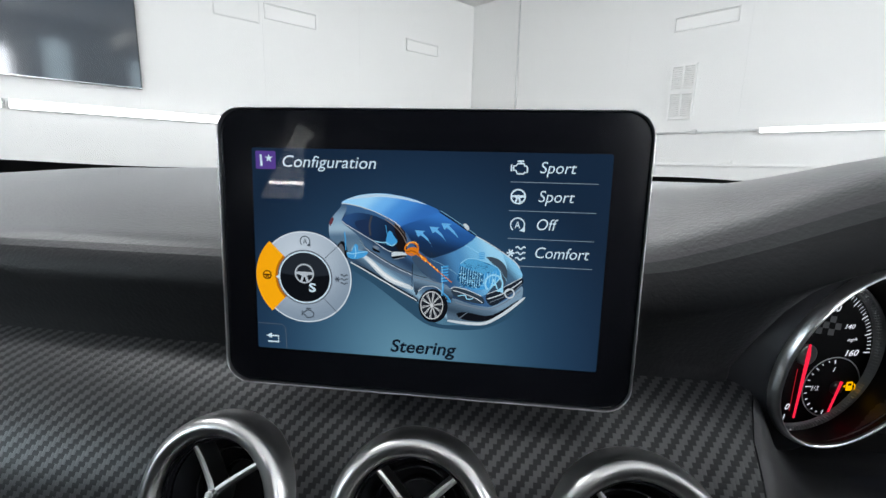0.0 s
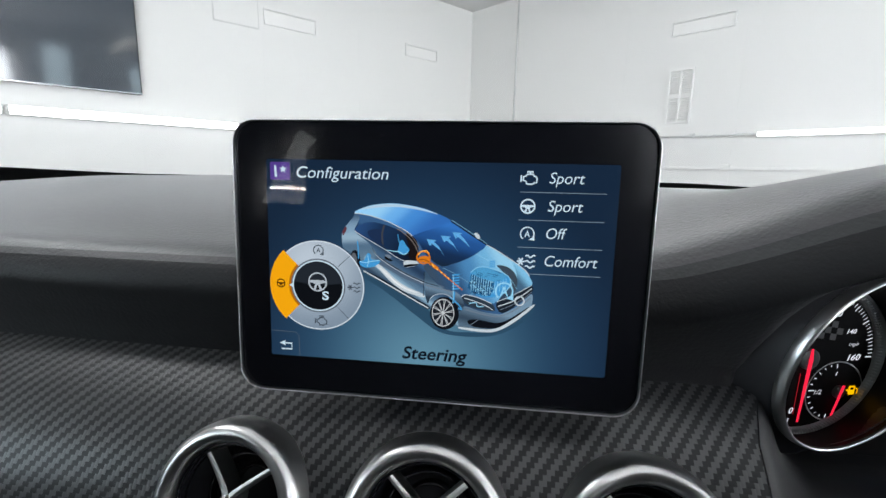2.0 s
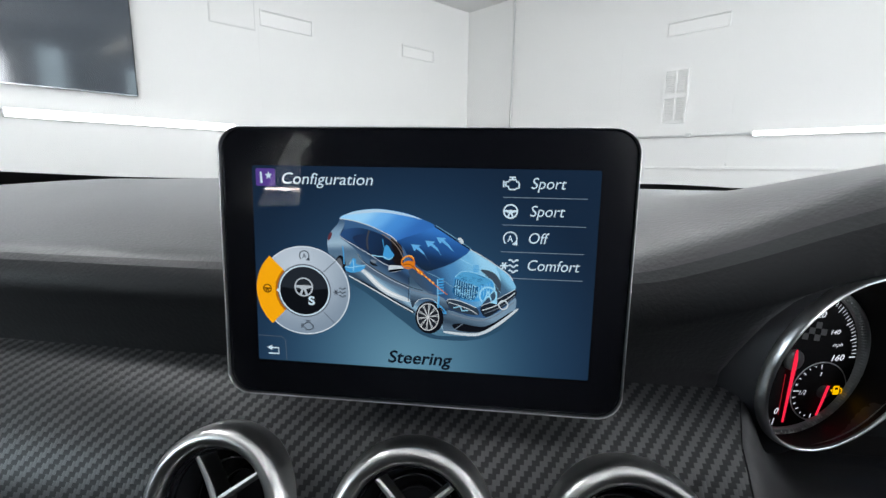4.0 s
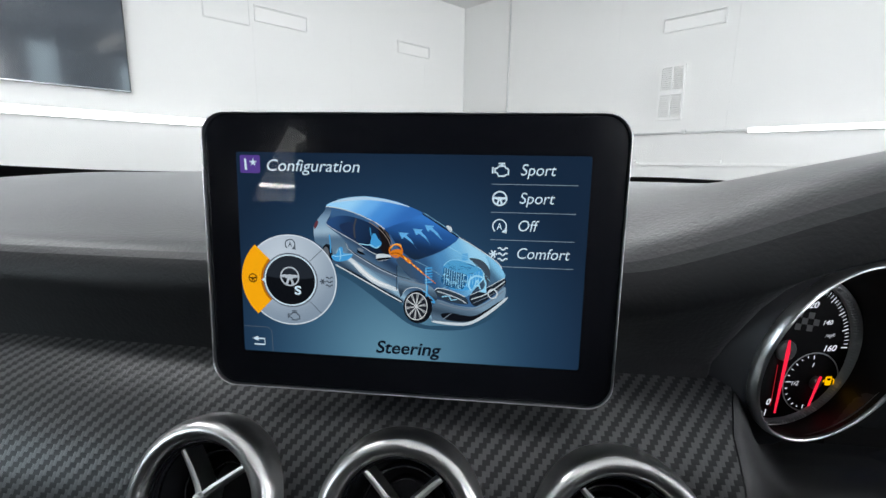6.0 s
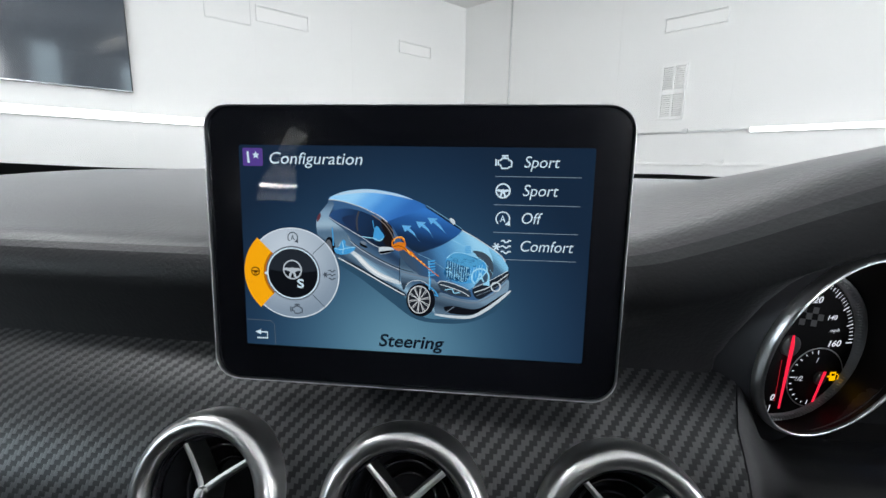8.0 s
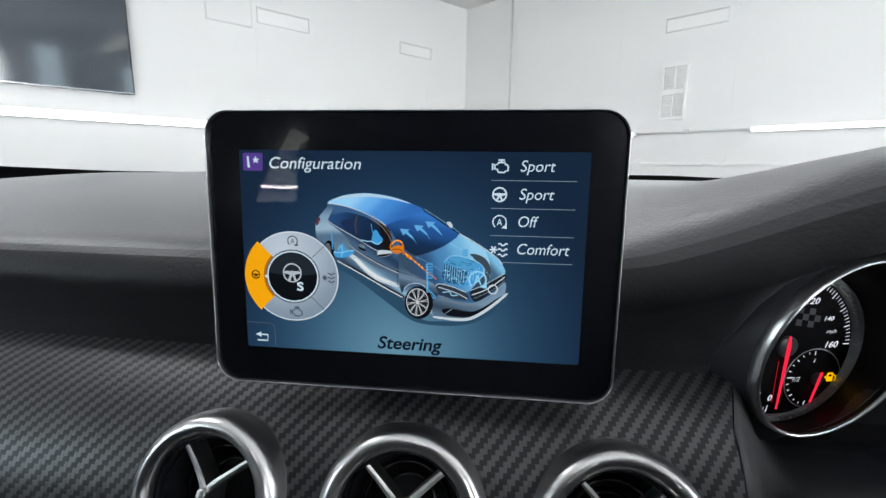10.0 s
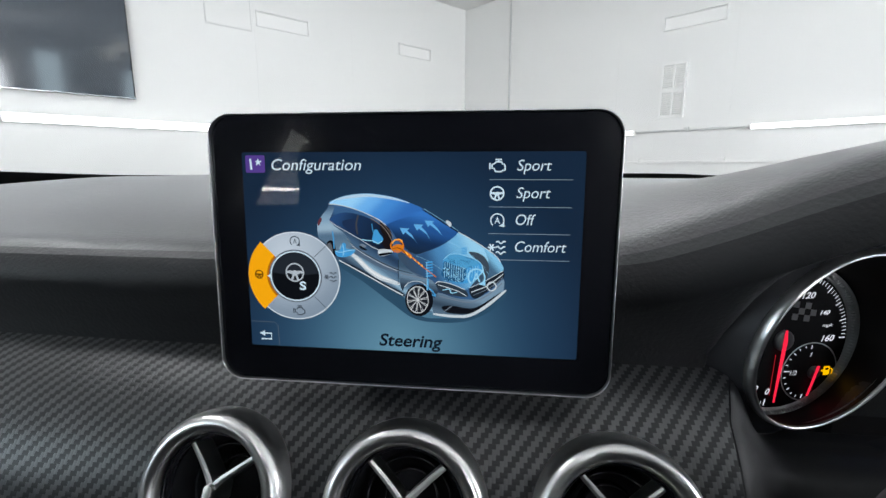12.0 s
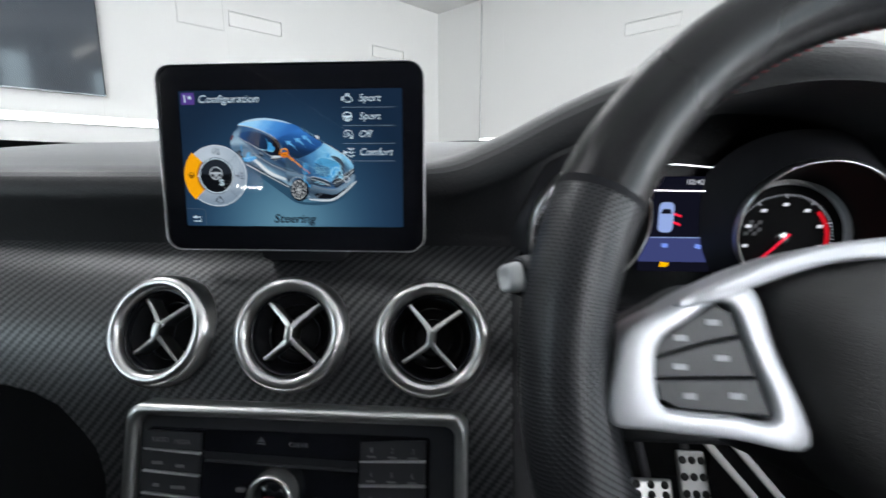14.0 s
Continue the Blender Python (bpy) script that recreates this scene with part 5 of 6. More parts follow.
ui("engine_ribs", ribs, G_PALEBLUE, 7.4, picture)
ui("shut_line", stroke([(-30.4, 5.0), (-28.4, 1.6), (-22.4, -2.4), (-13.0, -7.4), (-3.8, -11.2), (3.6, -13.0)], 0.28, n=4), G_INK, 6, picture)
ui("shut_light", stroke([(-30.2, 4.4), (-28.0, 1.0), (-22.2, -3.1), (-13.0, -8.1), (-3.8, -11.9)], 0.25, n=4), G_PALE, 6, picture)
ui("sill_shade", flat([(-35.1, -7.4), (-27.8, -11.2), (-17.4, -16.7), (-9.0, -21.2), (-1.6, -25.2), (-1.2, -23.4), (-9.0, -19.4), (-17.4, -14.9), (-27.8, -9.3)], n=3), glow("picture_sill", srgb(30, 40, 52)), 5.2, picture)
ui("bonnet_crease", stroke([(5.4, -3.6), (12.0, -6.4), (20.0, -11.6), (26.0, -17.2)], 0.25, n=4), G_MIST, 5, picture)
ui("bonnet_crease", stroke([(21.6, 4.2), (30.0, -0.2), (37.6, -6.0), (42.4, -12.2)], 0.25, n=4), G_PALEBLUE, 5, picture)
ui("engine_letter_ring", auto_icon(36.3, -13.9, 4.60, 0.85, 1.05), G_PALEBLUE, 9, picture)
steer = sector(-4.3, 1.2, 2.90, 3.60, 0, 360, squash=0.95)
flat([(-7.4, 0.3), (-4.6, 2), (-1.5, 1.7), (-0.8, -0.3), (-3.1, -1.3), (-5.9, -1)], n=3, bm=steer)
stroke([(-2.6, -0.2), (1, -2.8)], 1.4, bm=steer)
stroke([(1, -2.8), (3.1, -4.3)], 1.7, bm=steer)
stroke([(3.1, -4.3), (9.2, -9.4)], 0.7, bm=steer)
stroke([(9.2, -9.4), (15.9, -14.4)], 0.4, bm=steer)
ui("steering_gear", steer, G_COPPER, 9, picture, "orange steering gear")
ui("gear_light", stroke([(-6.8, 2.4), (-5.4, 4.2), (-3.1, 4.7), (-1.3, 3.5)], 0.4, n=5), G_GOLD, 9.5, picture)
ui("gear_light", stroke([(0, -1.8), (1.2, -3.2)], 0.7, n=0), G_GOLD, 9.5, picture)
ui("gear_light", stroke([(2.5, -4), (3.1, -4.8)], 0.7, n=0), G_GOLD, 9.5, picture)
ui("gear_light", stroke([(4.7, -5.5), (5.3, -6.3)], 0.7, n=0), G_GOLD, 9.5, picture)
ui("gear_light", stroke([(6.6, -6.9), (7.2, -7.7)], 0.7, n=0), G_GOLD, 9.5, picture)
ui("gear_light", stroke([(8.2, -8.2), (8.8, -9)], 0.7, n=0), G_GOLD, 9.5, picture)
ui("gear_shade", stroke([(-6.9, -0.3), (-4.1, 0.2), (-1.5, -0.9), (0.6, -3.4)], 0.4, n=5), G_BROWN, 9.6, picture)
ui("near_mirror", flat([(-14.3, -1.8), (-12.8, -0.6), (-7.5, -0.9), (-7.1, -2.7), (-13.3, -4.3)], n=3), G_PALE, 8, picture)
ui("near_mirror_shade", flat([(-13.9, -3), (-7.3, -2.1), (-7.3, -2.8), (-13.1, -4.2)], n=2), G_INK, 8.5, picture)
ui("far_mirror", flat([(20.5, 14), (21.7, 14.5), (23.1, 13.4), (23.4, 11.9), (22.2, 11.5)], n=3), G_PALE, 6, picture)


# ---- three round vents ----
def air_vent(m):
    v = thing("air_vent", m, "round satin-chrome air vent with a four-armed cross", "air vent", "centre vents")
    part("ring", lathe([(0.0325, 0.004), (0.0328, -0.0042), (0.0340, -0.0072), (0.0362, -0.0090), (0.0388, -0.0092), (0.0412, -0.0080), (0.0430, -0.0054), (0.0441, -0.0016), (0.0447, 0.0035), (0.0449, 0.010)], 96), M_CHROME, v, "satin chrome ring")
    part("inner_ring", lathe([(0.0327, 0.003), (0.0325, -0.0020), (0.0316, -0.0028), (0.0306, -0.0010), (0.0302, 0.004)], 72), M_GLOSSBLACK, v)
    part("barrel", lathe([(0.0304, 0.000), (0.0300, 0.016), (0.0270, 0.034), (0.0200, 0.038), (0, 0.038)], 64), M_MATTE, v)
    for r, y in ((0.0140, 0.022), (0.0225, 0.014)):
        part("duct_ring", lathe([(r, y + 0.006), (r + 0.0002, y), (r + 0.0012, y - 0.0006), (r + 0.0020, y + 0.0004), (r + 0.0024, y + 0.006)], 56), M_GLOSSBLACK, v, "glossy black inner ring")
    for sx, line in ((1, ((0.0008, 0.0040), (0.0036, 0.0078), (0.0115, 0.0150), (0.0215, 0.0235))), (-1, ((0.0008, 0.0040), (0.0036, 0.0078), (0.0115, 0.0155), (0.0212, 0.0240))),
                     (1, ((0.0008, -0.0040), (0.0040, -0.0078), (0.0120, -0.0145), (0.0212, -0.0222))), (-1, ((0.0008, -0.0040), (0.0036, -0.0078), (0.0110, -0.0140), (0.0196, -0.0205)))):
        arm = bmesh.new()
        rings = []
        mid = smooth_line([(a, b, 0) for a, b in line], 5)
        for i, p in enumerate(mid):
            d = (mid[min(i + 1, len(mid) - 1)] - mid[max(i - 1, 0)]).normalized()
            n = Vector((-d.y, d.x, 0))
            t = i / (len(mid) - 1)
            half = 0.0021 - 0.0007 * t
            y = -0.0042 + 0.0042 * t
            low = 0.013 + 0.002 * t
            rings.append([arm.verts.new((sx * (p.x + n.x * h), yy, p.y + n.y * h)) for h, yy in ((-half, y + 0.0005), (0, y), (half, y + 0.0005), (half * 0.6, y + low), (-half * 0.6, y + low))])
        for a, b in zip(rings, rings[1:]):
            for k in range(5):
                arm.faces.new((a[k], a[(k + 1) % 5], b[(k + 1) % 5], b[k]))
        arm.faces.new(rings[0][::-1])
        arm.faces.new(rings[-1])
        bmesh.ops.recalc_face_normals(arm, faces=arm.faces[:])
        part("arm", arm, M_SILVER, v, "thin silver arm", smooth=False)
    part("hub", slab(rounded(-0.0026, 0.0026, -0.0062, 0.0062, 0.0025, 5), -0.0068, 0.012, bevel=0.0010), M_SILVER, v, "small silver hub")
    return v


first_vent = air_vent(pose(*VENTS[1]) @ pose(0, 0, 0, -22.5))
copy_thing(first_vent, pose(*VENTS[0]) @ pose(0, 0, 0, 0, 0, -6.0) @ pose(0, 0, 0, -22.5) @ pose(0, 0, 0, 0, 3, 0))
copy_thing(first_vent, pose(*VENTS[2]) @ pose(0, 0, 0, 0, 0, 1.0) @ pose(0, 0, 0, -22.5) @ pose(0, 0, 0, 0, 5, 0))

# ---- control panel below the vents ----
M_KEYLINE = surf("bright_key_line", (0.60, 0.60, 0.61), 0.38, metal=0.3, var=0.05)
panel = thing("control_panel", pose(0.0115, -0.0420, 0.8357) @ pose(0, 0, 0, -14), "black radio control panel in a satin silver surround", "control panel")
out, inn = rounded(-0.1275, 0.1275, -0.150, 0.0, 0.013), rounded(-0.1185, 0.1185, -0.141, -0.0090, 0.0085)
part("surround", ring_band(out, inn, -0.008, 0.012, bevel=0.0042), M_SILVER, panel, "satin silver surround")
part("face", slab(rounded(-0.1186, 0.1186, -0.1412, -0.0088, 0.0085), 0.0, 0.008), M_HARD, panel, smooth=False)
part("inset", slab(rounded(-0.1130, 0.1005, -0.135, -0.0185, 0.003, 4), -0.0012, 0.0, bevel=0.0006), M_GLOSSBLACK, panel, smooth=False)


def sloped_bar(x0, x1, za, zb, high, y0, y1):
    """A slim bar whose top runs from za to zb."""
    bm = box(x0, x1, y0, y1, -high, 0.0)
    for v in bm.verts:
        v.co.z += za + (zb - za) * (v.co.x - x0) / (x1 - x0)
    return bm


# two banks of keys under slim bright lines that fall towards the middle
for a, b, za, zb, step in ((-0.1134, -0.0698, -0.0330, -0.0353, 0.0160), (0.0502, 0.0975, -0.0357, -0.0340, 0.0171)):
    part("key", sloped_bar(a, b, za + 0.0125, zb + 0.0140, 0.0125, -0.0035, -0.0012), M_HARD, panel, smooth=False)
    for k in range(5):
        part("trim_line", sloped_bar(a, b, za - step * k, zb - step * k, 0.0009, -0.0044, -0.0012), M_KEYLINE, panel, "thin silver line", smooth=False)
        part("key", sloped_bar(a, b, za - step * k - 0.0016, zb - step * k - 0.0016, step - 0.0026, -0.0035, -0.0012), M_HARD, panel, smooth=False)
part("slot", sloped_bar(-0.0680, 0.0480, -0.0345, -0.0372, 0.0050, -0.0016, -0.0012), M_MATTE, panel, "disc slot", smooth=False)
part("slot_lip", sloped_bar(-0.0660, 0.0480, -0.0398, -0.0425, 0.0012, -0.0040, -0.0012), M_HARD, panel, smooth=False)
part("printed_word", words("RADIO", -0.1072, -0.0282, 0.0125, 0.0034, -0.0037), M_PRINT, panel, smooth=False)
part("printed_word", words("MEDIA", -0.0898, -0.0294, 0.0125, 0.0034, -0.0037), M_PRINT, panel, smooth=False)
part("printed_word", words("CLEAR", -0.0035, -0.0288, 0.0145, 0.0032, -0.0014), M_PRINT, panel, smooth=False)
part("printed_mark", flat([(-0.0275, -0.0262), (-0.0215, -0.0262), (-0.0245, -0.0225)], -0.0014, bm=flat([(-0.0275, -0.0270), (-0.0215, -0.0270), (-0.0215, -0.0280), (-0.0275, -0.0280)], -0.0014)), M_PRINT, panel, "eject mark", smooth=False)
for a, z, w in ((-0.1065, -0.0445, 0.0085), (-0.0880, -0.0462, 0.0065), (-0.1050, -0.0605, 0.0050), (-0.0910, -0.0615, 0.0110), (-0.1060, -0.0765, 0.0070), (-0.0890, -0.0775, 0.0080), (-0.0410, -0.0615, 0.0065), (0.0160, -0.0665, 0.0065)):
    part("printed_bar", box(a, a + w, -0.0038, -0.0012, z, z + 0.0022), M_PRINT, panel, smooth=False)
for k in range(4):
    for c in range(3):
        a, z = 0.0585 + 0.0150 * c, -0.0305 - 0.0171 * k
        part("printed_figure", words("123456789*0#"[3 * k + c], a, z + 0.0012, 0.0020, 0.0036, -0.0038, align="mid"), M_PRINT, panel, smooth=False)
        part("printed_bar", box(a - 0.0032, a + 0.0032, -0.0038, -0.0034, z - 0.0026, z - 0.0012), M_PRINT, panel, smooth=False)
KNOB = (-0.0115, 0, -0.0605)
knob = part("knob", lathe([(0.0125, -0.0010), (0.0128, -0.0110), (0.0136, -0.0150), (0.0150, -0.0156), (0.0160, -0.0136), (0.0164, -0.0010)], 56), M_CHROME, panel, "chrome knob ring")
knob.location = KNOB
ridges = None
for k in range(40):
    one = box(0.0160, 0.0169, -0.0130, -0.0014, -0.0005, 0.0005)
    one.transform(Matrix.Rotation(2 * math.pi * k / 40, 4, "Y"))
    ridges = join(ridges, one)
grip = part("knob_ridges", ridges, M_CHROME, panel, "fine chrome ridges", smooth=False)
grip.location = KNOB
cap = part("knob_face", lathe([(0, -0.0118), (0.0118, -0.0116), (0.0127, -0.0090), (0.0127, -0.0010)], 48), M_GLOSSBLACK, panel)
cap.location = KNOB
part("printed_bar", box(-0.0155, -0.0085, -0.0123, -0.0117, -0.0620, -0.0595), M_STITCH, panel, "small red-lit mark", smooth=False)

# ---- instrument cluster ----
cluster = thing("instrument_cluster", pose(0.335, 0.11, 0.95), "car instrument cluster with two round dials in chrome rings", "instrument cluster")
L_WHITE = glow("dial_lettering", srgb(222, 226, 236))
L_RED = glow("lit_red_needle", (0.95, 0.02, 0.06), 1.1)
L_REDZONE = glow("red_zone_light", (0.55, 0.010, 0.02))
L_REDDIM = glow("dim_red_lamp_and_glint", (0.30, 0.012, 0.02))
L_AMBER = glow("amber_lamp", (1.0, 0.50, 0.0), 1.1)
L_GREEN = glow("green_lamp", (0.02, 0.75, 0.04), 1.0)
L_BLUEBAND = glow_ramp("cluster_blue_band", [(0, srgb(118, 130, 196)), (1.0, srgb(38, 44, 92))], (0.329, 0.943), (0.09, 0.03))
L_NAVY = glow("cluster_screen", srgb(17, 18, 30))
L_PALE = glow("cluster_car", srgb(150, 172, 226))
M_FUNNEL = surf("funnel_black", (0.012, 0.012, 0.012), 0.5, var=0.2, spec=0.15)
M_DIAL = surf("dial_black", (0.006, 0.006, 0.0065), 0.75, var=0.15, scale=60, spec=0.12)
M_FLAG = surf("dial_grey_check", (0.10, 0.10, 0.104), 0.4, var=0.1)
M_HUBGREY = surf("needle_hub_grey", (0.075, 0.075, 0.079), 0.35, var=0.1, scale=80)
M_FLANGE = surf("dial_flange", (0.60, 0.60, 0.61), 0.40, metal=0.1, var=0.1, scale=80)


def on_dial(name, bm, material, layer, parent, m, label=""):
    bm.transform(Matrix.Diagonal((MM, 1, MM, 1)))
    bmesh.ops.translate(bm, verts=bm.verts, vec=(0, -0.0002 * layer, 0))
    bm.transform(m)
    return part(name, bm, material, parent, label, world_space=True, smooth=False)


def gauge(name, m_dial, m_ring, r_dial, r_ring, label):
    """Dial face, its flange, the funnel to the chrome ring in front, with its outer cone."""
    face = disc(0, 0, r_dial, r_dial, seg=72)
    face.transform(m_dial)
    body = part(name, face, M_DIAL, cluster, label, world_space=True, smooth=False)
    fl = lathe([(r_dial - 0.0034, 0.0), (r_dial - 0.0032, -0.0008), (r_dial + 0.0004, -0.0046), (r_dial + 0.0012, -0.0050), (r_dial + 0.0020, 0.001)], 72)
    fl.transform(m_dial)
    part("flange", fl, M_FLANGE, body, "grey ribbed flange", world_space=True)
    ribs = None
    for k in range(150):
        rib = box(r_dial - 0.0030, r_dial + 0.0006, -0.0030, -0.0006, -0.0004, 0.0004)
        rib.transform(Matrix.Rotation(2 * math.pi * k / 150, 4, "Y") @ pose(0, -0.0008, 0, 0, 0, 0))
        ribs = join(ribs, rib)
    ribs.transform(m_dial)
    part("flange_ribs", ribs, M_FLANGE, body, "fine pale ribs", world_space=True, smooth=False)
    rows = []
    for t in (0.0, 0.25, 0.5, 0.75, 1.0):
        row = []
        for k in range(72):
            a = 2 * math.pi * k / 72
            p = m_dial @ Vector(((r_dial + 0.0012) * math.cos(a), 0, (r_dial + 0.0012) * math.sin(a)))
            q = m_ring @ Vector(((r_ring - 0.0012) * math.cos(a), 0.0005, (r_ring - 0.0012) * math.sin(a)))
            row.append(tuple(p.lerp(q, t)))
        rows.append(row)
    part("funnel", loft(rows, closed=True), M_FUNNEL, body, world_space=True)
    ring = lathe([(r_ring - 0.0012, 0.0012), (r_ring - 0.0011, -0.0003), (r_ring - 0.0004, -0.0009), (r_ring + 0.0004, -0.0007), (r_ring + 0.0011, 0.0006), (r_ring + 0.0017, 0.0024), (r_ring + 0.0020, 0.0042), (r_ring + 0.0019, 0.0056)], 96)
    ring.transform(m_ring)
    part("chrome_ring", ring, M_CHROME, body, "satin chrome ring", world_space=True)
    axis = m_ring.to_3x3() @ Vector((0, 1, 0))
    rows = []
    for t in (0.0, 0.25, 0.5, 0.75, 1.0):
        row = []
        for k in range(72):
            a = 2 * math.pi * k / 72
            q = m_ring @ Vector(((r_ring + 0.0018) * math.cos(a), 0.0052, (r_ring + 0.0018) * math.sin(a)))
            # steeper below, where it tucks under the funnel; deeper at the sides, where it runs into the pad
            low, side = max(0.0, -math.sin(a)), abs(math.cos(a))
            r_out = r_ring + 0.0210 + 0.006 * side
            p = m_ring @ Vector((r_out * math.cos(a), 0.034 - 0.016 * low + 0.013 * side, r_out * math.sin(a)))
            row.append(tuple(q.lerp(p, t) + axis * 0.005 * (1 - 0.8 * low) * math.sin(math.pi * t)))
        rows.append(row)
    part("outer_cone", loft(rows, closed=True), M_HARD, body, world_space=True)
    return body


SPEEDO = pose(0.2417, 0.0895, 0.9455, 0, 0, 14)
SPEEDO_RING = pose(0.2438, 0.0446, 0.9593, 0, 0, 18.7) @ pose(0, 0, 0, 10.0)
TACHO = pose(0.4283, 0.0895, 0.9460, 0, 0, -6)
TACHO_RING = pose(0.4240, 0.0446, 0.9593, 0, 0, -10) @ pose(0, 0, 0, 10.0)
speedo = gauge("speedometer", SPEEDO, SPEEDO_RING, 0.0530, 0.0573, "black speedometer dial with white figures")
tacho = gauge("tachometer", TACHO, TACHO_RING, 0.0530, 0.0573, "black rev counter dial with a red zone")


def polar(r, a):
    return r * math.cos(radians(a)), r * math.sin(radians(a))


def mph_angle(v):
    return -100 - 260 * v / 160


ticks = None
for v in range(0, 161, 2):
    a = mph_angle(v)
    long = v % 10 == 0
    ticks = stroke([polar(43.2 if long else 44.8, a), polar(48.0, a)], 0.75 if long else 0.5, bm=ticks)
on_dial("scale_ticks", ticks, L_WHITE, 2, speedo, SPEEDO)
for v in (0, 10, 20, 30, 40, 50, 60, 80, 100, 120, 140, 160):
    a = mph_angle(v)
    x, z = polar(37.5 if v < 100 else 34.6, a)
    small = v == 140 or v in (10, 30, 50)
    h = 3.1 if small else 4.2
    w = h * 0.80 * len(str(v))
    on_dial("figure", words(str(v), x, z - h / 2, w, h, shear=0.25, align="mid", bold=0.02), L_WHITE, 2, speedo, SPEEDO)
on_dial("unit_word", words("mph", 32.6, 8.2, 7.6, 2.6, shear=0.25, align="mid"), L_WHITE, 2, speedo, SPEEDO)
check = None
for i in range(4):
    for j in range(3):
        if (i + j) % 2 == 0:
            x, z = 4.0 + 4.6 * i, 19 - 0.7 * i + 4.4 * (j - 1)
            check = flat([(x, z), (x + 4.6, z - 0.7), (x + 4.9, z + 3.7), (x + 0.3, z + 4.4)], bm=check)
on_dial("check_pattern", check, M_FLAG, 1, speedo, SPEEDO)
hubcap = lathe([(0, -0.0022), (0.0060, -0.0021), (0.0072, -0.0014), (0.0072, 0)], 36)
hubcap.transform(SPEEDO)
part("needle_hub", hubcap, M_HUBGREY, speedo, world_space=True)
on_dial("needle", flat([(-1.2, 8.0), (0.4, 8.0), (1.5, 0), (-1.8, -44.5), (-3.4, -44.5), (-1.9, 0)]), L_RED, 12, speedo, SPEEDO, "lit red needle")
# Glint beside the needle, painted as a dim glowing stroke.
on_dial("needle_glint", stroke([(-4.4, -10.0), (-4.8, -40.0)], 0.6), L_REDDIM, 3, speedo, SPEEDO)
# fuel gauge inside the speedometer
FX, FZ = 23.6, -24.2
on_dial("fuel_ring", sector(FX, FZ, 21.0, 21.8, 0, 360, seg=60), M_FLANGE, 3, speedo, SPEEDO, "thin grey ring")
ft = None
for k in range(13):
    a = 92 + 168 * k / 12
    x0, z0 = polar(19.2 - (2.4 if k % 6 == 0 else 0.6 if k % 3 else 1.2), a)
    x1, z1 = polar(19.8, a)
    ft = stroke([(FX + x0 - (1.6 if k % 6 == 0 else 0.8) * math.cos(radians(a)), FZ + z0), (FX + x1, FZ + z1)], 0.7, bm=ft)
on_dial("fuel_ticks", ft, L_WHITE, 3, speedo, SPEEDO)
on_dial("figure", words("1", FX - 0.2, FZ + 11.2, 1.6, 3.2, shear=0.25, align="mid"), L_WHITE, 3, speedo, SPEEDO)
on_dial("figure", words("1/2", FX - 12.2, FZ - 1.6, 5.6, 3.2, shear=0.25, align="mid"), L_WHITE, 3, speedo, SPEEDO)
on_dial("fuel_needle", flat([(FX + 4.0, FZ + 5.2), (FX + 6.4, FZ + 4.6), (FX + 0.4, FZ - 17.0), (FX - 1.6, FZ - 17.0)]), L_RED, 12, speedo, SPEEDO, "lit red fuel needle")
fh = lathe([(0, -0.0020), (0.0040, -0.0019), (0.0046, -0.0012), (0.0046, 0)], 28)
fh.transform(SPEEDO @ pose((FX + 4) * MM, 0, (FZ - 0.6) * MM))
part("fuel_hub", fh, M_HUBGREY, speedo, world_space=True)
pump = flat(rounded(FX + 11.2, FX + 16.2, FZ - 3.0, FZ + 3.6, 0.8, 3))
flat([(FX + 9.0, FZ + 0.4), (FX + 10.8, FZ + 1.6), (FX + 10.8, FZ - 0.8)], bm=pump)
stroke([(FX + 16.6, FZ + 1.8), (FX + 18.2, FZ + 1.0), (FX + 18.2, FZ - 2.6)], 0.9, bm=pump)
on_dial("fuel_lamp", pump, L_AMBER, 4, speedo, SPEEDO, "lit amber fuel lamp")
on_dial("fuel_lamp_window", flat([(FX + 12.4, FZ + 0.8), (FX + 15.0, FZ + 0.8), (FX + 15.0, FZ + 2.4), (FX + 12.4, FZ + 2.4)]), M_DIAL, 5, speedo, SPEEDO)
lamp = flat([(-31, 6.0), (-28.5, 7.6), (-25.5, 6.2), (-28.5, 3.4)])
for k in range(3):
    stroke([(-24.6, 4.2 + 1.5 * k), (-21.4, 4.6 + 1.5 * k)], 0.7, bm=lamp)
flat(rounded(-31.5, -25.0, -1.8, 2.0, 1.6, 4), bm=lamp)
on_dial("green_lamp", lamp, L_GREEN, 2, speedo, SPEEDO, "lit green lamp marks")
on_dial("red_lamp", sector(-14.0, 3.0, 4.2, 5.0, 90, 260), L_REDDIM, 2, speedo, SPEEDO)

# rev counter
tt = None
for k in range(0, 57):
    a = 228 - 240 * k / 56
    tt = stroke([polar(37.4 if k % 8 == 0 else 39.4, a), polar(41.6, a)], 0.8 if k % 8 == 0 else 0.45, bm=tt)
on_dial("scale_ticks", tt, L_WHITE, 2, tacho, TACHO)
on_dial("red_zone", sector(0, 0, 34.5, 38.2, -14, 44), L_REDZONE, 3, tacho, TACHO, "red zone arc")
for k in range(8):
    x, z = polar(31.6, 228 - 240 * k / 7)
    on_dial("figure_bar", flat([(x - 2.6, z - 1.5), (x + 2.0, z - 1.5), (x + 2.8, z + 1.5), (x - 1.8, z + 1.5)]), L_WHITE, 2, tacho, TACHO)
th = lathe([(0, -0.0022), (0.0060, -0.0021), (0.0072, -0.0014), (0.0072, 0)], 36)
th.transform(TACHO)
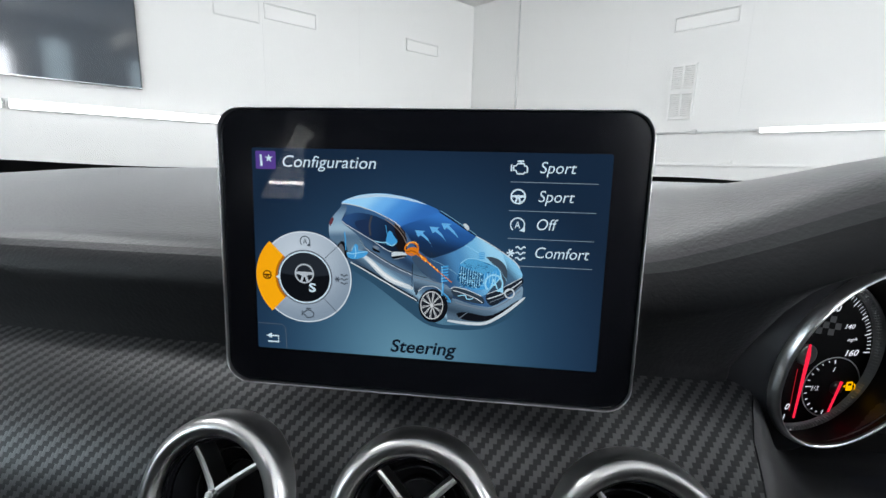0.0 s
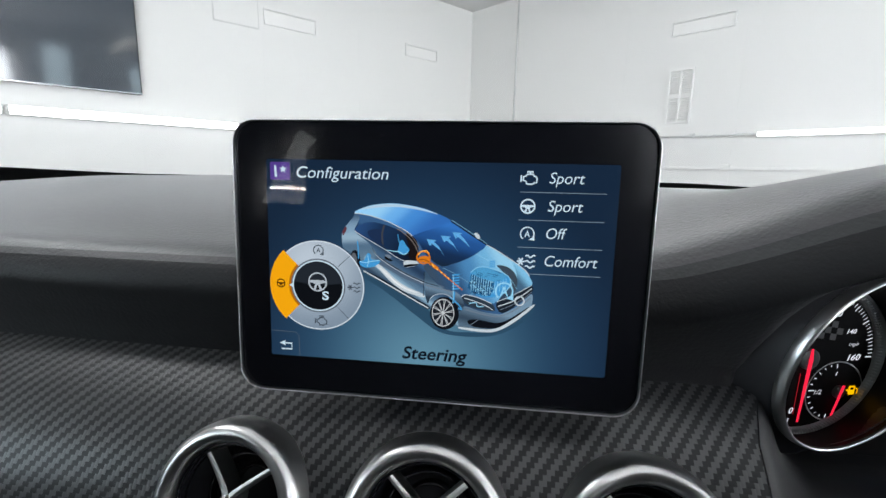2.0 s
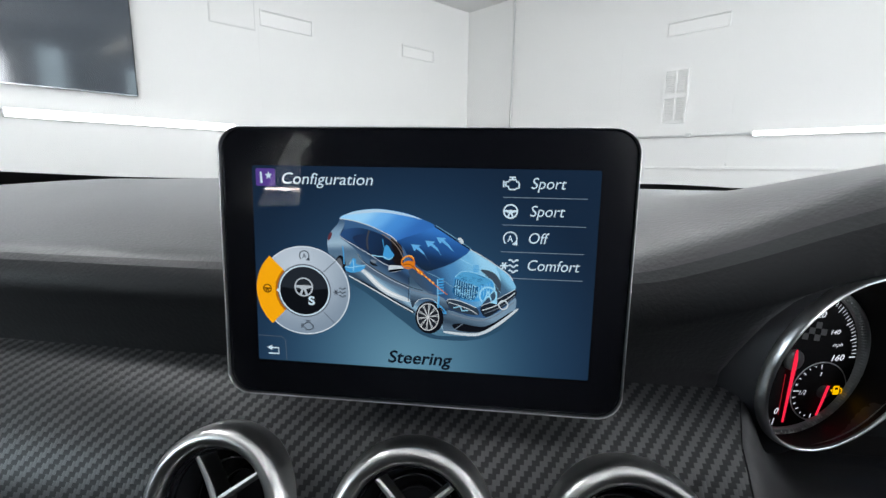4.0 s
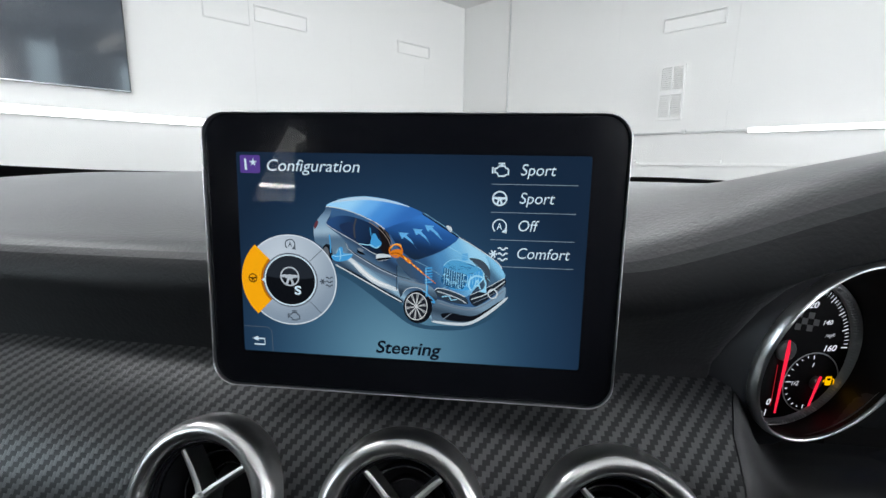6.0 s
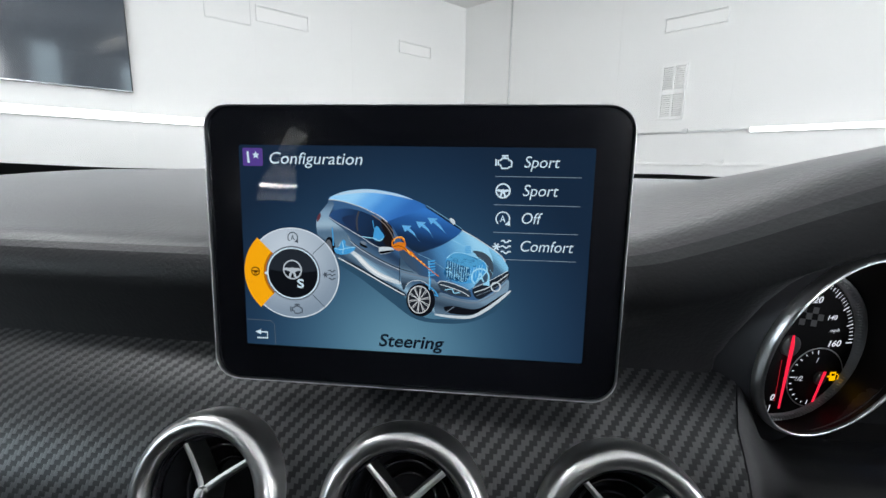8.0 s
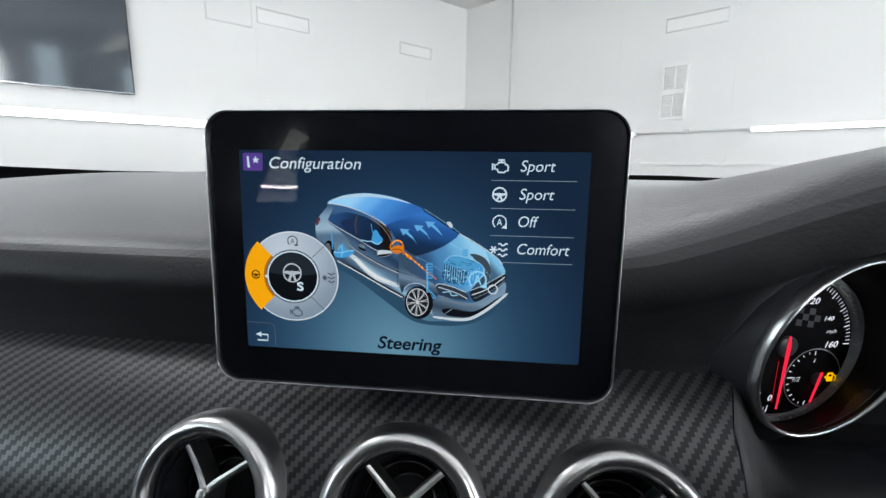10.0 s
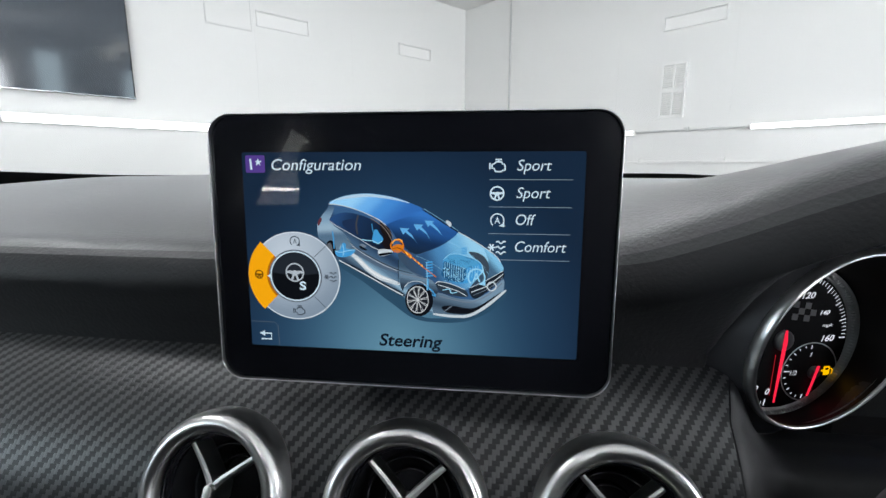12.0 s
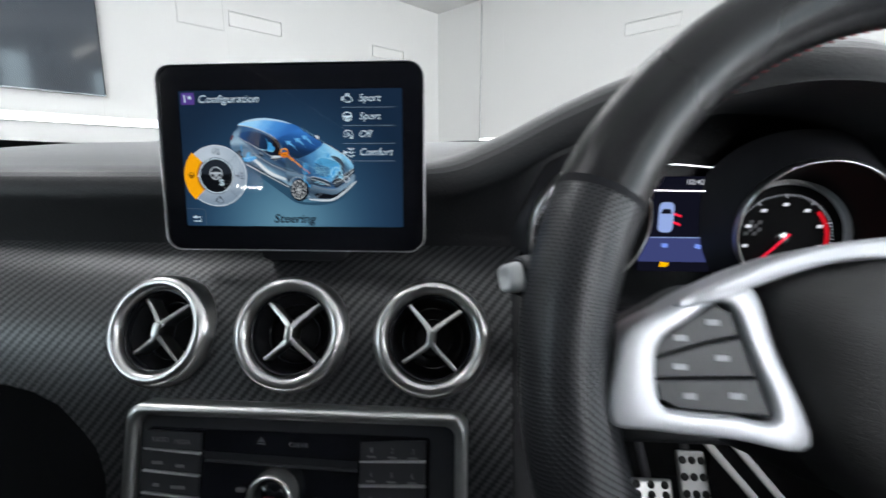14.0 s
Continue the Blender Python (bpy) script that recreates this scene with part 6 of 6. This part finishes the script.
part("needle_hub", th, M_DARKCHROME, tacho, world_space=True)
x, z = polar(40, 228)
on_dial("needle", flat([(4.6, 5.6), (6.0, 4.2), (x + 0.8, z - 0.8), (x - 0.8, z + 0.8)]), L_RED, 14, tacho, TACHO, "lit red needle")
check = None
for i in range(4):
    for j in range(4):
        if (i + j) % 2 == 0:
            check = flat([(-33 + 3.6 * i, 2 + 3.6 * j), (-29.4 + 3.6 * i, 2.6 + 3.6 * j), (-28.8 + 3.6 * i, 6.2 + 3.6 * j), (-32.4 + 3.6 * i, 5.6 + 3.6 * j)], bm=check)
on_dial("check_pattern", check, M_FLAG, 1, tacho, TACHO)

# the small screen between the dials, in world x and z
INFO_Y = 0.0950
info = part("info_screen", flat(rounded(0.3010, 0.3690, 0.9120, 1.0030, 0.002, 3), INFO_Y), L_NAVY, cluster, "small lit driver screen", world_space=True, smooth=False)


def on_info(name, bm, material, layer, label=""):
    bmesh.ops.translate(bm, verts=bm.verts, vec=(0, INFO_Y - 0.0001 * layer, 0))
    return part(name, bm, material, info, label, world_space=True, smooth=False)


on_info("blue_band", flat([(0.3013, 0.9215), (0.3675, 0.9215), (0.3675, 0.9450), (0.3013, 0.9450)]), L_BLUEBAND, 1, "blue lit band")
on_info("band_edge", stroke([(0.3013, 0.9452), (0.3675, 0.9452)], 0.0008), L_PALE, 2)
on_info("car_mark", flat(rounded(0.3175, 0.3315, 0.9500, 0.9790, 0.005, 5)), L_PALE, 1, "pale car symbol")
on_info("car_mark_glass", flat([(0.3195, 0.9680), (0.3295, 0.9680), (0.3280, 0.9725), (0.3210, 0.9725)]), L_NAVY, 2)
doors = stroke([(0.3315, 0.9680), (0.3385, 0.9655)], 0.0022)
stroke([(0.3315, 0.9600), (0.3380, 0.9575)], 0.0022, bm=doors)
on_info("door_open_mark", doors, L_RED, 2, "red open-door marks")
icons = stroke([(0.3225, 0.9375), (0.3285, 0.9375)], 0.0040)
stroke([(0.3535, 0.9375), (0.3590, 0.9360)], 0.0040, bm=icons)
on_info("band_marks", icons, glow("cluster_blue_mark", srgb(120, 150, 240)), 2)
warn = flat([(0.3215, 0.9165), (0.3290, 0.9165), (0.3310, 0.9205), (0.3230, 0.9215)])
on_info("amber_mark", warn, L_AMBER, 2, "amber warning mark")
on_info("clock", words("10:42", 0.3415, 0.9955, 0.0155, 0.0048), L_WHITE, 1)
tray = stroke([(0.268, 1.0135), (0.330, 1.0140), (0.375, 1.0100), (0.3935, 1.0060), (0.388, 1.0010), (0.372, 0.9915), (0.360, 0.9895), (0.275, 0.9905)], 0.0011)
bmesh.ops.translate(tray, verts=tray.verts, vec=(0, INFO_Y - 0.0025, 0))
part("tray_line", tray, M_SILVER, cluster, "thin silver outline", world_space=True, smooth=False)

# ---- steering wheel ----
WHEEL = pose(0.3484, -0.161, 0.9278) @ pose(0, 0, 0, -17.5)
wheel = thing("steering_wheel", WHEEL, "black leather steering wheel with silver spokes, perforated grips", "steering wheel")
RIM_R, RIM_T = 0.1697, 0.0175


def rim_point(a, da, r_extra=0.0):
    """A point of the rim: a round the wheel, da round the grip; thicker at the thumb rests."""
    thick = RIM_T + 0.0018 * math.exp(-((abs(math.degrees(a) % 360 - 180) - 20) / 22) ** 2) + r_extra
    r = RIM_R + thick * math.cos(da)
    flatten = 1.0 - 0.06 * ease((-math.sin(a) - 0.6) / 0.4)
    return (r * math.cos(a), 1.12 * thick * math.sin(da), r * math.sin(a) * flatten)


def rim_part(name, a0, a1, material, label, extra=0.0, seg=None):
    n = seg or max(6, int((a1 - a0) / 3))
    rows = [[rim_point(radians(a0 + (a1 - a0) * i / n), 2 * math.pi * k / 24, extra) for k in range(24)] for i in range(n + 1)]
    bm = loft(rows, closed=True)
    layer = bm.loops.layers.uv.new("UVMap")
    step = radians(a1 - a0) / n * RIM_R
    for f, face in enumerate(bm.faces):
        i, k = divmod(f, 24)
        for loop, (ii, kk) in zip(face.loops, ((i, k), (i + 1, k), (i + 1, k + 1), (i, k + 1))):
            loop[layer].uv = (ii * step, kk * 2 * math.pi * RIM_T / 24)
    return part(name, bm, material, wheel, label)


rim_part("rim_top", 24.7, 155.3, M_LEATHER, "smooth black leather rim")
rim_part("rim_grip", 155.7, 230, M_PERF, "perforated black leather grip")
rim_part("rim_grip", -50, 24.3, M_PERF, "perforated black leather grip")
rim_part("rim_foot", 230, 310, M_LEATHER, "smooth black leather rim")
for a in (155.5, 24.5):
    rim_part("seam", a - 0.55, a + 0.55, M_MATTE, "dark seam round the rim", extra=0.0003, seg=3)
stitch = None
for k in range(-46, 227, 2):
    a0, a1 = radians(k), radians(k + 1.3)
    stitch = pipe([rim_point(a0, math.radians(160), 0.0004), rim_point(a1, math.radians(166), 0.0004)], 0.0005, 5, bm=stitch)
part("stitching", stitch, M_STITCH, wheel, "dark red stitching")

# spokes: silver surround, a field of keys, the arm to the hub
def spread(points):
    return [(1.085 * a, b + 0.012) for a, b in points]


OUTER = spread([(-0.1440, -0.0290), (-0.1420, -0.0100), (-0.1375, 0.0040), (-0.1215, 0.0145), (-0.1060, 0.0232), (-0.0950, 0.0205), (-0.0895, 0.0000), (-0.0805, -0.0345), (-0.1050, -0.0335), (-0.1300, -0.0315)])
INNER = spread([(-0.1275, -0.0215), (-0.1288, -0.0100), (-0.1265, 0.0010), (-0.1170, 0.0085), (-0.1075, 0.0150), (-0.1015, 0.0125), (-0.0965, -0.0040), (-0.0905, -0.0258), (-0.1050, -0.0252), (-0.1220, -0.0240)])
ARM = spread([(-0.1220, 0.0142), (-0.0955, 0.0290), (-0.0660, 0.0385), (-0.0300, 0.0415), (-0.0300, 0.0340), (-0.0660, 0.0312), (-0.0930, 0.0222), (-0.1060, 0.0160)])
KEY_FIELDS = [
    [(-0.1268, 0.0010), (-0.1170, 0.0082), (-0.1075, 0.0145), (-0.1018, 0.0120), (-0.0995, 0.0035), (-0.1130, 0.0000), (-0.1280, -0.0052)],
    [(-0.1282, -0.0060), (-0.1130, -0.0008), (-0.0992, 0.0026), (-0.0952, -0.0115), (-0.1120, -0.0122), (-0.1284, -0.0130)],
    [(-0.1283, -0.0138), (-0.1120, -0.0130), (-0.0949, -0.0123), (-0.0910, -0.0252), (-0.1050, -0.0248), (-0.1215, -0.0236), (-0.1270, -0.0205)],
]


def mirrored(points, s):
    return points if s < 0 else [(-a, b) for a, b in points[::-1]]


for s in (-1, 1):
    o3 = [(p.x, p.y) for p in smooth_line([(a, b, 0) for a, b in mirrored(OUTER, s)], 5, True)]
    i3 = [(p.x, p.y) for p in smooth_line([(a, b, 0) for a, b in mirrored(INNER, s)], 5, True)]
    spoke = part("spoke_surround", ring_band(o3, i3, -0.0165, 0.004, bevel=0.0018), M_SPOKE, wheel, "silver painted spoke surround")
    part("spoke_arm", slab(mirrored(ARM, s), -0.0185, 0.004, n=5, bevel=0.002), M_SPOKE, wheel, "silver painted arm", smooth=False)
    part("key_bed", slab(mirrored(INNER, s), -0.008, 0.004, n=5), M_MATTE, wheel, smooth=False)
    for field, marks in zip([spread(k) for k in KEY_FIELDS], (((-0.1195, 0.0020), (-0.1085, 0.0080)), ((-0.1200, -0.0085), (-0.1060, -0.0050)), ((-0.1175, -0.0190), (-0.1020, -0.0185)))):
        key = part("key", slab(mirrored(field, s), -0.0140, -0.004, bevel=0.0008), M_KEYPAD, wheel, "grey key", smooth=False)
        for a, b in spread(marks):
            a = a if s < 0 else -a
            part("key_mark", box(a - 0.0024, a + 0.0024, -0.0146, -0.0138, b - 0.0011, b + 0.0011), M_KEYMARK, key, smooth=False)
    part("spoke_back", slab(mirrored(OUTER, s), 0.0040, 0.022, n=4), M_HARD, wheel, smooth=False)
HUB = spread([(-0.0890, 0.0205), (-0.0640, 0.0305), (-0.0300, 0.0350), (0.0300, 0.0350), (0.0640, 0.0305), (0.0890, 0.0205), (0.0830, -0.0060), (0.0740, -0.0360), (0.0480, -0.0640), (0, -0.0720), (-0.0480, -0.0640), (-0.0740, -0.0360), (-0.0830, -0.0060)])
hub_rows = []
hub_line = smooth_line([(a, b, 0) for a, b in HUB], 5, True)
for k, y in ((1.0, 0.012), (1.0, -0.010), (0.975, -0.018), (0.92, -0.0235), (0.75, -0.0285), (0.45, -0.0315), (0.15, -0.0325), (0.01, -0.0326)):
    hub_rows.append([(p.x * k, y, (p.y + 0.015) * k - 0.015) for p in hub_line])
part("hub_pad", loft(hub_rows, closed=True), M_HUBPAD, wheel, "black padded hub cover")
part("hub_back", lathe([(0, 0.05), (0.05, 0.05), (0.062, 0.02), (0.062, 0.008)], 40), M_HARD, wheel)
part("lower_spoke", slab([(-0.035, -0.065), (0.035, -0.065), (0.028, -0.142), (-0.028, -0.142)], -0.010, 0.010, bevel=0.002), M_SPOKE, wheel, "silver lower spoke", smooth=False)

# steering column shroud
shroud = thing("column_shroud", WHEEL, "black plastic steering column shroud", "column shroud")
rows = []
for y, k in ((0.035, 0.82), (0.06, 0.95), (0.14, 1.0), (0.24, 1.0)):
    rows.append([tuple(Vector((p.x * k, y, p.y * k - 0.005))) for p in smooth_line([(-0.062, 0.028, 0), (0, 0.040, 0), (0.062, 0.028, 0), (0.066, -0.03, 0), (0.03, -0.06, 0), (-0.03, -0.06, 0), (-0.066, -0.03, 0)], 5, True)])
for name, upper in (("upper_cover", True), ("lower_cover", False)):
    bm = loft(rows, closed=True)
    bmesh.ops.delete(bm, geom=[f for f in bm.faces if (f.calc_center_median().z > -0.012) != upper], context="FACES")
    if not upper:
        bmesh.ops.scale(bm, vec=(1.02, 1.0, 1.02), verts=bm.verts)
    part(name, bm, M_HARD, shroud)
part("seam", pipe([(-0.0665, 0.05, -0.012), (-0.0672, 0.14, -0.012), (-0.0672, 0.23, -0.012)], 0.0012, 8), M_MATTE, shroud, "dark seam between the covers")

# ---- stalks ----
def stalk(name, tip, root, r, label, long_cap):
    tip, root = Vector(tip), Vector(root)
    d = (root - tip).normalized()
    ob = thing(name, Matrix.Translation(tip), label, "control stalk", "column stalks")
    n = Vector((0, -1, 0.35))
    n = (n - d * n.dot(d)).normalized()
    s = d.cross(n)
    rows = []
    # a rounded square end with a shallow thumb dish
    for depth, k in ((0.0024, 0.02), (0.0022, 0.22), (0.0012, 0.44), (0.0002, 0.60), (0.0, 0.70), (0.0006, 0.82), (0.0022, 0.92), (0.0044, 0.96), (long_cap * 0.8, 1.0), (long_cap, 0.98)):
        row = []
        for i in range(32):
            a = 2 * math.pi * (i + 0.5) / 32
            e = (abs(math.cos(a)) ** 3.2 + abs(math.sin(a)) ** 3.2) ** (-1 / 3.2)
            row.append(tuple(tip + d * depth + (n * math.cos(a) * 0.72 + s * math.sin(a) * 0.78) * e * r * k))
        rows.append(row)
    part("end_cap", loft(rows, closed=True), M_STALKCAP, ob, "pale grey dished end cap", world_space=True)
    part("seam_ring", pipe([tip + d * long_cap, tip + d * (long_cap + 0.0018)], r * 0.92, 28), M_MATTE, ob, "dark gap behind the cap", world_space=True)
    pts = [tip + d * t for t in (long_cap + 0.0018, long_cap + 0.003, 0.020, 0.029, 0.0325)]
    part("barrel", pipe(pts, [r * 0.98, r * 1.05, r * 1.12, r * 1.22, r * 1.16], 32), M_STALK, ob, "dark grey barrel", world_space=True)
    part("collar", pipe([tip + d * 0.0325, tip + d * 0.0336], r * 1.15, 32), M_CHROME, ob, "grey collar line", world_space=True)
    part("arm", pipe([tip + d * 0.0340, tip + d * 0.055, tip + d * 0.070, tip + d * 0.085], [r * 1.0, r * 0.8, r * 0.62, r * 0.55], 24), M_MATTE, ob, world_space=True)
    for t, q in ((0.014, 0.30), (0.018, 0.12), (0.0185, -0.12), (0.024, -0.40), (0.027, 0.65)):
        p = tip + d * t + (n * math.cos(q) + s * math.sin(q)) * r * 1.10
        part("printed_mark", pipe([p - s * 0.0016, p + s * 0.0016], 0.0006, 6), M_KEYMARK, ob, world_space=True)
    return ob


stalk("indicator_stalk", (0.1585, -0.0925, 0.9480), (0.2830, -0.0210, 0.9460), 0.0112, "dark grey indicator stalk with a pale grey end", 0.0085)
stalk("lower_stalk", (0.1780, -0.1000, 0.8780), (0.300, -0.070, 0.905), 0.0065, "small black lower column stalk with a pale end", 0.010)

# start button on the lower panel
start = thing("start_button", pose(0.2145, 0.0055, 0.8175) @ pose(0, 0, 0, -22), "round black engine start button", "push button")
part("bezel", lathe([(0.0150, 0.004), (0.0155, -0.0035), (0.0172, -0.0045), (0.0188, -0.0030), (0.0190, 0.004)], 48), M_GLOSSBLACK, start)
part("cap", lathe([(0, -0.0028), (0.0140, -0.0025), (0.0149, -0.0010), (0.0149, 0.004)], 48), M_HARD, start)


# ---- pedals ----
def pedal(name, m, w, h, label):
    p = thing(name, m, label, "pedal", "foot pedals")
    part("plate", box(-w / 2, w / 2, -0.006, 0.006, -h / 2, h / 2, bevel=0.005), M_STEEL, p, "brushed steel plate", smooth=False)
    for i in range(3):
        for k in range(4):
            st = part("stud", lathe([(0, -0.0095), (0.0055, -0.009), (0.0065, -0.006), (0.0065, -0.003)], 16), M_RUBBER, p, "rubber stud")
            st.location = (-w / 3.2 + i * w / 3.2, 0, -h / 2.8 + k * h / 4.2)
    part("lever", pipe([(0, 0.006, h / 3), (0, 0.05, h / 2 + 0.10), (0, 0.10, h / 2 + 0.20)], 0.008, 12), M_HARD, p)
    return p


pedal("brake_pedal", pose(0.452, 0.350, 0.455) @ pose(0, 0, 0, -30), 0.075, 0.065, "steel brake pedal with rubber studs")
pedal("accelerator_pedal", pose(0.525, 0.360, 0.478) @ pose(0, 0, 0, -30), 0.050, 0.110, "steel accelerator pedal with rubber studs")
for x in (0.0, 0.031):
    single("column_strut", pipe([(0.375 + x, 0.15, 0.742), (0.480 + x, 0.15, 0.624), (0.52 + x, 0.16, 0.58)], 0.0045, 10), M_PIPE, "slim grey metal strut in the footwell", "strut", "footwell struts", smooth=True)
